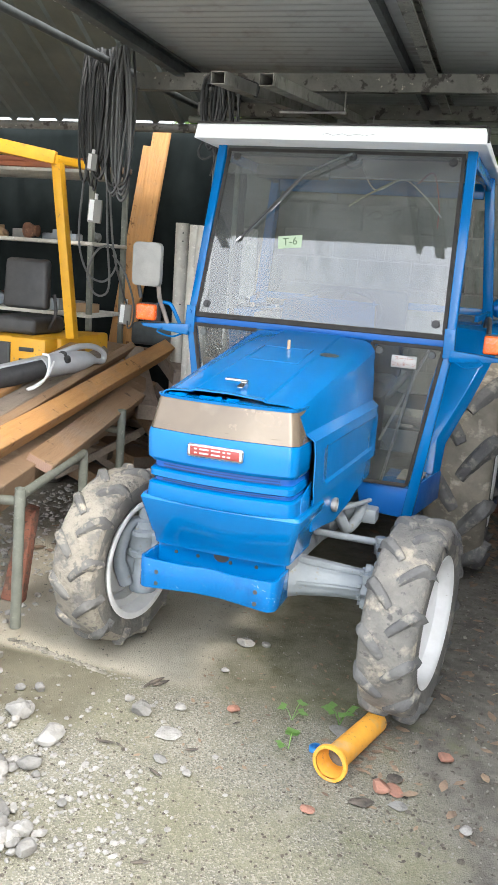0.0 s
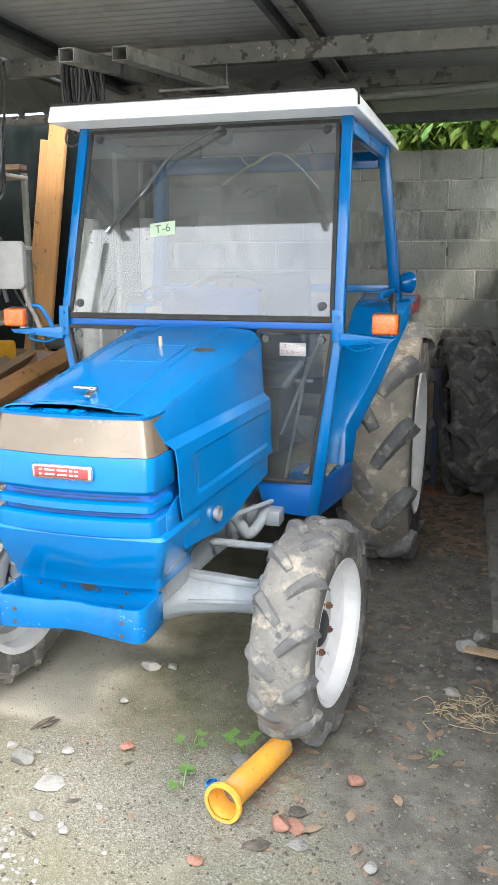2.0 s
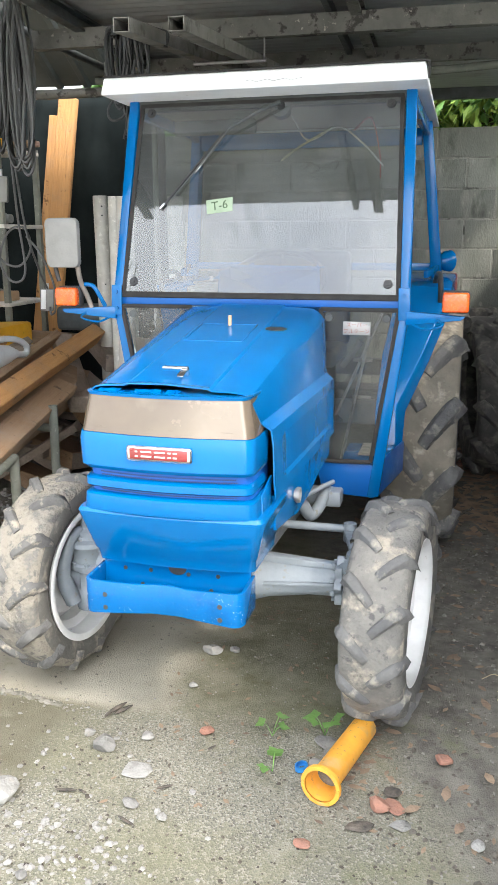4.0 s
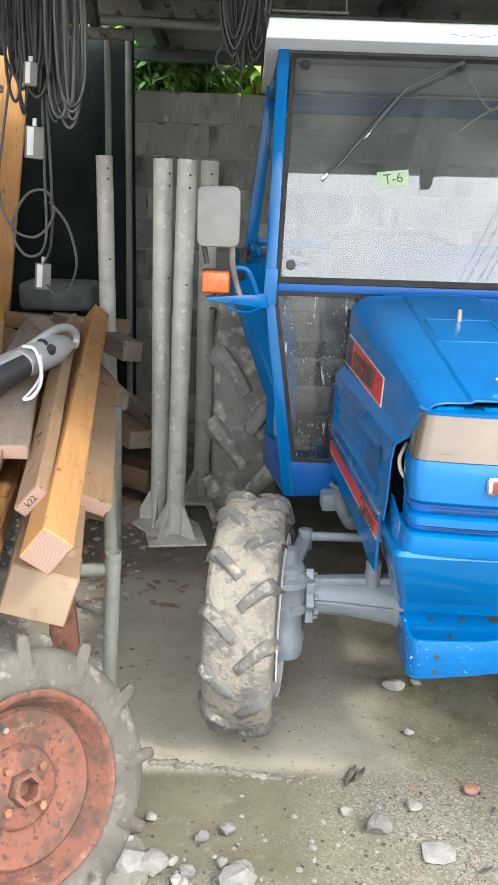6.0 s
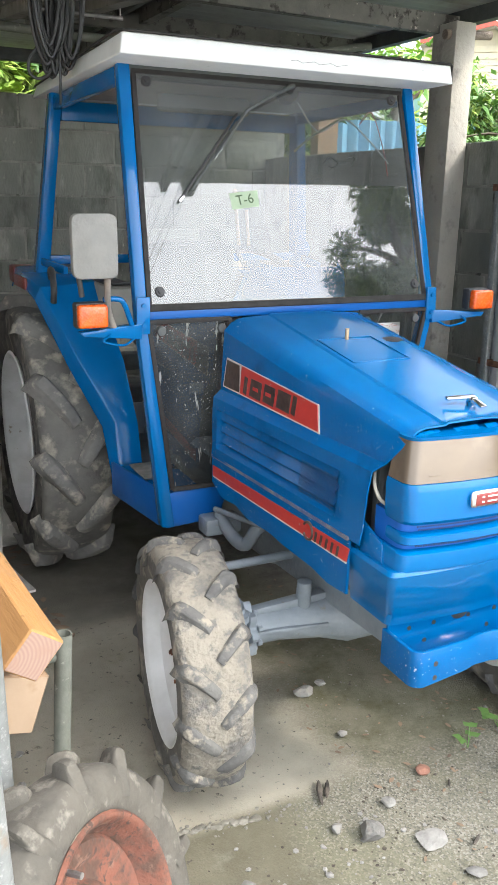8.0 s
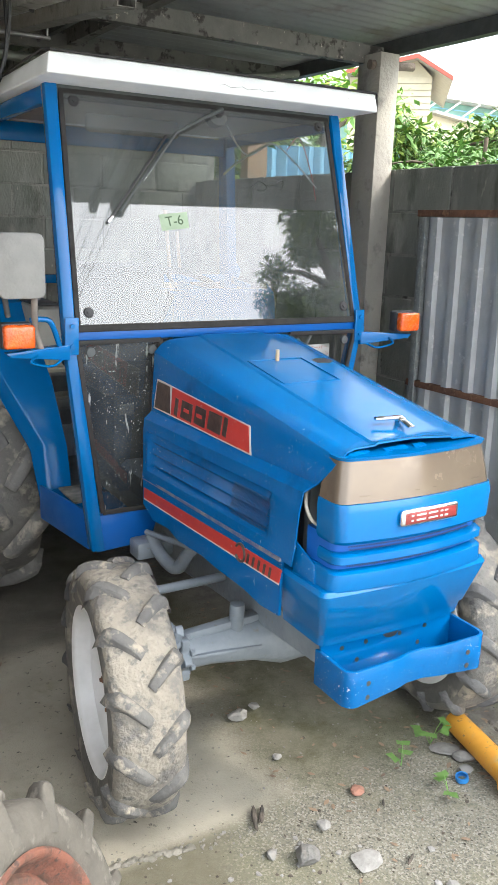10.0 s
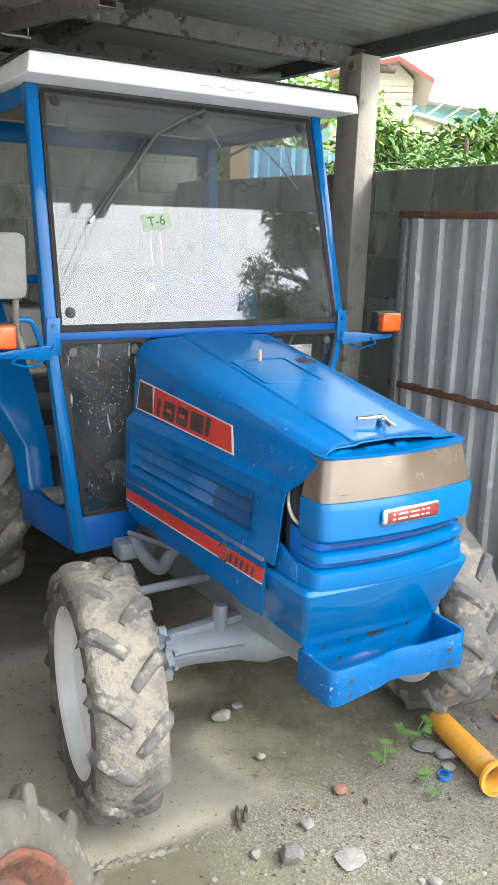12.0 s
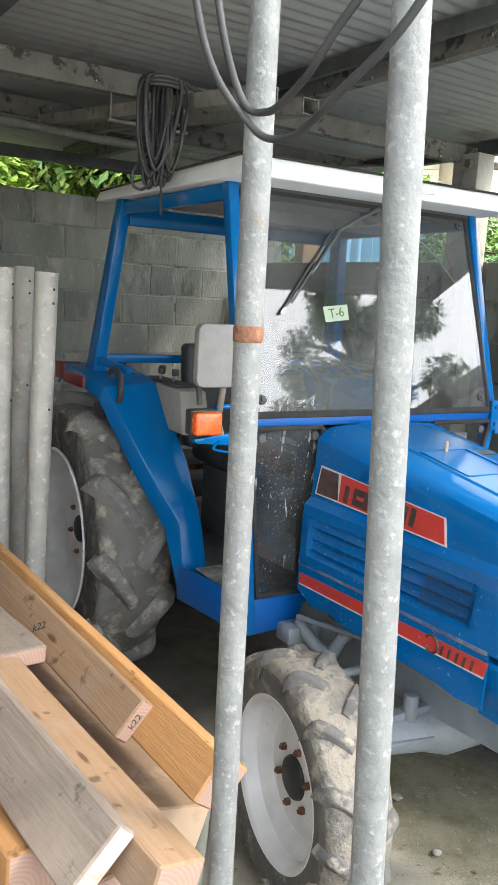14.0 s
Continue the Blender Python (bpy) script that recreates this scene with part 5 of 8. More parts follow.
# cab frame
cab = part("cab_crossbar", bar((-0.52, 1.165, 1.245), (0.52, 1.165, 1.245), 0.04, 0.034, 0.004), PAINT_DEEP, T, "deep blue bar below the windscreen")
for sx in (-1, 1):
    part("front_pillar", hull([(sx * 0.513, 1.135, 1.23), (sx * 0.549, 1.14, 1.23), (sx * 0.549, 1.18, 1.23), (sx * 0.513, 1.18, 1.23), (sx * 0.492, 1.330, 1.965), (sx * 0.530, 1.332, 1.965), (sx * 0.530, 1.375, 1.965), (sx * 0.492, 1.375, 1.965)], 0.006), PAINT, T, "blue windscreen pillar", 40)
    part("lower_pillar", hull([(sx * 0.513, 1.137, 1.235), (sx * 0.549, 1.14, 1.235), (sx * 0.549, 1.18, 1.235), (sx * 0.513, 1.18, 1.235), (sx * 0.418, 1.185, 0.53), (sx * 0.460, 1.19, 0.53), (sx * 0.460, 1.24, 0.53), (sx * 0.418, 1.24, 0.53)], 0.005), PAINT, T, "blue lower cab pillar", 40)
    part("pillar_joint", hull([(sx * 0.508, 1.130, 1.30), (sx * 0.548, 1.134, 1.30), (sx * 0.552, 1.131, 1.19), (sx * 0.51, 1.131, 1.19), (sx * 0.508, 1.140, 1.30), (sx * 0.548, 1.143, 1.30), (sx * 0.552, 1.141, 1.19), (sx * 0.51, 1.141, 1.19)], 0.002), PAINT, T)
    for zz in (1.275, 1.215):
        part("bolt", rod((sx * 0.529, 1.124, zz), (sx * 0.529, 1.134, zz), 0.008, seg=6), PAINT, T)
    part("rear_pillar", hull([(sx * 0.575, 2.20, 1.28), (sx * 0.625, 2.20, 1.28), (sx * 0.625, 2.29, 1.28), (sx * 0.575, 2.29, 1.28), (sx * 0.505, 2.13, 1.965), (sx * 0.55, 2.13, 1.965), (sx * 0.55, 2.20, 1.965), (sx * 0.505, 2.20, 1.965)], 0.006), PAINT, T, "blue rear cab pillar", 40)
    part("roof_rail", bar((sx * 0.512, 1.35, 1.935), (sx * 0.53, 2.17, 1.925), 0.03, 0.05, 0.004), PAINT, T, "blue roof rail")
    part("rear_sill", bar((sx * 0.60, 2.2, 1.33), (sx * 0.56, 1.98, 1.31), 0.02, 0.03, 0.004), PAINT, T)
part("rear_header", bar((-0.51, 2.165, 1.90), (0.51, 2.165, 1.90), 0.04, 0.07, 0.004), PAINT, T, "blue rear header")
part("rear_bar", bar((-0.58, 2.24, 1.335), (0.58, 2.24, 1.335), 0.03, 0.035, 0.004), PAINT, T, "blue bar across the rear opening")
part("front_header", bar((-0.50, 1.352, 1.945), (0.50, 1.352, 1.945), 0.03, 0.04, 0.003), DARK_STEEL, T)
for sx in (-1, 1):
    part("sill_plate", hull([(sx * 0.222, 1.185, 0.655), (sx * 0.44, 1.18, 0.655), (sx * 0.445, 1.19, 0.525), (sx * 0.25, 1.195, 0.535), (sx * 0.222, 1.215, 0.655), (sx * 0.44, 1.215, 0.655), (sx * 0.445, 1.225, 0.525), (sx * 0.25, 1.225, 0.535)], 0.004), PAINT_DEEP, T, "deep blue plate below the lower pane", 30)
    part("step", hull([(sx * 0.425, 1.2, 0.60), (sx * 0.520, 1.56, 0.61), (sx * 0.30, 1.56, 0.61), (sx * 0.30, 1.2, 0.60), (sx * 0.425, 1.2, 0.635), (sx * 0.520, 1.56, 0.64), (sx * 0.30, 1.56, 0.64), (sx * 0.30, 1.2, 0.635)], 0.004), PAINT, T, "blue cab step", 30)
    part("step_side", hull([(sx * 0.460, 1.23, 0.525), (sx * 0.524, 1.56, 0.535), (sx * 0.524, 1.56, 0.66), (sx * 0.460, 1.23, 0.655), (sx * 0.450, 1.23, 0.525), (sx * 0.514, 1.56, 0.535), (sx * 0.514, 1.56, 0.66), (sx * 0.450, 1.23, 0.655)], 0.003), PAINT_DEEP, T, "", 30)
    part("step_mat", cuboid((min(sx * 0.36, sx * 0.462), 1.36, 0.642), (max(sx * 0.36, sx * 0.462), 1.54, 0.65), 0.003), surf("grubby_mat", (0.3, 0.28, 0.24), (0.12, 0.12, 0.11), 0.9, scale=20, bump=0.5), T, "grubby step mat")
    # mudguard: top, sloping front and inner wall, with a turned lip
    O = [(0.690, 2.44, 1.21), (0.690, 2.36, 1.262), (0.688, 1.965, 1.205), (0.600, 1.83, 0.96), (0.515, 1.70, 0.755), (0.510, 1.585, 0.56)]
    C = [(0.684, 2.44, 1.25), (0.684, 2.36, 1.300), (0.672, 1.935, 1.255), (0.568, 1.775, 0.985), (0.480, 1.645, 0.785), (0.490, 1.575, 0.60)]
    I = [(0.43, 2.44, 1.25), (0.43, 2.36, 1.31), (0.45, 1.955, 1.268), (0.405, 1.760, 0.99), (0.395, 1.635, 0.775), (0.40, 1.57, 0.62)]
    b = mesh()
    back_ = [(x - 0.006, min(y + 0.30, 2.44), z) for x, y, z in I]
    rws = [[b.verts.new((sx * x, y, z)) for x, y, z in r] for r in (O, C, I, back_)]
    for p_, q_ in zip(rws, rws[1:]):
        for j in range(5):
            if (rws[2][j].co - rws[3][j].co).length < 0.001 and p_ is rws[2]:
                continue
            b.faces.new((p_[j], p_[j + 1], q_[j + 1], q_[j]))
    bmesh.ops.remove_doubles(b, verts=b.verts, dist=0.0005)
    fen = part("mudguard", bevel(shell(b, 0.004), 0.004, 2, 30), PAINT, T, "blue rear mudguard with a folded outer edge", 32)
    tl = cuboid((min(sx * 0.60, sx * 0.692), 2.36, 1.23), (max(sx * 0.60, sx * 0.692), 2.475, 1.30), 0.008)
    part("tail_lamp", tl, RED_LENS, fen, "red and white tail lamp")
    part("lamp_strip", cuboid((min(sx * 0.682, sx * 0.694), 2.12, 1.225), (max(sx * 0.682, sx * 0.694), 2.36, 1.272), 0.004), RED_LENS, fen, "red reflector strip")
    h = sweep(curve([(sx * 0.60, 2.06, 1.265), (sx * 0.605, 2.05, 1.30), (sx * 0.615, 1.99, 1.315), (sx * 0.625, 1.92, 1.305), (sx * 0.63, 1.885, 1.25), (sx * 0.63, 1.90, 1.20)]), 0.012, 10)
    part("grab_handle", h, BLACK, fen, "black grab handle", 60)
    # lamp arm, indicator
    arm = part("lamp_arm", hull([(sx * 0.535, 1.13, 1.222), (sx * 0.735, 1.085, 1.212), (sx * 0.735, 1.115, 1.212), (sx * 0.535, 1.17, 1.222), (sx * 0.535, 1.13, 1.175), (sx * 0.72, 1.085, 1.198), (sx * 0.72, 1.115, 1.198), (sx * 0.535, 1.17, 1.175)], 0.004), PAINT, T, "blue lamp arm", 30)
    part("wire", sweep(curve([(sx * 0.56, 1.13, 1.18), (sx * 0.60, 1.11, 1.165), (sx * 0.66, 1.10, 1.18), (sx * 0.64, 1.10, 1.20)]), 0.004, 6), PAINT, arm, "", 60)
    part("indicator", cuboid((min(sx * 0.655, sx * 0.745), 1.085, 1.222), (max(sx * 0.655, sx * 0.745), 1.125, 1.296), 0.008), BLACK, arm, "black indicator body")
    part("indicator_lens", cuboid((min(sx * 0.657, sx * 0.743), 1.055, 1.226), (max(sx * 0.657, sx * 0.743), 1.087, 1.292), 0.009, 3), ORANGE, arm, "amber indicator lens")
con = part("lever_console", hull([(-0.45, 1.72, 1.10), (-0.33, 1.72, 1.10), (-0.33, 2.16, 1.10), (-0.45, 2.16, 1.10), (-0.46, 1.74, 1.262), (-0.35, 1.74, 1.262), (-0.35, 2.17, 1.275), (-0.46, 2.17, 1.275)], 0.008), surf("grey_console", (0.30, 0.285, 0.255), (0.24, 0.23, 0.205), 0.5, scale=12, bump=0.1), T, "grey lever console")
part("slot_plate", cuboid((-0.45, 1.80, 1.268), (-0.36, 2.10, 1.277), 0.002), BLACK, con, "black slotted plate")
for x, y in ((-0.40, 1.92), (-0.42, 2.0), (-0.39, 2.06)):
    part("lever", rod((x, y, 1.27), (x, y - 0.015, 1.305), 0.006, seg=8), STEEL, con)
    part("lever_knob", rod((x, y - 0.015, 1.30), (x, y - 0.018, 1.325), 0.015, seg=12, w=0.004), BLACK, con, "black lever knob")

# mirror
arm_m = part("mirror_arm", sweep(curve([(-0.625, 1.12, 1.215), (-0.640, 1.115, 1.26), (-0.650, 1.09, 1.31), (-0.652, 1.078, 1.35), (-0.652, 1.07, 1.40)]), 0.0095, 10), surf("grubby_grey_tube", (0.24, 0.21, 0.18), (0.17, 0.15, 0.13), 0.6, scale=20, bump=0.1), T, "grey mirror arm", 60)
mb = cuboid((-0.758, 1.035, 1.365), (-0.63, 1.065, 1.54), 0.0)
bmesh.ops.bevel(mb, geom=[e for e in mb.edges if abs((e.verts[0].co - e.verts[1].co).y) > 0.02], offset=0.022, segments=4, affect="EDGES", profile=0.5)
bevel(mb, 0.006, 2, 60)
part("mirror_shell", mb, MIRROR_BACK, arm_m, "faded grey mirror shell")
part("mirror_glass", cuboid((-0.75, 1.0655, 1.375), (-0.638, 1.068, 1.53), 0.001), CHROME, arm_m, "mirror glass")
part("mirror_stub", rod((-0.738, 1.062, 1.375), (-0.728, 1.07, 1.315), 0.008, seg=10), BLACK, arm_m, "", 60)
part("loop_bar", sweep(curve([(-0.57, 1.12, 1.222), (-0.60, 1.10, 1.29), (-0.625, 1.10, 1.302), (-0.66, 1.10, 1.30)]), 0.008, 8), PAINT, T, "", 60)

# roof
rf = mesh()
rr = lambda y, z, w: [(-w, y, z), (w, y, z)]
lo_, hi_ = 1.962, 2.020
pts_lo = [(-0.572, 1.163), (0.572, 1.163), (0.575, 2.36), (-0.575, 2.36)]
pts_hi = [(-0.562, 1.172), (0.562, 1.172), (0.556, 2.34), (-0.556, 2.34)]
hull([(x, y, lo_ - 0.002 * (y > 2)) for x, y in pts_lo] + [(x, y, hi_ - 0.006 * (y > 2)) for x, y in pts_hi], 0.006, 3, rf)
roof = part("roof", rf, WHITE_PAINT, T, "white painted sheet cab roof, slightly dented", 40)
part("roof_top", hull([(-0.545, 1.19, 2.0205), (0.545, 1.19, 2.0205), (0.54, 2.32, 2.015), (-0.54, 2.32, 2.015), (-0.42, 1.32, 2.05), (0.42, 1.32, 2.05), (0.42, 2.2, 2.045), (-0.42, 2.2, 2.045)], 0.01), WHITE_PAINT, roof)
part("roof_edging", sweep([(-0.575, 2.30, 1.998), (-0.574, 1.20, 2.024), (-0.56, 1.168, 2.0225), (0.56, 1.168, 2.0225), (0.574, 1.18, 2.02), (0.5745, 1.185, 1.97)], 0.004, 6), SEAL, roof, "dark edging strip")
part("roof_lining", cuboid((-0.50, 1.36, 1.945), (0.50, 2.15, 1.961), 0.002), surf("grubby_lining", (0.5, 0.46, 0.4), (0.35, 0.32, 0.28), 0.9, scale=6, bump=0.2), roof, "grubby roof lining")
cr = [(-0.04 + 0.02 * i, 1.1655 - 0.001, 1.985 + 0.004 * math.sin(i * 2.1)) for i in range(11)]
part("roof_crack", sweep(cr, 0.0006, 5), MIRROR_BACK, roof, "fine crack in the paint")

# glazing
wsn = Vector((0, -0.95, 0.285)).normalized()


def screen(x, s, out=0.0):
    """A point of the windscreen: x across at mid height, s from 0 (foot) to 1 (head)."""
    w = 1.0 - 0.05 * s
    return Vector((x * w, 1.150 + 0.195 * s, 1.268 + 0.68 * s)) + wsn * out


def screen_patch(c, t=0.004, out=0.0, w=0.0):
    return hull([screen(x, s, out) for x, s in c] + [screen(x, s, out + t) for x, s in c], w)


def pane(bm):
    """Glass on the outer face only, so that light crosses the pane once."""
    bm.normal_update()
    for f in bm.faces:
        f.material_index = 0 if f.normal.y < -0.5 else 1
    return bm


ws = part("windscreen", pane(screen_patch([(-0.502, 0), (0.502, 0), (0.502, 1), (-0.502, 1)], 0.005)), [GLASS, CLEAR], T, "dusty windscreen with a taped-on tag")
ws.visible_shadow = False
for c in ([(-0.512, -0.02), (0.512, -0.02), (0.512, 0.010), (-0.512, 0.010)], [(-0.512, 0.985), (0.512, 0.985), (0.512, 1.01), (-0.512, 1.01)], [(-0.513, 0.010), (-0.498, 0.010), (-0.497, 0.985), (-0.513, 0.985)], [(0.498, 0.010), (0.513, 0.010), (0.513, 0.985), (0.497, 0.985)]):
    part("seal", screen_patch(c, 0.012, -0.003, 0.002), SEAL, ws, "black rubber seal", 30)
for x, s in ((-0.47, 0.062), (0.47, 0.062), (-0.465, 0.955), (0.465, 0.955)):
    p = screen(x, s, 0.004)
    b = rod(p, p + wsn * 0.007, 0.017, 0.014, 20)
    rod(p + wsn * 0.006, p + wsn * 0.012, 0.007, seg=10, bm=b)
    part("glass_bolt", b, BLACK, ws, "black washer and bolt", 40)
# wiper
pv = screen(0.052, 0.972, 0.004)
el = screen(-0.135, 0.842, 0.034)
ae = screen(-0.262, 0.628, 0.020)
bl0, bl1 = screen(-0.160, 0.838, 0.011), screen(-0.389, 0.440, 0.011)
wip = part("wiper_arm", sweep([pv, pv + wsn * 0.026, screen(-0.03, 0.918, 0.038), el, ae], [0.009, 0.007, 0.0055, 0.005, 0.0045], 8), DARK_STEEL, ws, "thin dark steel wiper arm", 60)
part("wiper_tip", bar(screen(-0.225, 0.69, 0.022), ae, 0.009, 0.006, 0.001, up=wsn), CHROME, wip, "bright arm tip")
part("wiper_blade", bar(bl0, bl1, 0.007, 0.010, 0.002, up=wsn), BLACK, ws, "black wiper blade")
part("blade_frame", bar(screen(-0.167, 0.80, 0.018), screen(-0.345, 0.49, 0.018), 0.006, 0.004, 0.001, up=wsn), DARK_STEEL, ws, "dark wiper frame")
part("blade_end", bar(screen(-0.372, 0.47, 0.018), screen(-0.388, 0.442, 0.016), 0.008, 0.008, 0.001, up=wsn), CHROME, ws, "bright blade end")
part("wiper_boot", rod(pv - wsn * 0.004, pv + wsn * 0.016, 0.016, 0.012, 16), BLACK, ws, "black wiper spindle", 40)
part("wiper_motor", rod(screen(0.05, 0.965, -0.03), screen(0.05, 0.965, 0.0), 0.035, seg=20), BLACK, ws, "", 40)
part("wire", sweep(curve([screen(0.09, 0.93, -0.02), screen(0.16, 0.80, -0.02), screen(0.27, 0.86, -0.015), screen(0.36, 0.78, -0.02), screen(0.44, 0.66, -0.02)]), 0.003, 6), WHITE_PLASTIC, ws, "loose pale wires", 60)
part("wire", sweep(curve([screen(0.06, 0.70, -0.02), screen(0.13, 0.77, -0.02), screen(0.25, 0.86, -0.015)]), 0.004, 6), surf("yellowish_wire", (0.6, 0.6, 0.4), (0.5, 0.5, 0.35), 0.5, scale=20, bump=0), ws, "", 60)
part("wire", sweep(curve([screen(0.33, 0.84, -0.015), screen(0.39, 0.90, -0.015), screen(0.425, 0.73, -0.02), screen(0.43, 0.60, -0.02)]), 0.002, 6), DECAL_RED, ws, "thin red wire", 60)
# tag with its mark
tag = part("tag", screen_patch([(-0.205, 0.415), (-0.107, 0.432), (-0.110, 0.504), (-0.212, 0.487)], 0.0006, 0.0055), STICKER, ws, "pale green tape tag")
tx = text_mesh("T-6", 0.044, 0.0003)
ux = (screen(1, 0.5) - screen(0, 0.5)).normalized()
uz = wsn.cross(ux).normalized()
uz = -uz if uz.z < 0 else uz
base_m = Matrix((ux, uz, wsn)).transposed().to_4x4()
tx.transform(Matrix.Translation(screen(-0.158, 0.460, 0.0066)) @ base_m @ pose(0, 0, 0, 0, 0, 9))
part("tag_mark", tx, surf("faded_green_ink", (0.06, 0.09, 0.05), (0.09, 0.13, 0.07), 0.8, scale=40, bump=0.0), tag, "handwritten mark", 0)
b = sweep(curve([screen(0.15, 0.635, 0.0058), screen(0.18, 0.665, 0.0058), screen(0.21, 0.64, 0.0058), screen(0.19, 0.62, 0.0058), screen(0.17, 0.625, 0.0058)]), 0.0014, 5)
bar(screen(0.215, 0.645, 0.0058), screen(0.25, 0.648, 0.0058), 0.002, 0.002, up=wsn, bm=b)
sweep(curve([screen(0.25, 0.665, 0.0058), screen(0.275, 0.675, 0.0058), screen(0.28, 0.66, 0.0058), screen(0.265, 0.63, 0.0058)]), 0.0014, 5, b)
part("scrawl", b, INK, ws, "faint ink scrawl", 60)

# lower panes
for sx in (-1, 1):
    O_ = [(0.240, 1.150, 1.224), (0.512, 1.145, 1.224), (0.428, 1.178, 0.668), (0.245, 1.186, 0.662)]
    pts = [(sx * x, y, z) for x, y, z in O_] + [(sx * x, y + 0.005, z) for x, y, z in O_]
    lp = part("lower_pane", pane(hull(pts)), [GLASS_DIRTY if sx < 0 else GLASS_SIDE, CLEAR], T, "mud-spotted lower front pane" if sx < 0 else "clear lower front pane")
    lp.visible_shadow = False
    for (a0, a1) in ((0, 1), (1, 2), (2, 3), (3, 0)):
        p, q = Vector(O_[a0]), Vector(O_[a1])
        p.x, q.x = p.x * sx, q.x * sx
        part("seal", bar(p + Vector((0, -0.004, 0)), q + Vector((0, -0.004, 0)), 0.014, 0.012, 0.002, up=(0, 1, 0)), SEAL, lp, "black rubber seal")
    for x, z in ((0.27, 1.195), (0.47, 1.195)):
        p = Vector((sx * x, 1.144, z))
        part("glass_bolt", rod(p, p + Vector((0, -0.008, 0)), 0.015, 0.013, 18), DARK_STEEL, lp, "dark washer and bolt", 40)
lab = part("label_plate", cuboid((0.318, 1.150, 1.135), (0.415, 1.154, 1.182), 0.002), PLATE_GREY, T, "silver maker's label")
for s, dz in (("スーパー", 0.011), ("フルターン", -0.011)):
    tx = text_mesh(s, 0.0185, 0.0003)
    tx.transform(Matrix.Translation((0.366, 1.1494, 1.1585 + dz)) @ pose(0, 0, 0, 90, 0, 0))
    part("label_text", tx, surf("label_text_red", (0.3, 0.05, 0.03), (0.2, 0.06, 0.04), 0.5, scale=20, bump=0), lab, "dark lettering", 0)
st_ = part("safety_sticker", cuboid((-0.37, 1.171, 0.985), (-0.32, 1.1735, 1.02), 0.0005), surf("faded_sticker", (0.2, 0.2, 0.19), (0.12, 0.12, 0.12), 0.6, scale=50, bump=0), T, "faded sticker on the lower pane")

# inside the cab
part("floor_plate", cuboid((-0.42, 1.22, 0.60), (0.42, 2.0, 0.625), 0.003), DARK_STEEL, T, "dark cab floor")
part("dashboard", hull([(-0.2, 1.17, 0.65), (0.2, 1.17, 0.65), (0.2, 1.30, 0.65), (-0.2, 1.30, 0.65), (-0.22, 1.18, 1.215), (0.22, 1.18, 1.215), (0.2, 1.36, 1.19), (-0.2, 1.36, 1.19)], 0.015), BLACK, T, "dark dashboard cowl")
part("dash_cowl", hull([(-0.17, 1.215, 1.20), (0.235, 1.215, 1.20), (0.235, 1.34, 1.20), (-0.17, 1.34, 1.20), (-0.155, 1.222, 1.355), (0.22, 1.222, 1.355), (0.21, 1.245, 1.372), (-0.145, 1.245, 1.372), (0.20, 1.31, 1.36), (-0.135, 1.31, 1.36)], 0.006), PAINT, T, "blue instrument cowl behind the windscreen", 30)
col = part("steering_column", rod((0, 1.30, 1.1), (0, 1.47, 1.29), 0.02), BLACK, T, "", 60)
sw = [(0.19 * math.cos(a), 1.475 + 0.19 * math.sin(a) * 0.82, 1.30 + 0.19 * math.sin(a) * 0.57) for a in [2 * math.pi * i / 36 for i in range(36)]]
part("steering_wheel", sweep(sw, 0.012, 8, None, True), BLACK, col, "black steering wheel", 60)
for a in (90, 210, 330):
    part("spoke", rod((0, 1.475, 1.295), (0.18 * math.cos(radians(a)), 1.475 + 0.15 * math.sin(radians(a)), 1.30 + 0.10 * math.sin(radians(a))), 0.008, seg=8), BLACK, col, "", 60)
sc = cuboid((-0.21, 1.72, 0.92), (0.21, 2.12, 1.0), 0.03, 3)
seat = part("seat", sc, VINYL, T, "black vinyl driver's seat")
part("backrest", hull([(-0.26, 2.05, 0.98), (0.22, 2.05, 0.98), (0.22, 2.13, 0.98), (-0.26, 2.13, 0.98), (-0.25, 2.11, 1.41), (0.21, 2.11, 1.41), (0.21, 2.19, 1.41), (-0.25, 2.19, 1.41)], 0.025, 3), VINYL, seat, "black vinyl backrest")
part("seat_base", cuboid((-0.16, 1.78, 0.60), (0.16, 2.1, 0.93), 0.02), DARK_STEEL, seat)
part("sun_visor", cuboid((-0.38, 1.40, 1.845), (-0.06, 1.425, 1.90), 0.012, 3), MIRROR_BACK, T, "rolled grey sun visor")
part("pedal_rod", rod((0.30, 1.32, 0.63), (0.40, 1.26, 1.12), 0.006, seg=8), STEEL, T, "", 60)
part("pedal_rod", rod((0.27, 1.36, 0.80), (0.44, 1.30, 1.20), 0.006, seg=8), STEEL, T, "", 60)
part("hand_lever", rod((0.30, 1.30, 1.0), (0.37, 1.27, 1.10), 0.012, seg=10), MIRROR_BACK, T, "pale hand lever", 60)
for z in (1.02, 0.88):
    part("linkage_plate", cuboid((0.34, 1.29, z), (0.41, 1.30, z + 0.012), 0.001), MIRROR_BACK, T, "")
part("rear_lamp", lathe([(-0.03, 0.02), (0.0, 0.045), (0.03, 0.05), (0.032, 0.0)], 20), PAINT, T, "blue work lamp").matrix_basis = Matrix.Translation((0.63, 2.30, 1.36)) @ pose(0, 0, 0, 0, 0, 40)
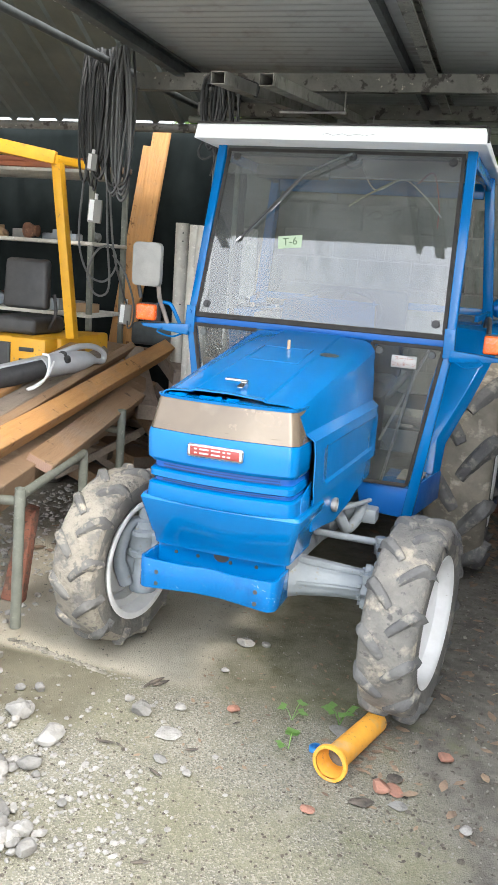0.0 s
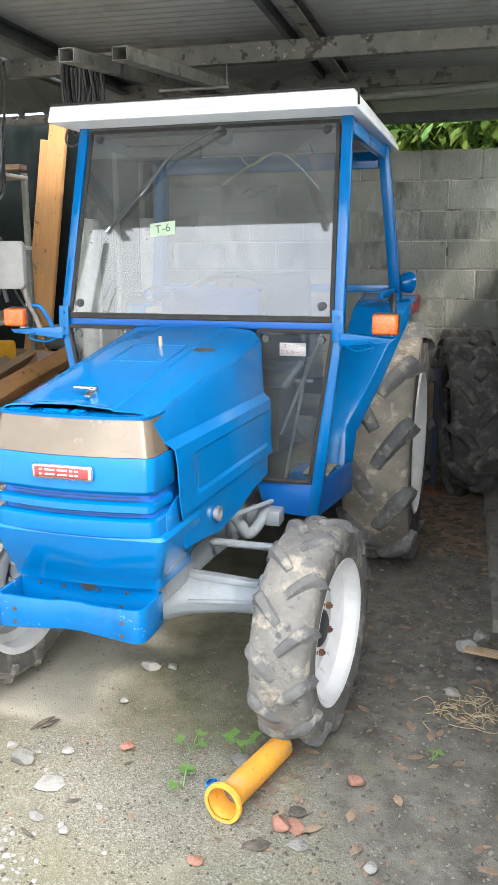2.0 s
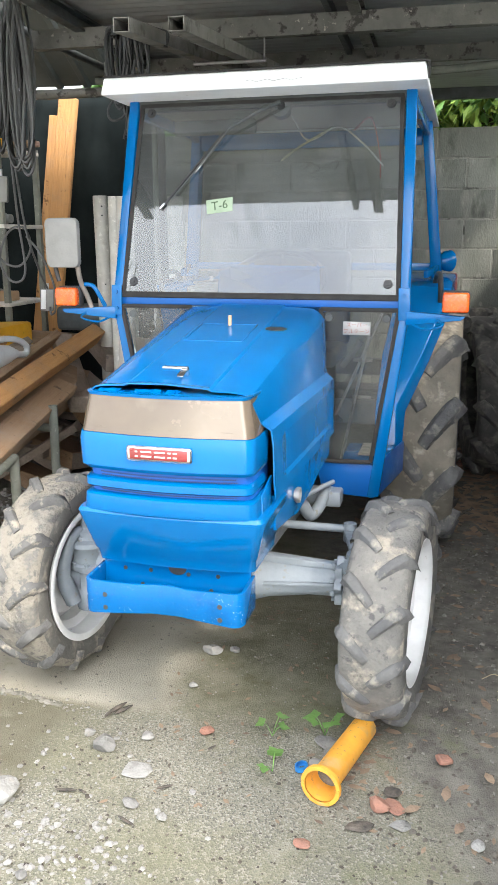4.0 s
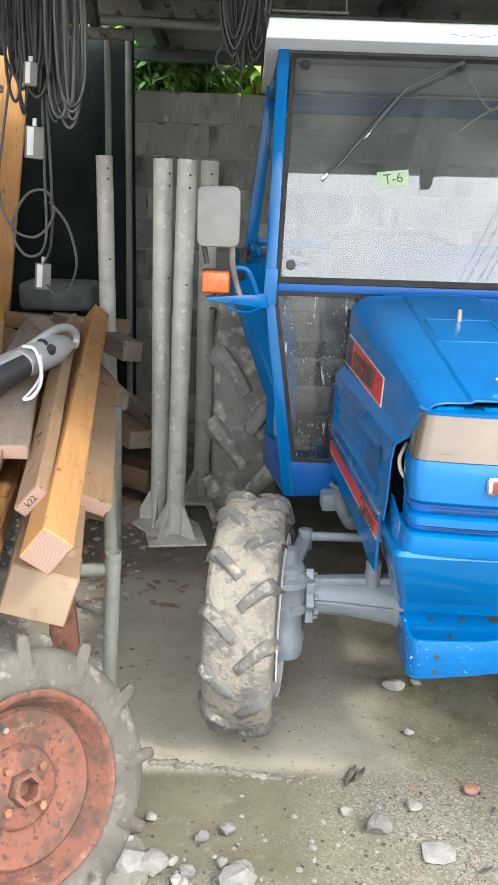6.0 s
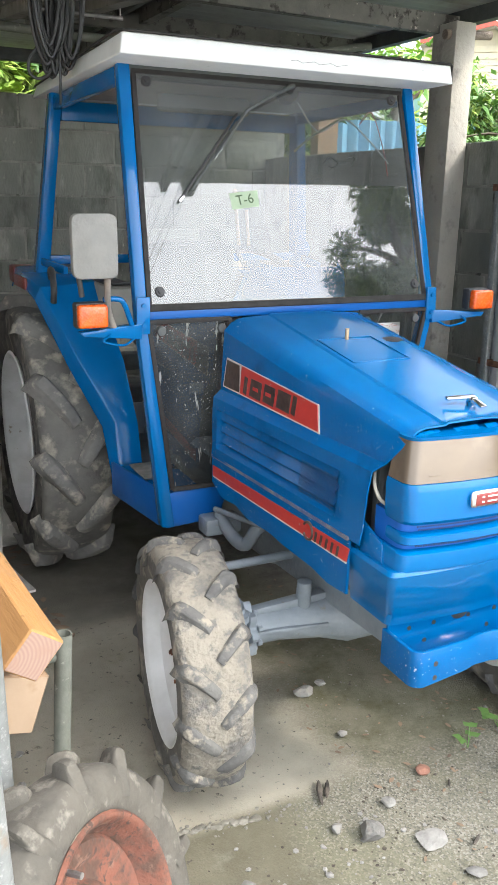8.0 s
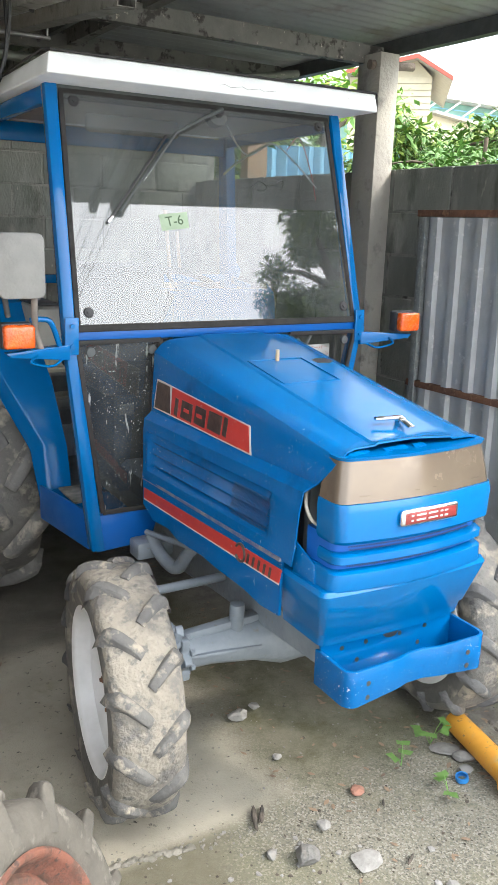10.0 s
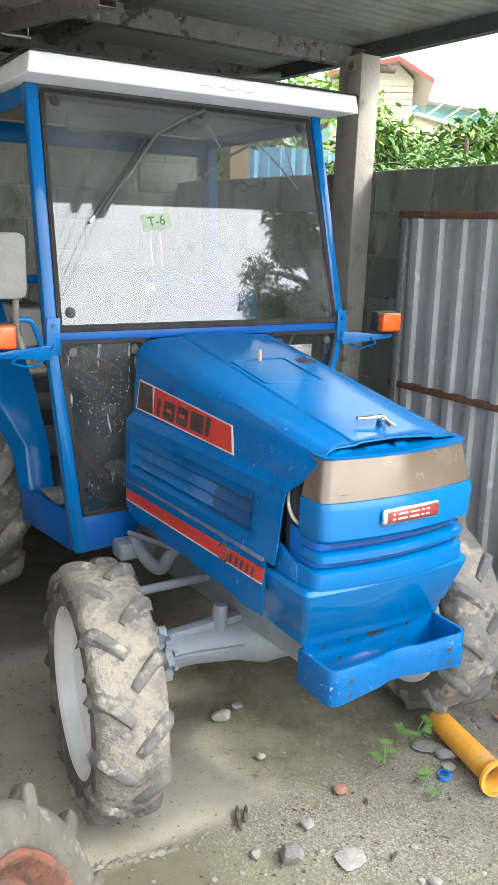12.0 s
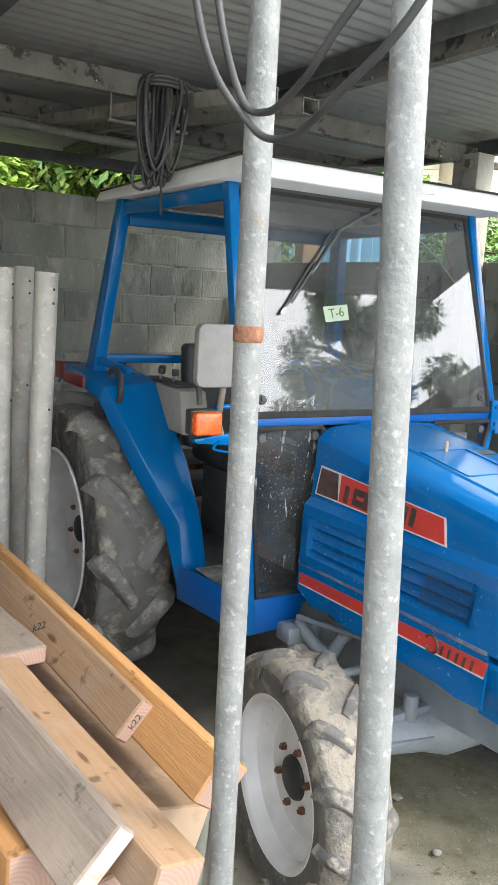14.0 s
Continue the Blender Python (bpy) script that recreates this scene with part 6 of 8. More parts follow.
# rotary tiller behind
part("linkage_frame", bar((-0.40, 2.75, 0.95), (-0.62, 3.0, 0.90), 0.05, 0.16, 0.01), RED_RUST, T, "rusty red rear linkage")
part("tiller_shaft", rod((-0.3, 2.5, 0.6), (-0.55, 2.95, 0.85), 0.05), DARK_STEEL, T, "", 60)
part("tiller_frame", bar((-0.45, 2.95, 0.75), (0.45, 2.95, 0.75), 0.09, 0.09, 0.01), DARK_STEEL, T, "dark rear implement frame")
part("tiller_hood", hull([(-0.6, 2.85, 0.30), (0.6, 2.85, 0.30), (0.6, 3.25, 0.30), (-0.6, 3.25, 0.30), (-0.6, 2.90, 0.62), (0.6, 2.90, 0.62), (0.6, 3.15, 0.62), (-0.6, 3.15, 0.62)], 0.02), DARK_STEEL, T, "dark rear implement cover")
part("tiller_leg", bar((-0.6, 3.0, 0.0), (-0.6, 3.0, 0.9), 0.04, 0.05, 0.005, up=(0, 1, 0)), DARK_STEEL, T, "")
part("tiller_leg", bar((0.6, 3.0, 0.0), (0.6, 3.0, 0.75), 0.04, 0.05, 0.005, up=(0, 1, 0)), DARK_STEEL, T, "")

# ---- left bay ----
def steel_post(x, y, h, turn=0, lean=(0, 0), label="weathered zinc post on a welded base plate", plate=True):
    """A hollow zinc post on a gusseted base plate, with bolt holes near its head."""
    t = thing("steel_post", label, "post", "zinc posts", m=Matrix.Translation((x, y, 0.006)) @ pose(0, 0, 0, lean[0], lean[1], turn))
    b = lathe([(0.02, 0.0), (0.02, 0.042), (h, 0.042), (h, 0.037), (h - 0.12, 0.036), (h - 0.12, 0)], 28)
    b.transform(pose(0, 0, 0, 0, -90, 0))
    part("tube", b, POST, t, "", 50)
    if plate:
        part("base_plate", cuboid((-0.13, -0.13, 0.0), (0.13, 0.13, 0.012), 0.002), POST, t, "square base plate")
        for a in range(4):
            g = hull([(0.04, -0.004, 0.012), (0.125, -0.004, 0.012), (0.045, -0.004, 0.16), (0.04, 0.004, 0.012), (0.125, 0.004, 0.012), (0.045, 0.004, 0.16)])
            g.transform(pose(0, 0, 0, 0, 0, 45 + 90 * a))
            part("gusset", g, POST, t, "", 0)
    for dz in (0.06, 0.11, 0.5):
        part("bolt_hole", rod((0.008, -0.0428, h - dz), (0.008, -0.040, h - dz), 0.005, seg=8), BLACK, t)
    return t


steel_post(-0.881, 2.076, 1.655, 10, (0.23, 1.47))
steel_post(-0.964, 2.252, 1.665, 35, (0.4, 0.29))
steel_post(-1.275, 2.85, 1.70, 20, (0, -0.4), "weathered zinc post with drilled holes near its head")
steel_post(-0.772, 2.61, 1.68, 5, (0.3, 0.5))

# scaffold poles at the front of the bay
for x, y, r, lx, ly, lab in ((-1.181, 0.14, 0.0212, -0.06, -0.56, "pale galvanised upright pole with a rusty weld ring"), (-1.239, -0.307, 0.0188, -1.67, -1.58, "pale galvanised upright pole with flaking yellow paint")):
    t = thing("scaffold_pole", lab, "pole", "uprights before the pile", m=Matrix.Translation((x, y, 0.03)) @ pose(0, 0, 0, lx, ly, 0))
    part("tube", rod((0, 0, 0), (0, 0, 2.47), r, seg=28), GALV, t, "", 60)
    if y > 0:
        part("weld_ring", lathe([(-0.012, r), (-0.009, r + 0.0016), (0.009, r + 0.0016), (0.012, r)], 28), RUST, t, "rusty weld ring", 60).matrix_basis = Matrix.Translation((0, 0, 1.535)) @ pose(0, 0, 0, 0, -90, 0)
        part("rust_foot", lathe([(-0.02, r), (-0.018, r + 0.001), (0.03, r + 0.001), (0.032, r)], 28), RUST, t, "rusty foot", 60).matrix_basis = Matrix.Translation((0, 0, 0.36)) @ pose(0, 0, 0, 0, -90, 0)
    else:
        yp = surf("flaking_yellow_paint", (0.66, 0.53, 0.22), (0.56, 0.50, 0.33), 0.7, scale=60, bump=0.2)
        for z0, z1, a0, a1 in ((0.28, 0.80, -150, -108), (0.845, 0.895, -135, -85), (0.91, 0.93, -140, -105)):
            b = mesh()
            n = 10
            rw = []
            for i in range(n + 1):
                z = z0 + (z1 - z0) * i / n
                d = 6 * math.sin(i * 1.7 + z0 * 40)
                rw.append([b.verts.new(((r + 0.0009) * math.cos(radians(a)), (r + 0.0009) * math.sin(radians(a)), z)) for a in (a0 + d, (a0 + a1) / 2, a1 - d * 0.7)])
            for p_, q_ in zip(rw, rw[1:]):
                for j in range(2):
                    b.faces.new((p_[j], p_[j + 1], q_[j + 1], q_[j]))
            part("paint_flake", b, yp, t, "flaking yellow paint", 60)

# dark cable loops slung between the poles
b = sweep(curve([(-1.40, 0.06, 2.46), (-1.40, 0.03, 2.15), (-1.372, 0.0, 1.905), (-1.318, -0.03, 1.812), (-1.300, -0.075, 1.797), (-1.320, -0.15, 1.802), (-1.332, -0.206, 1.818), (-1.324, -0.297, 1.876), (-1.290, -0.37, 2.02), (-1.262, -0.39, 2.30)], 10), 0.0045, 8)
sweep(curve([(-1.375, 0.05, 2.46), (-1.372, 0.02, 2.15), (-1.355, 0.0, 1.95), (-1.330, -0.02, 1.845), (-1.316, -0.055, 1.825), (-1.330, -0.13, 1.835), (-1.335, -0.19, 1.87), (-1.315, -0.27, 1.98), (-1.285, -0.36, 2.30)], 10), 0.0045, 8, b)
solid("cable_loop", b, CABLE, "dark grey cable slung in loops from the roof", "cable", smooth=60)

# pipe rack that carries the timber
rack = thing("pipe_rack", "low rack of grey-green steel pipe under the timber", "rack")
for p, q in (((-0.985, 0.595, 0.0), (-0.957, 0.575, 0.585)), ((-1.065, 1.262, 0.0), (-1.061, 1.252, 0.585)), ((-1.10, 1.70, 0.0), (-1.092, 1.70, 0.71)), ((-1.62, 0.62, 0.0), (-1.60, 0.62, 0.55)), ((-1.66, 1.30, 0.0), (-1.66, 1.30, 0.56)), ((-1.70, 1.75, 0.0), (-1.70, 1.75, 0.66))):
    b = lathe([(0, 0), (0, 0.021), ((Vector(q) - Vector(p)).length, 0.021), ((Vector(q) - Vector(p)).length, 0.017), ((Vector(q) - Vector(p)).length - 0.06, 0.017), ((Vector(q) - Vector(p)).length - 0.06, 0)], 20)
    b.transform(Matrix.Translation(p) @ (Vector(q) - Vector(p)).to_track_quat("X", "Z").to_matrix().to_4x4())
    part("leg", b, GREEN_STEEL, rack, "", 50)
for p, q in (((-0.965, 0.58, 0.55), (-1.062, 1.255, 0.575)), ((-0.965, 0.585, 0.53), (-1.62, 0.62, 0.47)), ((-1.062, 1.26, 0.53), (-1.66, 1.30, 0.52)), ((-1.095, 1.70, 0.60), (-1.70, 1.75, 0.62)), ((-1.62, 0.62, 0.5), (-1.66, 1.3, 0.52))):
    part("rail", rod(p, q, 0.019), GREEN_STEEL, rack, "", 60)


def timber(p, q, w, h, material, label, roll=0.0, mark=False, end=None):
    """A sawn balk with slightly worn arrises and a paler cut end, near end at p."""
    p, q = Vector(p), Vector(q)
    L = (q - p).length
    d = (q - p).normalized()
    b = cuboid((-w / 2, 0, -h / 2), (w / 2, L, h / 2), 0.0)
    bmesh.ops.subdivide_edges(b, edges=[e for e in b.edges if abs((e.verts[0].co - e.verts[1].co).y) > L * 0.9], cuts=7)
    for v in b.verts:
        k = noise.noise(v.co * 2.1 + p * 7)
        v.co.x += 0.004 * k
        v.co.z += 0.005 * noise.noise(v.co * 1.7 + p * 3)
    bevel(b, 0.004, 1, 60)
    for f in b.faces:
        f.material_index = 1 if abs(f.normal.y) > 0.8 else 0
    side = d.cross(Vector((0, 0, 1))).normalized()
    m = Matrix((side, d, side.cross(d))).transposed().to_4x4()
    m.translation = p
    ob = solid("timber", b, [material, end or PALE_FRESH], label, "timber", "timber pile", m=m @ pose(0, 0, 0, 0, roll, 0), smooth=30)
    if mark:
        tx = text_mesh("k22", 0.024, 0.0004)
        tx.transform(Matrix.Translation((0.0, -0.0006, 0.0)) @ pose(0, 0, 0, 90, 0, 0))
        part("mark", tx, INK, ob, "pencilled number", 0)
        t2 = text_mesh("k22", 0.028, 0.0004)
        t2.transform(Matrix.Translation((0.0, 0.42, h / 2 + 0.001)) @ pose(0, 0, 0, 0, 0, -45))
        part("mark", t2, INK, ob, "pencilled number", 0)
    return ob


CARTON = surf("pale_brown_card", (0.42, 0.31, 0.215), (0.35, 0.25, 0.17), 0.85, scale=3, spots=[((0.33, 0.22, 0.14), 9, 0.6, 0.72)], bump=0.12, bscale=25)
CARTON_SIDE = surf("brown_card", (0.30, 0.20, 0.125), (0.235, 0.155, 0.095), 0.8, scale=4, spots=[((0.40, 0.29, 0.2), 8, 0.56, 0.7)], bump=0.4, bscale=18)
WHITE_END = end_grain("whitish_cut_end", (0.52, 0.47, 0.41), (0.45, 0.40, 0.34))
O_, B_, G_, P_ = WOOD_ORANGE, WOOD_BROWN, WOOD_GREY, WOOD_PALE
timber((-1.078, 0.322, 0.694), (-1.330, 2.78, 0.92), 0.087, 0.099, O_, "long orange-brown sawn timber on top of the pile", 38)
timber((-1.161, 0.54, 0.738), (-1.385, 2.35, 0.945), 0.094, 0.040, B_, "flat brown plank with a pencilled mark, tilted on edge", -49, True)
timber((-1.128, 0.43, 0.527), (-1.40, 2.6, 0.68), 0.172, 0.145, CARTON_SIDE, "long carton of pale brown card under the timber", 18, end=CARTON)
timber((-1.065, 0.88, 0.60), (-1.19, 2.05, 0.74), 0.12, 0.05, B_, "flat brown plank at the side of the pile", 25)
timber((-1.292, 0.10, 0.712), (-1.51, 2.4, 0.83), 0.09, 0.085, B_, "brown balk with a pink cut end", 14)
timber((-1.386, 0.168, 0.741), (-1.65, 2.5, 0.87), 0.13, 0.045, G_, "grey-brown plank with a whitish cut end, tilted on edge", -45, end=WHITE_END)
timber((-1.44, 0.30, 0.66), (-1.75, 2.6, 0.74), 0.12, 0.09, O_, "orange-brown sawn timber in the pile", 2)
timber((-1.275, 0.34, 0.595), (-1.56, 2.5, 0.66), 0.10, 0.07, O_, "orange-brown sawn timber in the pile", 0)
timber((-1.56, 0.34, 0.735), (-1.85, 2.5, 0.80), 0.10, 0.07, O_, "orange-brown sawn timber in the pile", 6)
timber((-1.34, 0.28, 0.575), (-1.66, 2.4, 0.60), 0.13, 0.08, B_, "brown balk low in the pile", 0)
timber((-1.50, 0.22, 0.555), (-1.80, 2.2, 0.58), 0.13, 0.08, O_, "orange-brown balk low in the pile", 0, end=WOOD_PALE)
timber((-1.66, 0.30, 0.60), (-1.95, 2.4, 0.66), 0.12, 0.10, P_, "pale fresh balk low in the pile", 0)
timber((-1.30, 0.85, 0.775), (-1.55, 2.35, 0.885), 0.12, 0.045, G_, "weathered board lying on the pile", 3)
timber((-1.42, 0.95, 0.80), (-1.75, 2.4, 0.92), 0.10, 0.05, O_, "orange-brown board lying on the pile", 0)
# loose grey balks further back
for p, q, w, h in (((-1.15, 2.15, 0.62), (-1.75, 3.2, 0.82), 0.12, 0.09), ((-1.12, 2.55, 0.78), (-1.65, 3.45, 0.80), 0.10, 0.10), ((-1.0, 3.3, 0.02), (-1.35, 2.6, 0.70), 0.10, 0.07), ((-0.85, 3.5, 0.05), (-1.45, 2.9, 0.62), 0.11, 0.06), ((-1.05, 2.3, 0.40), (-1.8, 3.3, 0.52), 0.14, 0.09), ((-1.0, 2.6, 0.10), (-1.9, 3.3, 0.14), 0.16, 0.12), ((-1.1, 2.2, 0.06), (-1.9, 2.7, 0.08), 0.16, 0.1), ((-1.45, 2.4, 0.70), (-2.0, 3.3, 0.72), 0.2, 0.1), ((-1.2, 3.3, 0.30), (-2.1, 3.45, 0.34), 0.2, 0.12), ((-1.3, 2.5, 0.22), (-2.1, 3.0, 0.26), 0.2, 0.1), ((-1.25, 3.5, 0.76), (-2.3, 3.55, 0.80), 0.16, 0.09)):
    timber(p, q, w, h, G_ if w < 0.13 else B_, "old greyed balk in the heap behind the posts", 5, end=WOOD_GREY)
bm = mesh()
rk = random.Random(12)
for i in range(26):
    x, y = rk.uniform(-2.1, -1.12), rk.uniform(2.0, 3.5)
    a = rk.uniform(-0.5, 0.5)
    bar((x, y, 0.05 + rk.uniform(0, 0.5)), (x - 0.5 * math.cos(a), y + 0.5 * math.sin(a), 0.05 + rk.uniform(0, 0.45)), rk.uniform(0.05, 0.12), rk.uniform(0.02, 0.06), 0.003, bm=bm)
solid("scrap_wood", bm, WOOD_GREY, "heap of scrap wood offcuts under the pile", "scrap wood", kind="stuff")

# red steel foot, long reddish plate
b = hull([(-1.155, 0.98, 0.34), (-1.225, 1.0, 0.34), (-1.195, 0.80, 0.0), (-1.08, 0.78, 0.0), (-1.165, 1.06, 0.35), (-1.235, 1.08, 0.35), (-1.20, 0.86, 0.0), (-1.09, 0.84, 0.0)], 0.004)
solid("red_bracket", b, RED_RUST, "flaking red steel bracket leaning under the rack", "bracket")

# old cleated wheel
old = thing("old_wheel", "old cleated tyre on a rusty red steel rim", "wheel", m=Matrix.Translation((-1.075, -0.012, 0.316)) @ pose(0, 0, 0, 0, -21, -44))
tyre(old, 0.312, 0.13, 0.188, 12, 0.028, 0.022, 5, OLD_RUBBER, OLD_RUBBER, OLD_RUBBER, "dusty old cleated tyre")
b = lathe([(0.056, 0.198), (0.062, 0.193), (0.060, 0.186), (0.050, 0.180), (0.024, 0.170), (0.006, 0.160), (0.014, 0.152), (0.010, 0.128), (-0.006, 0.110), (-0.008, 0.086), (0.006, 0.080), (0.012, 0.072), (0.014, 0.03), (0.0, 0.028), (0.0, 0.0)], 56)
rim = part("rim", b, RED_RUST, old, "rusty red steel rim", 45)
part("hub", lathe([(0.012, 0.038), (0.036, 0.034), (0.036, 0.024), (0.0, 0.023)], 6), RED_RUST, rim, "hexagonal hub bore", 20)
for i in range(4):
    a = 2 * math.pi * i / 4 + 0.5
    part("nut", rod((0.012, 0.055 * math.cos(a), 0.055 * math.sin(a)), (0.026, 0.055 * math.cos(a), 0.055 * math.sin(a)), 0.009, seg=6), RUST, rim)
part("valve", rod((0.02, -0.02, 0.145), (0.055, -0.025, 0.138), 0.006, seg=8), STEEL, rim, "rubber and steel valve")
part("cleat_band", lathe([(-0.063, 0.22), (-0.067, 0.21)], 40), OLD_RUBBER, rim)

# hand blower on the pile
vac = thing("leaf_blower", "black and silver hand blower with a white cord", "blower")
n0, n1, n2, n3 = Vector((-1.505, 1.13, 0.875)), Vector((-1.465, 1.22, 0.89)), Vector((-1.375, 1.43, 0.925)), Vector((-1.31, 1.60, 0.945))
part("nozzle", sweep([n0, n0.lerp(n1, 0.25), n1, n2], [0.040, 0.050, 0.052, 0.050], 20), BLACK, vac, "black blower body", 40)
part("motor_shell", sweep([n2 - Vector((0.012, 0.04, 0)), n2 + Vector((0, 0.02, 0.005)), n3, n3 + Vector((0.02, 0.08, 0.005)), n3 + Vector((0.035, 0.13, 0.0))], [0.051, 0.058, 0.056, 0.040, 0.018], 20), SILVER, vac, "silver motor shell", 60)
part("side_strip", bar(n0.lerp(n1, 0.6) + Vector((-0.012, -0.01, 0.046)), n2 + Vector((-0.012, -0.01, 0.047)), 0.055, 0.014, 0.005), SILVER, vac, "silver top strip", 40)
part("handle", sweep(curve([n2 + Vector((0.0, 0.05, 0.05)), n3 + Vector((0.0, 0.02, 0.072)), n3 + Vector((0.03, 0.13, 0.066)), n3 + Vector((0.048, 0.20, 0.03)), n3 + Vector((0.044, 0.20, -0.01)), n3 + Vector((0.03, 0.13, -0.005))], 6), 0.015, 10), SILVER, vac, "silver loop handle", 60)
for c_, r_, h_ in ((Vector((-1.338, 1.52, 0.965)), 0.024, 0.026), (Vector((-1.300, 1.50, 0.955)), 0.018, 0.022)):
    part("knob", rod(c_, c_ + Vector((0.006, -0.014, h_)), r_, r_ * 0.9, 18, w=0.004), BLACK, vac, "black knob", 40)
part("cord", sweep(curve([(-1.375, 1.40, 0.99), (-1.33, 1.38, 0.985), (-1.30, 1.33, 0.93), (-1.29, 1.27, 0.885), (-1.305, 1.21, 0.855), (-1.33, 1.20, 0.85), (-1.32, 1.25, 0.862), (-1.30, 1.32, 0.90), (-1.315, 1.40, 0.96)]), 0.006, 8), WHITE_PLASTIC, vac, "white tied cord", 60)

# fork-lift truck
fk = thing("forklift_truck", "small yellow fork-lift truck with a black seat", "forklift")
body = part("body", hull([(-2.55, 2.42, 0.12), (-1.87, 2.42, 0.12), (-1.87, 3.05, 0.12), (-2.55, 3.05, 0.12), (-2.55, 2.42, 0.93), (-1.87, 2.42, 0.96), (-1.87, 3.05, 0.96), (-2.55, 3.05, 0.93)], 0.025), YELLOW, fk, "yellow body")
part("side_bin", cuboid((-2.15, 2.28, 0.45), (-1.90, 2.44, 0.955), 0.02), YELLOW, fk, "yellow side box with cut grips")
for zz in (0.87, 0.80, 0.73):
    part("slot", cuboid((-2.08, 2.272, zz), (-1.98, 2.284, zz + 0.025), 0.004), BLACK, body, "dark slot")
for x in (-2.10, -2.07, -2.04, -1.99, -1.965, -1.945, -1.92):
    part("lettering", cuboid((x, 2.272, 0.64), (x + 0.018, 2.2795, 0.672)), BLACK, body, "black lettering bar")
part("grille", cuboid((-2.52, 2.405, 0.55), (-2.2, 2.425, 0.9), 0.006), BLACK, body, "black grille")
for x in (-2.48, -2.40, -2.32, -2.24):
    part("grille_bar", cuboid((x, 2.395, 0.56), (x + 0.015, 2.408, 0.89)), DARK_STEEL, body)
part("corner_post", hull([(-1.885, 2.49, 0.95), (-1.825, 2.49, 0.95), (-1.825, 2.55, 0.95), (-1.885, 2.55, 0.95), (-1.985, 2.44, 1.99), (-1.925, 2.44, 1.99), (-1.925, 2.50, 1.99), (-1.985, 2.50, 1.99)], 0.006), YELLOW, fk, "yellow guard post")
part("guard_rail", bar((-1.945, 2.43, 2.015), (-2.75, 2.20, 2.14), 0.06, 0.075, 0.006), YELLOW, fk, "yellow guard rail")
part("guard_rail", bar((-1.96, 2.43, 2.01), (-1.98, 3.0, 2.03), 0.05, 0.05, 0.006), YELLOW, fk, "yellow guard rail")
part("guard_roof", hull([(-2.75, 2.2, 2.11), (-1.98, 2.45, 2.0), (-2.0, 3.0, 2.03), (-2.75, 3.0, 2.1), (-2.75, 2.2, 2.13), (-1.98, 2.45, 2.02), (-2.0, 3.0, 2.05), (-2.75, 3.0, 2.12)]), YELLOW, fk, "yellow guard roof", 0)
seat_f = part("seat", cuboid((-2.42, 2.45, 0.95), (-2.08, 2.82, 1.06), 0.03, 3), VINYL, fk, "black seat cushion")
part("backrest", hull([(-2.44, 2.62, 1.10), (-2.10, 2.60, 1.10), (-2.10, 2.68, 1.10), (-2.44, 2.70, 1.10), (-2.44, 2.66, 1.42), (-2.12, 2.64, 1.42), (-2.12, 2.72, 1.42), (-2.44, 2.74, 1.42)], 0.03, 3), VINYL, seat_f, "black backrest")
part("seat_frame", sweep(curve([(-2.07, 2.60, 0.98), (-2.06, 2.66, 1.08), (-2.09, 2.69, 1.2)]), 0.012, 8), BLACK, seat_f, "", 60)
for x, y in ((-2.45, 2.55), (-1.99, 2.55), (-2.45, 2.95), (-1.99, 2.95)):
    b = lathe([(-0.06, 0.08), (-0.06, 0.155), (-0.045, 0.17), (0.045, 0.17), (0.06, 0.155), (0.06, 0.08)], 32)
    part("wheel", b, RUBBER, fk, "black solid wheel", 50).matrix_basis = Matrix.Translation((x, y, 0.17))

# shelf of parts
shelf = thing("metal_shelf", "grey steel shelf loaded with old machine parts", "shelf")
for x in (-3.6, -2.07):
    for y in (3.12, 3.62):
        part("upright", bar((x, y, 0.0), (x, y, 2.05), 0.035, 0.035, 0.002, up=(0, 1, 0)), GREEN_STEEL, shelf, "", 0)
for z in (0.55, 1.05, 1.545, 2.02):
    part("deck", cuboid((-3.6, 3.10, z - 0.012), (-2.05, 3.64, z + 0.012), 0.003), POST, shelf, "grey shelf deck")
rs = random.Random(8)
PARTMATS = [surf("clay_part", (0.36, 0.3, 0.18), (0.3, 0.24, 0.14), 0.8, scale=15, bump=0.2), RUST, RED_RUST, DARK_STEEL, CARDBOARD, GREY_PAINT, WOOD_BROWN, MIRROR_BACK]
for z in (0.562, 1.062, 1.557):
    x = -3.5
    while x < -2.14:
        r = rs.uniform(0.035, 0.065)
        k = rs.random()
        mt = PARTMATS[int(rs.random() * 8)]
        y = rs.uniform(3.2, 3.45)
        if k < 0.45:
            b = lathe([(0, 0), (0, r), (r * 0.5, r * 1.05), (r * 1.2, r * 0.7), (r * 1.8, r * 0.75), (r * 2.0, r * 0.4), (r * 2.0, 0)], 20)
            b.transform(Matrix.Translation((x, y, z + r)) @ pose(0, 0, 0, 0, 0, rs.uniform(-60, 20)))
            solid("machine_part", b, mt, "old cylindrical machine part on the shelf", "machine part", "parts on the shelf")
        elif k < 0.75:
            b = cuboid((x - r, y - r, z), (x + r, y + r, z + r * rs.uniform(0.8, 1.7)), 0.008)
            solid("machine_part", b, mt, "old boxy machine part on the shelf", "machine part", "parts on the shelf")
        else:
            b = rock(rs, r * 1.3, r, r * 0.8, c=(x, y, z + r * 0.55))
            solid("machine_part", b, mt, "old casting lying on the shelf", "machine part", "parts on the shelf")
        x += r * 2 + rs.uniform(0.0, 0.03)
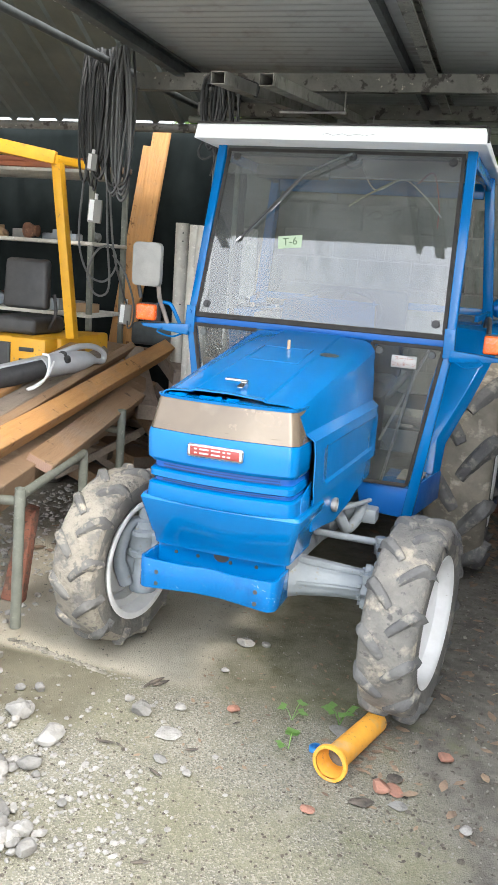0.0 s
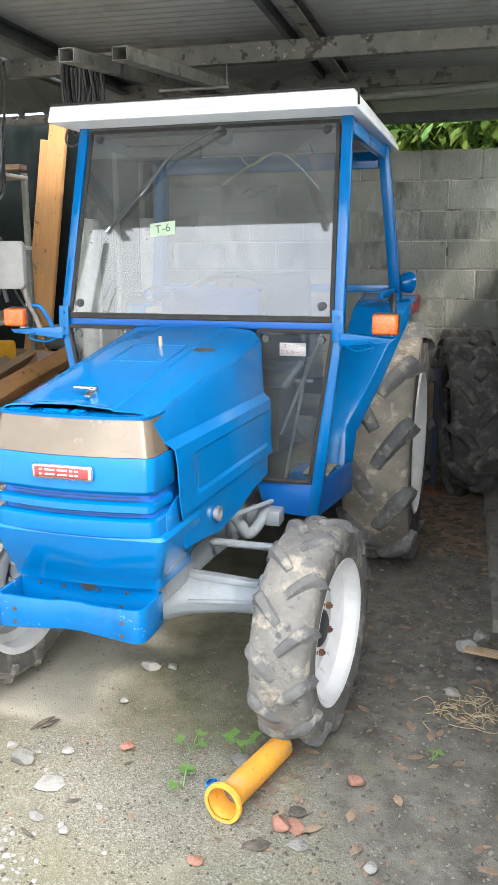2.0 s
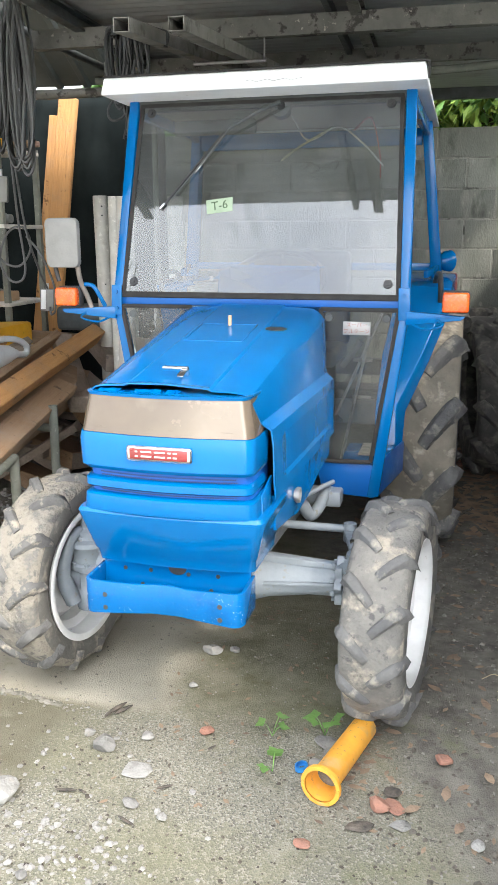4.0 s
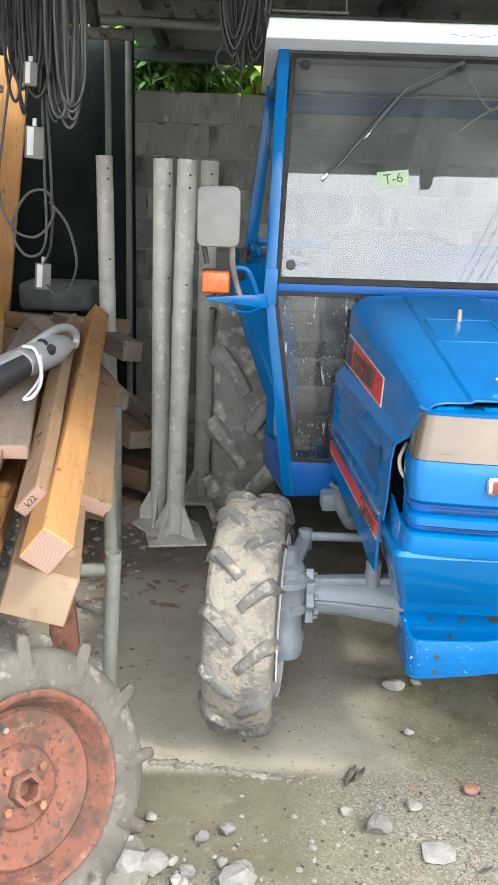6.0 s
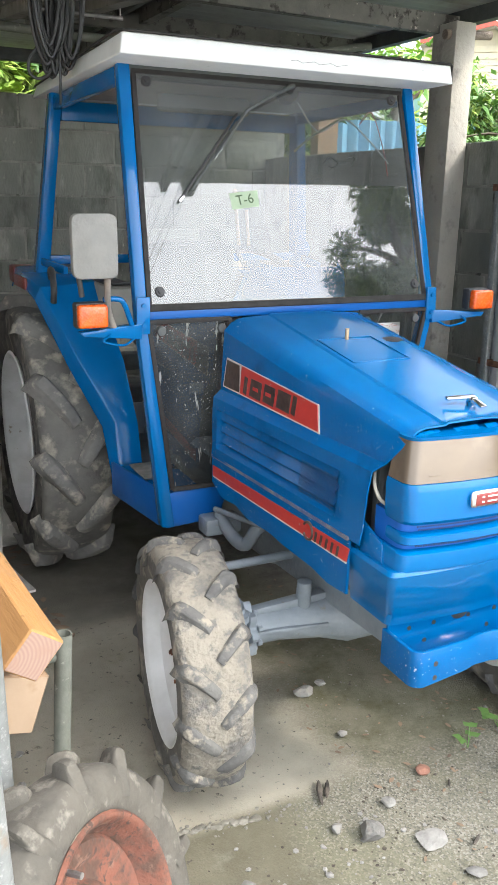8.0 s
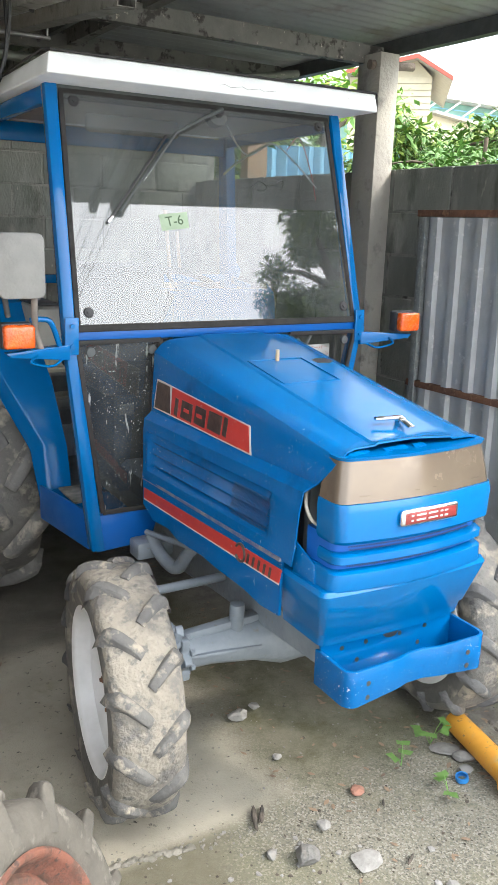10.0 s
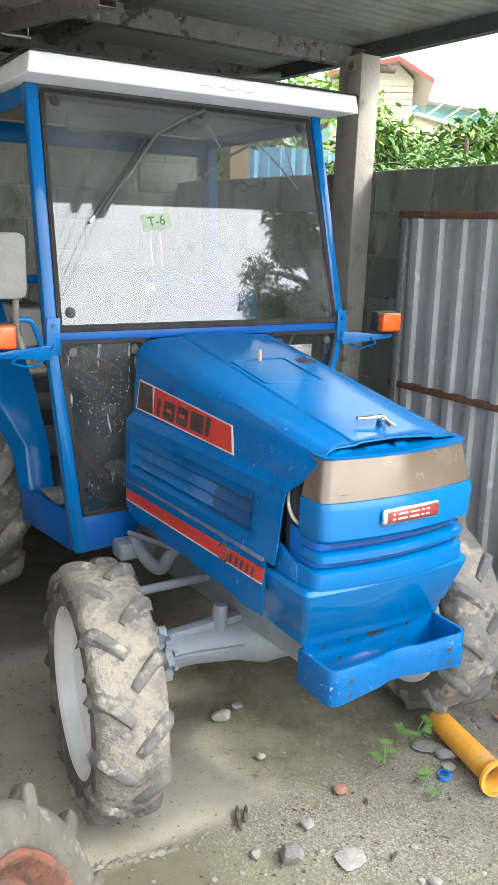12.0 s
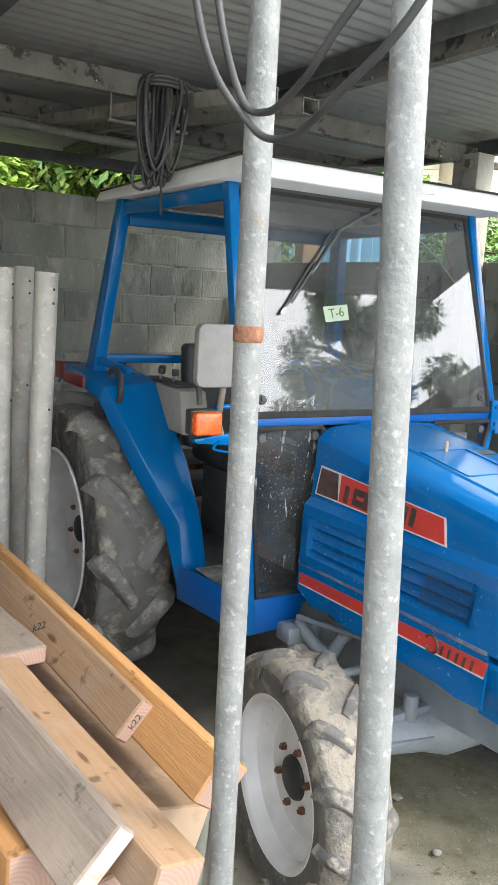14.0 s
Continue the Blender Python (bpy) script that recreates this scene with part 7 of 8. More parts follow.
for i, (p, q) in enumerate((((-3.4, 3.2, 2.06), (-2.1, 3.15, 2.05)), ((-3.2, 3.4, 2.06), (-1.9, 3.32, 2.055)), ((-3.3, 3.3, 2.10), (-2.15, 3.22, 2.095)))):
    timber(p, q, 0.09, 0.035, surf("reddish_board", (0.42, 0.13, 0.06), (0.3, 0.11, 0.06), 0.7, scale=5, bump=0.2) if i != 1 else B_, "reddish board stored on top of the shelf", 0)
solid("storage_tub", cuboid((-1.88, 3.40, 0.86), (-1.45, 3.75, 1.02), 0.03, 3), DARK_STEEL, "dark plastic tub on the scrap heap", "tub")

# boards leaning by the cables
for p, q, w in (((-2.19, 3.72, 0.0), (-1.915, 3.88, 2.41), 0.135), ((-2.30, 3.74, 0.0), (-2.02, 3.89, 2.30), 0.09)):
    p, q = Vector(p), Vector(q)
    d = (q - p).normalized()
    L = (q - p).length
    b = cuboid((-w / 2, 0, -0.02), (w / 2, L, 0.02), 0.004, 1)
    m = Matrix((Vector((1, 0, 0)) - d * d.x, d, Vector((0, -1, 0)) + d * d.y)).transposed().to_4x4()
    ux_ = (Vector((1, 0, 0)) - d * d.x).normalized()
    m = Matrix((ux_, d, ux_.cross(d))).transposed().to_4x4()
    m.translation = p
    solid("plank", b, WOOD_ORANGE, "tall orange-brown plank leaning upright behind the cables", "plank", "leaning planks", m=m)

# hanging coils of cable
rc = random.Random(4)


def hank(cx, cy, top, n, lo, hi, spread, material, r, name, label, wide=(0.015, 0.055)):
    t = thing(name, label, "cable", "cable coils", m=Matrix.Translation((cx, cy, top)))
    for i in range(n):
        x, y = rc.uniform(-spread, spread), rc.uniform(-0.05, 0.05)
        w = rc.uniform(*wide)
        bot = rc.uniform(lo, hi) - top
        dy = rc.uniform(-0.03, 0.03)
        part("turn", sweep(curve([(x - w * 0.3, y, 0), (x - w, y + dy, bot / 2 + 0.1), (x - w * 0.9, y + dy, bot + 0.10), (x, y + dy, bot), (x + w * 0.9, y + dy, bot + 0.10), (x + w, y - dy, bot / 2 + 0.1), (x + w * 0.3, y - dy, 0)], 6), r, 6), material, t, "", 60)
    return t


hank(-1.475, 2.03, 2.50, 16, 1.80, 2.1, 0.045, CABLE, 0.007, "cable_coil", "dark rubber cable hung in coils from a roof pipe")
hank(-1.395, 2.02, 2.50, 14, 1.78, 1.98, 0.045, CABLE, 0.0075, "cable_coil", "dark rubber cable hung in coils from a roof pipe")
hank(-1.305, 1.98, 2.50, 9, 1.735, 1.84, 0.03, CABLE_GREY, 0.0075, "cable_coil", "grey rubber cable hung in coils from a roof pipe")
b = sweep(curve([(-1.50, 2.03, 2.1), (-1.60, 2.12, 1.70), (-1.64, 2.2, 1.50), (-1.60, 2.24, 1.36), (-1.50, 2.24, 1.33), (-1.42, 2.22, 1.42), (-1.44, 2.2, 1.52), (-1.53, 2.2, 1.50), (-1.60, 2.22, 1.36), (-1.55, 2.24, 1.25), (-1.46, 2.22, 1.30), (-1.43, 2.12, 1.60), (-1.41, 2.04, 2.1)], 10), 0.006, 8)
sweep(curve([(-1.40, 2.03, 2.1), (-1.41, 2.15, 1.55), (-1.47, 2.4, 1.30), (-1.56, 2.66, 1.19)], 10), 0.006, 8, b)
sweep(curve([(-1.55, 2.66, 1.08), (-1.49, 2.55, 1.05), (-1.40, 2.42, 1.09), (-1.34, 2.30, 1.22), (-1.36, 2.22, 1.38), (-1.43, 2.2, 1.48)], 10), 0.006, 8, b)
solid("cable_loop", b, CABLE_GREY, "grey cable hanging in loose loops", "cable", smooth=60)
for x, y, z, s in ((-1.439, 1.99, 1.70, 1.0), (-1.575, 2.68, 1.122, 1.05), (-1.43, 1.93, 1.94, 0.7)):
    t = thing("socket_box", "grey plastic socket box on a hanging cable", "socket", "hanging sockets", m=Matrix.Translation((x, y, z)) @ pose(0, 0, 0, 0, 4, 20))
    part("box", cuboid((-0.035 * s, -0.02, -0.06 * s), (0.035 * s, 0.02, 0.06 * s), 0.005), MIRROR_BACK, t)
    part("face", cuboid((-0.03 * s, -0.023, -0.05 * s), (-0.005 * s, -0.019, 0.055 * s), 0.001), WHITE_PLASTIC, t, "white socket face")
    part("gland", rod((0, 0, 0.055 * s), (0, 0, 0.09 * s), 0.009, seg=10), WHITE_PLASTIC, t)
# second coil over the cab's rear corner
coil = hank(-0.628, 1.62, 2.285, 15, 1.945, 2.04, 0.045, CABLE, 0.006, "cable_coil", "dark cable coil hung from the roof beside the cab", (0.012, 0.05))
for dz in (-0.03, -0.018, -0.006):
    part("wrap", sweep([(0.062 * math.cos(a), 0.055 * math.sin(a), dz) for a in [2 * math.pi * i / 20 for i in range(20)]], 0.0065, 6, None, True), CABLE, coil, "", 60)
part("tie", sweep(curve([(0.0, 0, -0.015), (0.06, 0.0, 0.0), (0.135, 0.0, -0.018), (0.168, 0.0, -0.035), (0.16, 0.0, -0.08)], 5), 0.009, 8), CABLE, coil, "cable end slung over the stored tube", 60)
b = sweep(curve([(-0.64, 1.64, 2.2), (-0.675, 1.63, 2.06), (-0.72, 1.62, 1.985), (-0.715, 1.62, 1.945), (-0.68, 1.62, 1.94), (-0.645, 1.63, 1.985), (-0.64, 1.64, 2.15)], 8), 0.005, 8)
sweep(curve([(-0.625, 1.60, 2.1), (-0.632, 1.59, 1.93), (-0.640, 1.57, 1.86)], 6), 0.004, 6, b)
solid("cable_loop", b, CABLE, "dark cable loop dangling beside the cab roof", "cable", smooth=60)

# ---- things on the ground and beyond the walls ----
# spare tyre by the back wall
sp = thing("spare_tyre", "black farm tyre standing against the block wall", "tyre", m=Matrix.Translation((0.985, 3.52, 0.525)) @ pose(0, 0, 0, 0, -3, 8))
tyre(sp, 0.525, 0.27, 0.29, 11, 0.04, 0.05, -20, RUBBER, RUBBER, RUBBER, name="casing")
sp2 = thing("spare_tyre", "black worn tyre leaning behind the other", "tyre", m=Matrix.Translation((1.30, 3.72, 0.45)) @ pose(0, 0, 0, 0, -6, -10))
tyre(sp2, 0.44, 0.24, 0.26, 12, 0.03, 0.045, -18, RUBBER, RUBBER, RUBBER, name="casing")
fr = thing("steel_stand", "dark blue steel stand behind the tractor", "stand")
for x in (0.66, 0.80):
    part("leg", bar((x, 3.55, 0.0), (x, 3.55, 0.80), 0.04, 0.04, 0.003, up=(0, 1, 0)), surf("dark_blue_steel", (0.03, 0.05, 0.10), (0.05, 0.05, 0.06), 0.6, scale=10, bump=0.2), fr)
for z in (0.42, 0.78):
    part("rail", bar((0.60, 3.55, z), (0.84, 3.55, z), 0.035, 0.035, 0.003), DARK_STEEL, fr)
part("foot", cuboid((0.58, 3.40, 0.0), (0.86, 3.66, 0.03), 0.003), RED_RUST, fr, "rusty red foot plate")
part("board", cuboid((0.60, 3.53, 0.44), (0.78, 3.54, 0.7), 0.002), WOOD_BROWN, fr, "brown board")

# orange pipe with a flange
tube = thing("plastic_pipe", "short orange-yellow plastic pipe with a flared flange", "pipe")
a_, b_ = Vector((0.396, 0.130, 0.053)), Vector((0.486, 0.452, 0.036))
d = (b_ - a_).normalized()
L = (b_ - a_).length
rot = Matrix.Translation(a_) @ d.to_track_quat("X", "Z").to_matrix().to_4x4()
b = lathe([(0.0, 0.050), (0.010, 0.050), (0.018, 0.042), (0.05, 0.039), (L, 0.037), (L, 0.0), (L - 0.004, 0.0), (L - 0.004, 0.033), (0.03, 0.035), (0.0, 0.044)], 36)
b.transform(rot)
tb = part("tube", b, PIPE_ORANGE, tube, "", 40)
b = lathe([(-0.004, 0.045), (-0.004, 0.056), (0.006, 0.057), (0.008, 0.049)], 36)
b.transform(rot)
part("flange", b, PIPE_ORANGE, tube, "flared flange", 40)
for i in range(6):
    a = 2 * math.pi * i / 6
    b = rod((-0.006, 0.051 * math.cos(a), 0.051 * math.sin(a)), (0.01, 0.051 * math.cos(a), 0.051 * math.sin(a)), 0.005, seg=8)
    b.transform(rot)
    part("lug", b, PIPE_ORANGE, tube, "", 40)
b = lathe([(0.06, 0.0), (0.06, 0.0345), (0.062, 0.0)], 24)
b.transform(rot)
part("soil_plug", b, surf("dark_soil", (0.08, 0.07, 0.055), (0.2, 0.18, 0.15), 0.95, scale=40, bump=0.6), tube, "soil packed inside")

rg = random.Random(21)
# single stones that can be told apart
for x, y, s, lab, mt in ((-0.265, 0.235, 0.046, "pale lump of broken concrete", STONE), (-0.335, 0.29, 0.021, "small pale stone on the ground", STONE), (-0.155, 0.31, 0.026, "small pale stone on the ground", STONE), (0.015, 0.37, 0.026, "orange-stained chip of concrete", BRICK_RED), (-0.10, 0.86, 0.042, "pale lump of concrete under the axle", STONE), (-0.02, 0.88, 0.025, "small stone under the axle", STONE), (0.55, 0.145, 0.034, "flat red brick chip on the ground", BRICK_RED), (0.40, 0.33, 0.036, "flat grey chip of concrete", STONE), (0.43, 0.26, 0.02, "small pale stone on the ground", STONE), (-0.1, 0.62, 0.018, "small pale stone on the ground", STONE), (0.0, -0.02, 0.018, "small pale stone on the ground", STONE), (0.80, 0.05, 0.02, "pale chip of broken concrete", STONE), (0.72, 0.38, 0.03, "flat red brick chip on the ground", BRICK_RED), (1.02, 1.30, 0.06, "crumbled lump of mortar", STONE), (1.08, 1.40, 0.05, "crumbled lump of mortar", STONE), (0.98, 0.95, 0.03, "pale stone on damp earth", STONE), (-0.47, 0.70, 0.0, "", None)):
    if mt:
        b = rock(rg, s, s * rg.uniform(0.7, 1.0), s * rg.uniform(0.4, 0.65))
        solid("stone", b, mt, lab, "stone", "loose stones", m=Matrix.Translation((x, y, s * 0.28)) @ pose(0, 0, 0, 0, 0, rg.uniform(0, 360)), smooth=0)
# heap of broken concrete
for i in range(150):
    a, r = rg.uniform(0, 6.28), abs(rg.gauss(0, 0.12))
    cx, cy = ((-0.52, -0.20) if i % 3 == 0 else (-0.36, -0.46) if i % 3 == 1 else (-0.72, -0.02))
    if i % 9 == 0:
        cx, cy = -0.86, 0.12
    s = rg.uniform(0.010, 0.026) if i > 26 else rg.uniform(0.028, 0.052)
    b = rock(rg, s, s * rg.uniform(0.65, 1.0), s * rg.uniform(0.5, 0.8))
    solid("stone", b, STONE, "pale lump in a heap of broken concrete", "stone", "heap of rubble", m=Matrix.Translation((cx + r * math.cos(a), cy + r * math.sin(a) * 0.8, s * 0.35)) @ pose(0, 0, 0, 0, 0, rg.uniform(0, 360)), smooth=0)


def scatter(name, n, place, size, material, label, seed, flat=0.6, category="gravel"):
    r = random.Random(seed)
    base = []
    for _ in range(10):
        k = rock(r, 1, r.uniform(0.6, 1), flat * r.uniform(0.7, 1.1), sub=1)
        k.verts.ensure_lookup_table()
        base.append(([v.co.copy() for v in k.verts], [[v.index for v in f.verts] for f in k.faces]))
        k.free()
    vs, fs = [], []
    for _ in range(n):
        x, y = place(r)
        s = size(r)
        vv, ff = base[int(r.random() * 10)]
        a = r.uniform(0, 6.28)
        o = len(vs)
        c, sn = math.cos(a), math.sin(a)
        vs += [(x + s * (v.x * c - v.y * sn), y + s * (v.x * sn + v.y * c), hump(x, y) + s * (v.z + 0.25 * flat)) for v in vv]
        fs += [[i + o for i in f] for f in ff]
    me = bpy.data.meshes.new(name)
    me.from_pydata(vs, [], fs)
    me.materials.append(material)
    return tagged(new(name, me), label, category, kind="stuff")


GRIT = surf("pale_grit", (0.25, 0.24, 0.205), (0.17, 0.162, 0.138), 0.9, scale=60, spots=[((0.12, 0.112, 0.096), 25, 0.5, 0.7)], bump=0.3, bscale=150)
CRUMB = surf("bark_crumb", (0.05, 0.042, 0.034), (0.095, 0.08, 0.062), 0.9, scale=60, bump=0.3, bscale=150)
scatter("gravel", 1100, lambda r: (r.gauss(-0.35, 0.35), r.gauss(-0.3, 0.3)), lambda r: r.uniform(0.0015, 0.0048), GRIT, "fine pale grit strewn over the yard", 1)
scatter("gravel_coarse", 420, lambda r: (r.gauss(-0.42, 0.25), r.gauss(-0.28, 0.28)), lambda r: abs(r.gauss(0.006, 0.004)) + 0.003, STONE, "crushed pale concrete gravel", 2)
scatter("gravel_rack", 900, lambda r: (r.uniform(-1.9, -1.0), r.uniform(0.5, 2.6)), lambda r: abs(r.gauss(0.010, 0.007)) + 0.004, STONE, "grey rubble gravel under the timber rack", 3)
scatter("gravel_side", 1300, lambda r: (r.gauss(0.98, 0.25), r.uniform(-0.2, 3.2)), lambda r: r.uniform(0.002, 0.007) * (2.2 if r.random() < 0.08 else 1), GRIT, "sparse grit on the damp earth", 4)
SOIL = surf("dark_soil_clod", (0.075, 0.066, 0.053), (0.13, 0.118, 0.096), 0.95, scale=30, bump=0.6, bscale=90)
scatter("soil_clods", 2600, lambda r: (0.62 + 0.85 * r.random() ** 0.8, r.uniform(-0.1, 3.3)), lambda r: 0.003 + 0.012 * r.random() ** 3, SOIL, "dark crumbs and clods of damp earth by the side wall", 9, 0.5)
scatter("gravel_edge", 150, lambda r: (lambda x: (x, 0.508 - 0.19 * (x + 0.94) + r.gauss(0, 0.016)))(r.uniform(-0.95, -0.3)), lambda r: r.uniform(0.002, 0.008), GRIT, "crumbs along the edge of the pad", 5)
scatter("gravel_under", 260, lambda r: (r.gauss(0.1, 0.3), r.uniform(0.45, 1.3)), lambda r: r.uniform(0.002, 0.0055), GRIT, "grit under the tractor", 6)
scatter("dark_crumbs", 1500, lambda r: (r.uniform(-0.9, 0.95), min(r.uniform(-0.7, 0.4), r.uniform(-0.6, 0.9))), lambda r: abs(r.gauss(0.003, 0.002)) + 0.0015, CRUMB, "dark crumbs of bark and earth on the concrete", 7, 0.35)
scatter("gravel_mossy", 150, lambda r: (r.gauss(-0.22, 0.15), r.gauss(-0.22, 0.12)), lambda r: r.uniform(0.005, 0.012), STONE, "coarse crushed gravel sunk in the yard", 8, 0.45)


def leaf_litter(name, n, place, seed, size, material, label):
    r = random.Random(seed)
    vs, fs = [], []
    for _ in range(n):
        x, y = place(r)
        s = r.uniform(*size)
        a, curl = r.uniform(0, 6.28), r.uniform(0.1, 0.5)
        c, sn = math.cos(a), math.sin(a)
        o = len(vs)
        for u, v, h in ((-1, 0, 0), (-0.3, -0.42, curl * 0.3), (0.4, -0.34, curl * 0.25), (1, 0, curl * 0.5), (0.4, 0.34, curl * 0.4), (-0.3, 0.42, curl * 0.3)):
            vs.append((x + s * (u * c - v * sn), y + s * (u * sn + v * c), hump(x, y) + 0.004 + s * h))
        fs += [(o, o + 1, o + 5), (o + 1, o + 2, o + 4, o + 5), (o + 2, o + 3, o + 4)]
    me = bpy.data.meshes.new(name)
    me.from_pydata(vs, [], fs)
    me.materials.append(material)
    return tagged(new(name, me), label, "leaves", kind="stuff")


leaf_litter("dead_leaves", 760, lambda r: (r.gauss(0.85, 0.28), r.uniform(2.3, 4.1)), 31, (0.02, 0.055), DEAD_LEAF, "brown fallen leaves in the corner by the tyres")
leaf_litter("dead_leaves_left", 300, lambda r: (r.uniform(-1.5, -0.7), r.uniform(1.4, 3.4)), 32, (0.02, 0.05), DEAD_LEAF, "brown fallen leaves among the posts")
leaf_litter("dead_leaves_yard", 480, lambda r: (r.uniform(-0.2, 1.3), r.uniform(0.0, 2.4)), 33, (0.005, 0.016), DEAD_LEAF, "a few bits of brown leaf on the ground")
leaf_litter("dead_leaves_side", 110, lambda r: (r.uniform(0.55, 1.3), r.uniform(0.1, 2.8)), 34, (0.018, 0.034), DEAD_LEAF, "single curled brown leaves on the damp earth")
leaf_litter("dead_leaves_pipe", 46, lambda r: (r.gauss(0.50, 0.06), r.gauss(0.30, 0.10)), 35, (0.006, 0.024), DEAD_LEAF, "brown leaf bits caught beside the orange pipe")
# wisps of straw
r = random.Random(41)
b = mesh()
for i in range(60):
    x, y = r.gauss(1.02, 0.06), r.gauss(0.86, 0.05)
    a = r.uniform(0, 6.28)
    l = r.uniform(0.03, 0.09)
    z = hump(x, y) + 0.004
    sweep(curve([(x, y, z), (x + l * 0.5 * math.cos(a), y + l * 0.5 * math.sin(a), z + r.uniform(0.004, 0.02)), (x + l * math.cos(a + 0.5), y + l * math.sin(a + 0.5), z)], 3), 0.0012, 4, b)
solid("straw", b, STRAW, "wisps of dry straw on the damp earth", "straw", kind="stuff", smooth=60)
CHAR = surf("black_char", (0.04, 0.036, 0.032), (0.12, 0.10, 0.08), 0.9, scale=30, bump=0.4)
for x, y, l, w, a, lab in ((-0.30, 0.435, 0.075, 0.017, 62, "split dark stick"), (-0.278, 0.43, 0.07, 0.015, 56, "split dark stick"), (-0.315, 0.405, 0.05, 0.012, 70, "split dark stick"), (-0.29, 0.03, 0.06, 0.010, 10, "dark splinter"), (-0.245, 0.035, 0.03, 0.007, -20, "dark splinter"), (-0.03, 0.10, 0.045, 0.010, 30, "dark splinter"), (-0.085, -0.05, 0.06, 0.009, -25, "dark splinter"), (0.05, 0.30, 0.03, 0.008, 50, "dark splinter"), (0.03, -0.40, 0.05, 0.010, 25, "dark splinter")):
    b = loft([[(u, w * 0.5 * k * math.cos(q), w * 0.4 * k * math.sin(q)) for q in [math.pi * i / 3 for i in range(6)]] for u, k in ((-l / 2, 0.35), (-l * 0.3, 0.9), (0.0, 1.0), (l * 0.3, 0.75), (l / 2, 0.25))])
    solid("wood_splinter", b, CHAR, lab + " of wood lying on the ground", "splinter", "dark splinters", m=Matrix.Translation((x, y, w * 0.35)) @ pose(0, 0, 0, 0, 0, a), smooth=20)
for x, y, sx_, sy_, mt, lab in ((-0.135, 0.155, 0.055, 0.04, STONE, "thin pale flake of mortar"), (-0.10, 0.02, 0.03, 0.02, STONE, "thin pale flake of mortar"), (0.585, 0.155, 0.042, 0.032, BRICK_RED, "flat red tile shard"), (0.61, 0.085, 0.034, 0.026, STONE, "flat grey-brown tile shard"), (0.39, 0.395, 0.055, 0.035, STONE, "flat grey shard of concrete"), (0.585, 0.215, 0.03, 0.024, CHAR, "dark flat shard"), (0.51, 0.06, 0.045, 0.022, CHAR, "black flat scrap of bark"), (0.37, -0.03, 0.026, 0.02, BRICK_RED, "flat red tile shard")):
    solid("shard", rock(rg, sx_, sy_, 0.006), mt, lab + " on the ground", "shard", "flat shards", m=Matrix.Translation((x, y, 0.002)) @ pose(0, 0, 0, 0, 0, rg.uniform(-30, 30)), smooth=0)
b = lathe([(-0.006, 0.014), (-0.006, 0.019), (0.008, 0.02), (0.008, 0.014)], 20)
b.transform(Matrix.Translation((0.324, 0.262, 0.008)) @ pose(0, 0, 0, 0, 80, 0))
solid("bottle_cap", b, BLUE_PLASTIC, "blue plastic cap ring on the ground", "cap")
solid("rag", rock(random.Random(3), 0.03, 0.022, 0.01, c=(0.365, 0.285, 0.008)), MIRROR_BACK, "grey scrap of rag on the ground", "rag")
solid("lath", bar((1.02, 1.20, 0.055), (1.35, 1.13, 0.06), 0.05, 0.012, 0.002), WOOD_PALE, "pale wood slat on the rubble", "slat")


WEED = surf("fresh_weed_leaf", (0.13, 0.25, 0.06), (0.10, 0.20, 0.045), 0.5, scale=40, bump=0.1)


def weed(x, y, n, s, seed):
    r = random.Random(seed)
    t = thing("weed", "small green weed growing from a crack", "plant", "weeds", m=Matrix.Translation((x, y, -0.004)))
    for i in range(n):
        a = r.uniform(0, 6.28)
        h = r.uniform(0.4, 1.0) * s
        tip = Vector((math.cos(a) * s * 0.4, math.sin(a) * s * 0.4, h))
        part("stem", sweep([(0, 0, 0), tip * 0.6 + Vector((0, 0, 0.1 * s)), tip], 0.0012, 5), LEAF, t)
        for k in range(2):
            a2 = a + (k - 0.5) * 1.6
            w = s * r.uniform(0.42, 0.6)
            dr, sd = Vector((math.cos(a2), math.sin(a2), 0.15)), Vector((-math.sin(a2), math.cos(a2), 0.0))
            b = mesh()
            q = [tip, tip + dr * w * 0.4 + sd * w * 0.42, tip + dr * w + Vector((0, 0, -0.1 * w)), tip + dr * w * 0.4 - sd * w * 0.42]
            mid = tip + dr * w * 0.45 + Vector((0, 0, -0.06 * w))
            vv = [b.verts.new(c) for c in q] + [b.verts.new(mid)]
            for u in range(4):
                b.faces.new((vv[u], vv[(u + 1) % 4], vv[4]))
            part("leaf", b, WEED, t)
    return t


weed(0.212, 0.404, 3, 0.062, 1)
weed(0.368, 0.441, 4, 0.078, 2)
weed(0.245, 0.237, 3, 0.062, 3)
weed(0.93, 0.55, 3, 0.04, 4)
weed(1.25, 1.05, 4, 0.05, 5)


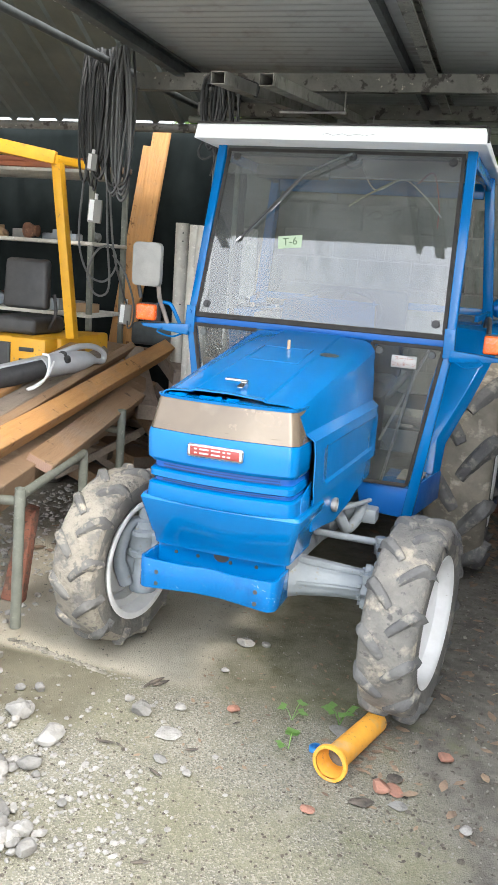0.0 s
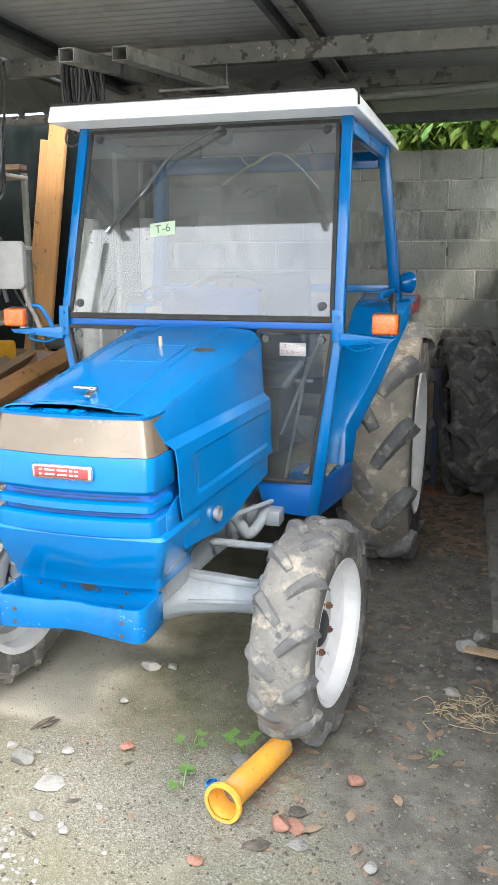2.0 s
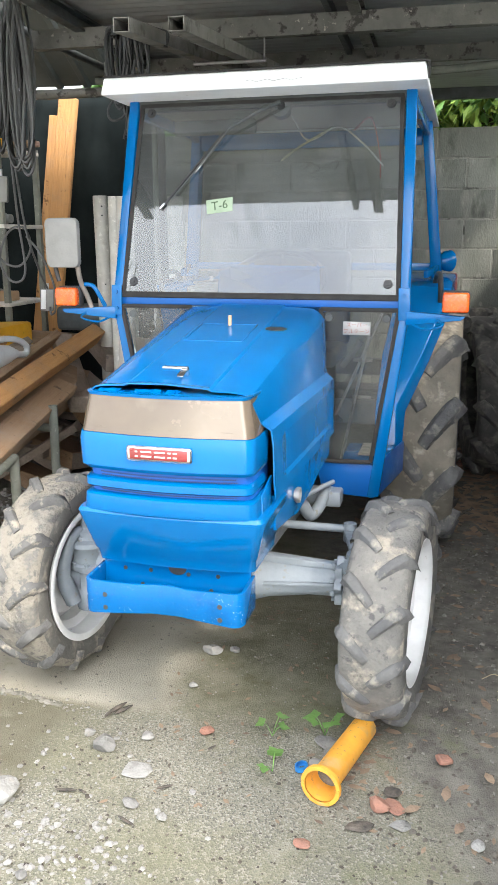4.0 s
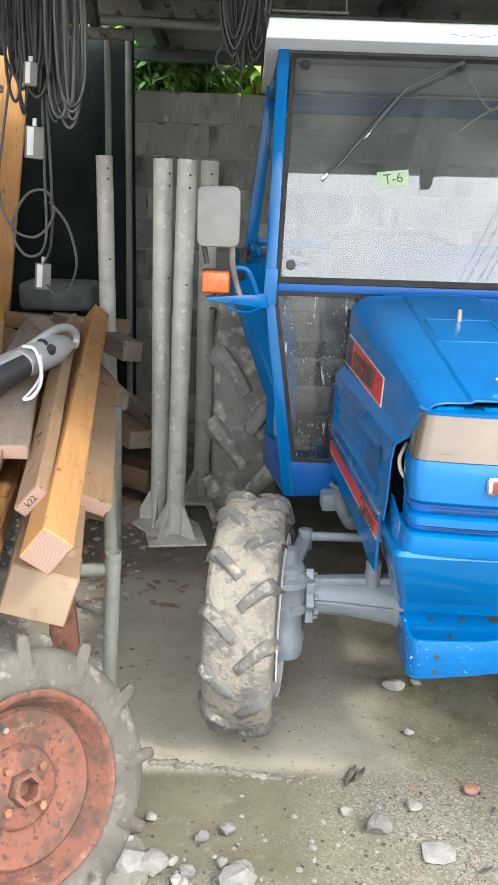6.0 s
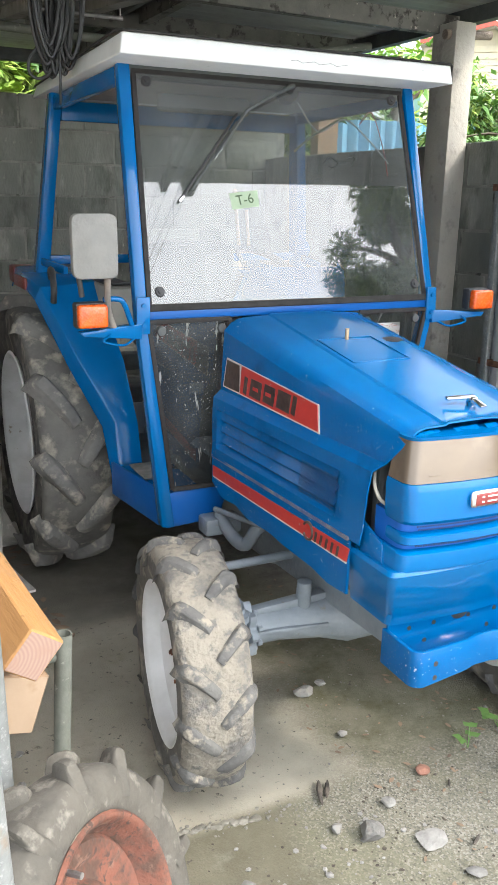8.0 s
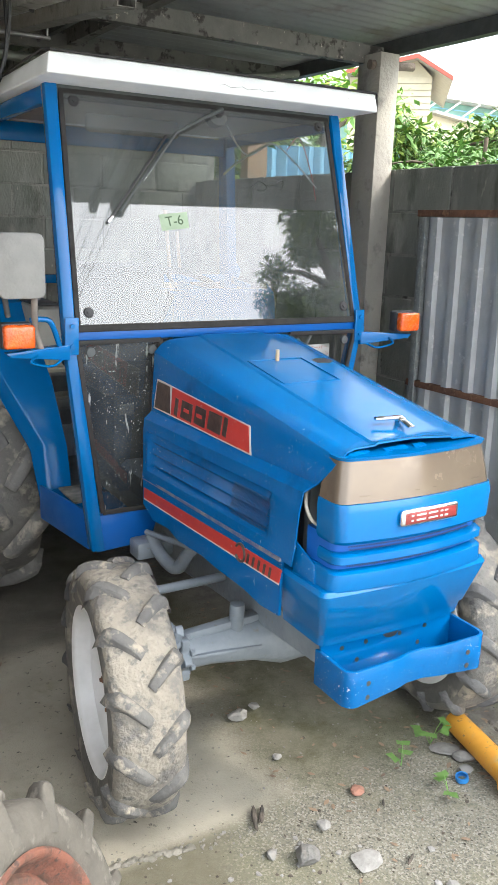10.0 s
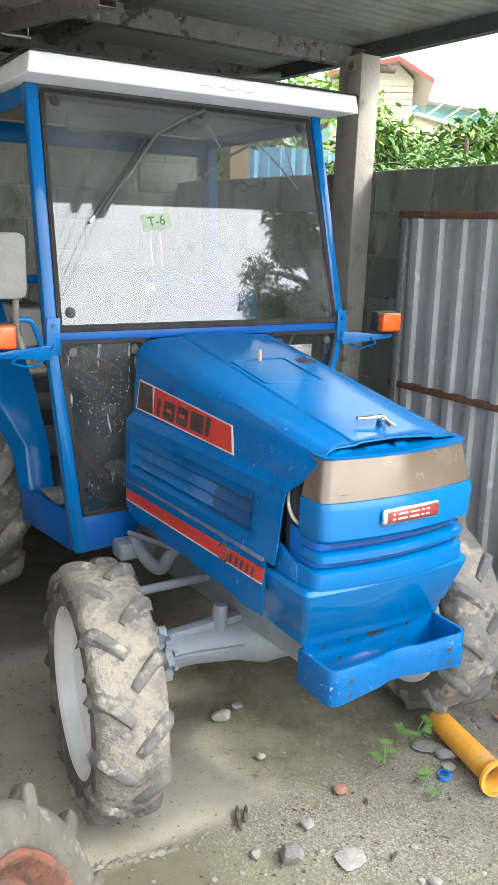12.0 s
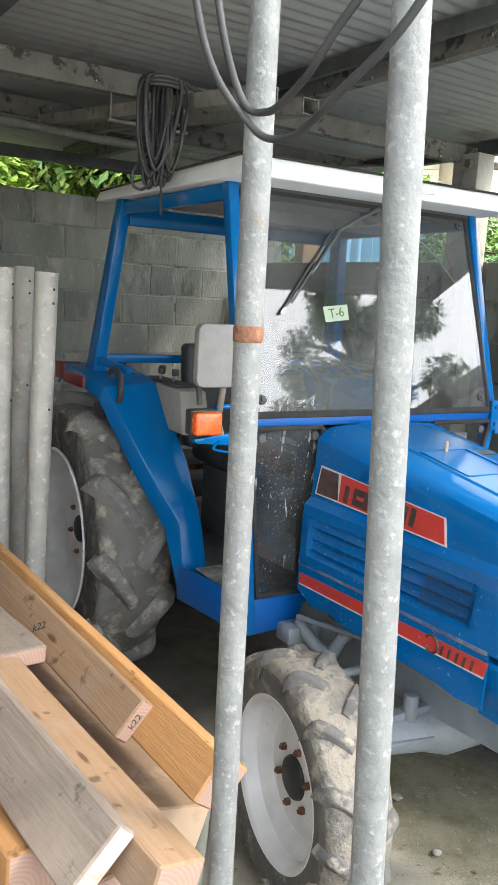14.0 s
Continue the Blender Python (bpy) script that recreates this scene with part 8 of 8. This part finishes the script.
# ---- trees and neighbours ----
def leaves(r, n, spots, size, aspect):
    """Leaves as small folded blades round clump centres (x, y, z, radius)."""
    vs, fs = [], []
    tot = sum(s[3] ** 2 for s in spots)
    for s in spots:
        for _ in range(int(n * s[3] ** 2 / tot)):
            u = Vector((r.gauss(0, 1), r.gauss(0, 1), r.gauss(0, 1))).normalized() * s[3] * (r.random() ** 0.45)
            p = Vector(s[:3]) + Vector((u.x, u.y, u.z * 0.8))
            d = (u.normalized() * 0.6 + Vector((r.uniform(-1, 1), r.uniform(-1, 1), r.uniform(-1.1, 0.4)))).normalized()
            sd = d.cross(Vector((r.uniform(-0.4, 0.4), r.uniform(-0.4, 0.4), 1))).normalized()
            nn = sd.cross(d)
            l = size * r.uniform(0.6, 1.3)
            w = l * aspect
            o = len(vs)
            vs += [tuple(p), tuple(p + d * l * 0.5 + sd * w - nn * w * 0.25), tuple(p + d * l - Vector((0, 0, l * 0.15))), tuple(p + d * l * 0.5 - sd * w - nn * w * 0.25), tuple(p + d * l * 0.5)]
            fs += [(o, o + 1, o + 4), (o + 1, o + 2, o + 4), (o + 2, o + 3, o + 4), (o + 3, o, o + 4)]
    me = bpy.data.meshes.new("crown")
    me.from_pydata(vs, [], fs)
    return me


def tree(name, base, height, spots, n, size, aspect, mats, label, seed, trunk_r=0.1, category="tree"):
    r = random.Random(seed)
    t = thing(name, label, category, "trees beyond the wall", m=Matrix.Translation(base))
    zs = [i / 6 for i in range(7)]
    part("trunk", sweep([(0.06 * math.sin(z * 5 + seed), 0.05 * math.cos(z * 4), z * height) for z in zs], [trunk_r * (1 - 0.7 * z) for z in zs], 10), BARK, t, "", 60)
    for s in spots:
        k = min(0.85, max(0.35, (s[2] - s[3]) / height)) * height
        part("limb", sweep(curve([(0, 0, k), (s[0] * 0.5, s[1] * 0.5, (k + s[2]) / 2 + 0.1), (s[0], s[1], s[2])], 4), [trunk_r * 0.4 * (1 - 0.09 * i) for i in range(9)], 6), BARK, t, "", 60)
    me = leaves(r, n, spots, size, aspect)
    for mt in mats:
        me.materials.append(mt)
    if len(mats) > 1:
        for p in me.polygons:
            p.material_index = (p.index // 4 * 7919 % 10) < 4
    cr_ = new("crown", me)
    cr_.parent = t
    return t


def clumps(r, n, ex, ey, z0, z1, rr):
    return [(r.uniform(-ex, ex), r.uniform(-ey, ey), r.uniform(z0, z1), r.uniform(*rr)) for _ in range(n)]


r = random.Random(77)
for i, (x, y) in enumerate(((-1.5, 5.6), (-0.3, 5.9), (1.0, 5.5), (2.1, 6.0))):
    tree("shrub_tree", (x, y, -0.006), 2.6, clumps(r, 22, 0.8, 0.5, 1.6, 3.4, (0.25, 0.45)), 9500, 0.12, 0.26, (LEAF_YELLOW, LEAF), "bright yellow-green leafy shrub behind the back wall", 100 + i, 0.05)
tree("shrub_tree", (2.35, 2.3, -0.006), 2.1, clumps(r, 26, 0.40, 0.85, 1.5, 2.05, (0.14, 0.24)), 13000, 0.07, 0.19, (LEAF, LEAF), "dark green mango bush growing over the side wall", 120, 0.04)
tree("shrub_tree", (3.3, 3.9, -0.006), 2.3, clumps(r, 18, 0.7, 0.9, 1.5, 2.3, (0.22, 0.34)), 8000, 0.10, 0.18, (LEAF, LEAF_YELLOW), "green bush beyond the side wall", 121, 0.04)
tree("shrub_tree", (5.3, 7.9, -0.006), 3.4, clumps(r, 9, 0.9, 0.7, 2.2, 3.3, (0.35, 0.6)), 2000, 0.16, 0.25, (LEAF_YELLOW, LEAF), "pale green tree before the neighbouring house", 122, 0.12)
tree("shrub_tree", (-1.25, 5.0, -0.006), 2.4, clumps(r, 18, 0.45, 0.22, 1.9, 2.75, (0.18, 0.3)), 7000, 0.10, 0.24, (LEAF, LEAF), "dense dark green shrub behind the back wall", 140, 0.05)
tree("shrub_tree", (-0.45, 5.3, -0.006), 2.3, clumps(r, 16, 0.5, 0.3, 1.8, 2.6, (0.16, 0.28)), 4200, 0.15, 0.26, (LEAF_YELLOW, LEAF_YELLOW), "bright yellow-green broad-leaved shrub behind the back wall", 141, 0.04)
tree("yard_tree", (6.4, -6.6, -0.006), 6.2, clumps(r, 34, 1.25, 1.1, 3.6, 6.1, (0.22, 0.5)) + [(-0.2, 0.1, 6.3, 0.4), (-1.2, 0.2, 5.0, 0.4), (-1.0, 0.3, 4.2, 0.5), (0.9, 0.0, 6.0, 0.4)], 21000, 0.12, 0.22, (LEAF, LEAF_YELLOW), "tall loose-leaved green tree across the yard", 130, 0.18)


# neighbouring houses
h1 = thing("neighbour_house", "cream board-sided house with a red-edged roof", "house")
HO, HU, HV = Vector((12.9, 15.6, 0)), Vector((0.74, -0.67, 0)), Vector((0.67, 0.74, 0))
ho = lambda u, v, z: HO + HU * u + HV * v + Vector((0, 0, z))
part("wall", hull([ho(-0.85, 0, 0), ho(1.12, 0, 0), ho(1.12, 4, 0), ho(-0.85, 4, 0), ho(-0.85, 0, 5.2), ho(1.12, 0, 5.25), ho(1.12, 4, 5.25), ho(-0.85, 4, 5.2)]), CREAM, h1, "", 0)
for i in range(34):
    z = 0.2 + i * 0.148
    part("board", hull([ho(-0.87, -0.045, z), ho(1.14, -0.045, z), ho(1.14, -0.01, z), ho(-0.87, -0.01, z), ho(-0.87, -0.02, z + 0.14), ho(1.14, -0.02, z + 0.14), ho(1.14, -0.01, z + 0.14), ho(-0.87, -0.01, z + 0.14)]), CREAM, h1, "", 0)
for u0, z0, u1, z1 in ((0.75, 5.66, 1.62, 5.16), (0.75, 5.66, -0.95, 5.3)):
    part("roof", hull([ho(u0, -0.4, z0 - 0.06), ho(u1, -0.4, z1 - 0.06), ho(u1, 4.3, z1 - 0.06), ho(u0, 4.3, z0 - 0.06), ho(u0, -0.4, z0), ho(u1, -0.4, z1), ho(u1, 4.3, z1), ho(u0, 4.3, z0)]), POST, h1, "grey sheet roof", 0)
    part("bargeboard", hull([ho(u0, -0.43, z0 - 0.07), ho(u1, -0.43, z1 - 0.07), ho(u1, -0.4, z1 - 0.07), ho(u0, -0.4, z0 - 0.07), ho(u0, -0.43, z0 + 0.03), ho(u1, -0.43, z1 + 0.03), ho(u1, -0.4, z1 + 0.03), ho(u0, -0.4, z0 + 0.03)]), RED_ROOF, h1, "red bargeboard", 0)
part("gable", hull([ho(-0.85, 0.0, 5.2), ho(1.12, 0.0, 5.25), ho(0.75, 0.0, 5.6), ho(-0.85, 0.05, 5.2), ho(1.12, 0.05, 5.25), ho(0.75, 0.05, 5.6)]), CREAM, h1, "", 0)
h2 = thing("long_shed", "long shed with a grey roof over pale green boarding", "shed")
part("roof", hull([(18.8, 20.6, 5.98), (30.0, 20.6, 5.90), (30.0, 26.0, 5.90), (18.8, 26.0, 5.98), (18.8, 20.6, 6.18), (30.0, 20.6, 6.12), (30.0, 26.0, 6.12), (18.8, 26.0, 6.18)]), POST, h2, "grey sheet roof", 0)
part("wall", hull([(18.9, 21.2, 0), (30.0, 21.2, 0), (30.0, 25.5, 0), (18.9, 25.5, 0), (18.9, 21.2, 5.97), (30.0, 21.2, 5.89), (30.0, 25.5, 5.89), (18.9, 25.5, 5.97)]), TEAL_ROOF, h2, "pale green boarding", 0)
for i in range(11):
    x = 19.4 + i * 0.95
    part("truss", bar((x, 21.15, 5.55), (x + 0.3, 20.65, 5.93), 0.06, 0.06), WHITE_PAINT, h2, "white roof bracket", 0)
for i in range(5):
    part("board_line", cuboid((18.9, 21.17, 5.05 + i * 0.17), (30.0, 21.2, 5.08 + i * 0.17)), BLUE_SHEET, h2, "", 0)
part("lean_to_roof", hull([(18.9, 20.0, 5.36), (30.0, 20.0, 4.30), (30.0, 21.2, 4.25), (18.9, 21.2, 5.3), (18.9, 20.0, 5.45), (30.0, 20.0, 4.39), (30.0, 21.2, 4.34), (18.9, 21.2, 5.39)]), POST, h2, "grey lean-to roof", 0)
part("lean_to_wall", hull([(18.9, 20.3, 0), (30.0, 20.3, 0), (30.0, 21.19, 0), (18.9, 21.19, 0), (18.9, 20.3, 5.36), (30.0, 20.3, 4.31), (30.0, 21.19, 4.26), (18.9, 21.19, 5.31)]), CREAM, h2, "", 0)
bf = thing("sheet_fence", "pale blue corrugated sheet fence beyond the wall", "fence")
b = mesh()
n = 120
rw = [[b.verts.new((2.5 + 4.5 * i / n, 7.1 - 1.9 * i / n + 0.03 * math.sin(i * 1.9), z)) for i in range(n + 1)] for z in (0, 2.42)]
for i in range(n):
    b.faces.new((rw[0][i], rw[0][i + 1], rw[1][i + 1], rw[1][i]))
part("sheet", shell(b, 0.003), BLUE_SHEET, bf, "", 60)
for k in (0.1, 0.5, 0.9):
    part("post", bar((2.5 + 4.5 * k, 7.2 - 1.9 * k, 0), (2.5 + 4.5 * k, 7.2 - 1.9 * k, 2.5), 0.06, 0.06, 0.0, up=(0, 1, 0)), POST, bf)
yh = thing("yard_house", "plain pale building across the yard", "house")
part("wall", cuboid((9.5, -12.0, 0), (14.0, -8.0, 3.4)), CREAM, yh)
part("roof", hull([(9.2, -12.4, 3.4), (14.4, -12.4, 3.4), (14.4, -7.6, 3.4), (9.2, -7.6, 3.4), (9.2, -10.2, 4.5), (14.4, -10.2, 4.5), (14.4, -9.8, 4.5), (9.2, -9.8, 4.5)]), TEAL_ROOF, yh, "sheet roof", 0)
for z in (1.0,):
    for y in (-11.0, -9.2):
        part("window", cuboid((9.46, y, z), (9.5, y + 0.9, z + 1.2)), BLACK, yh, "dark window")
# service wires over the yard
b = mesh()


def aloft(az, el, d):
    """A point d metres off at a bearing from -y towards +x and a height angle, from before the cab."""
    return (-0.25 + d * math.sin(radians(az)), 1.2 - d * math.cos(radians(az)), 1.42 + d * math.tan(radians(el)))


for az in (0.0, 1.0, 2.3, 3.2):
    sweep(curve([aloft(8.0 + az * 0.6, 14.0, 12), aloft(16.2 + az * 0.8, 26.7, 11), aloft(20.3 + az, 32.4, 10.5), aloft(28 + az, 42, 10)], 8), 0.0075, 5, b)
solid("overhead_wire", b, CABLE, "service wires strung high over the yard", "wire", kind="stuff", smooth=60)
px_, py_, pz_ = aloft(9.0, 14.0, 12.05)
solid("utility_pole", rod((px_, py_, -0.01), (px_, py_, pz_ + 0.1), 0.12, 0.09), CONCRETE, "grey concrete utility pole that carries the wires", "pole", smooth=60)

solid("tool_handle", rod((1.34, 4.00, 0.0), (1.245, 4.155, 1.66), 0.014, 0.013), WOOD_PALE, "pale wooden tool handle leaning on the block wall", "handle", smooth=60)
solid("tool_handle", rod((1.40, 3.98, 0.0), (1.34, 4.155, 1.52), 0.013, 0.012), WOOD_PALE, "pale wooden tool handle leaning on the block wall", "handle", smooth=60)
solid("timber_post", bar((2.46, 4.95, -0.01), (2.46, 4.95, 2.3), 0.19, 0.12, 0.006, up=(0, 1, 0)), WOOD_BROWN, "brown timber post beyond the side wall", "post")

# ---- blocks of the walls ----
def block_mesh(l, h, d, axis):
    k = 0.005
    b = cuboid((-l / 2 + k, -d / 2, -h / 2 + k), (l / 2 - k, d / 2, h / 2 - k), 0.004, 1)
    if axis == "y":
        b.transform(pose(0, 0, 0, 0, 0, 90))
    return finish("block", b, BLOCK, 30)


def lay(wall, axis, fixed, start, stop, top, rows, depth, seed):
    r = random.Random(seed)
    L, H = 0.40, top / rows
    full, half = block_mesh(L, H, depth, axis), block_mesh(L / 2, H, depth, axis)
    for i in range(rows):
        s = start + (L / 2 if i % 2 else 0)
        z = (i + 0.5) * H
        spans = [(start, start + L / 2, half)] if i % 2 else []
        while s + L <= stop + 0.01:
            spans.append((s, s + L, full))
            s += L
        if stop - s > L / 2 - 0.02:
            spans.append((s, s + L / 2, half))
        for a, b_, me in spans:
            o = new("block", me)
            o.parent = wall
            c = (a + b_) / 2
            off = fixed + r.uniform(-0.002, 0.002)
            o.matrix_basis = Matrix.Translation((c, off, z) if axis == "x" else (off, c, z)) @ pose(0, 0, 0, r.uniform(-0.25, 0.25), r.uniform(-0.25, 0.25), r.uniform(-0.25, 0.25))


lay(wall_back, "x", 4.265, -2.2, 1.6, 2.185, 11, 0.13, 5)
lay(wall_side, "y", 1.567, -1.1, 4.1, 1.875, 9, 0.122, 6)
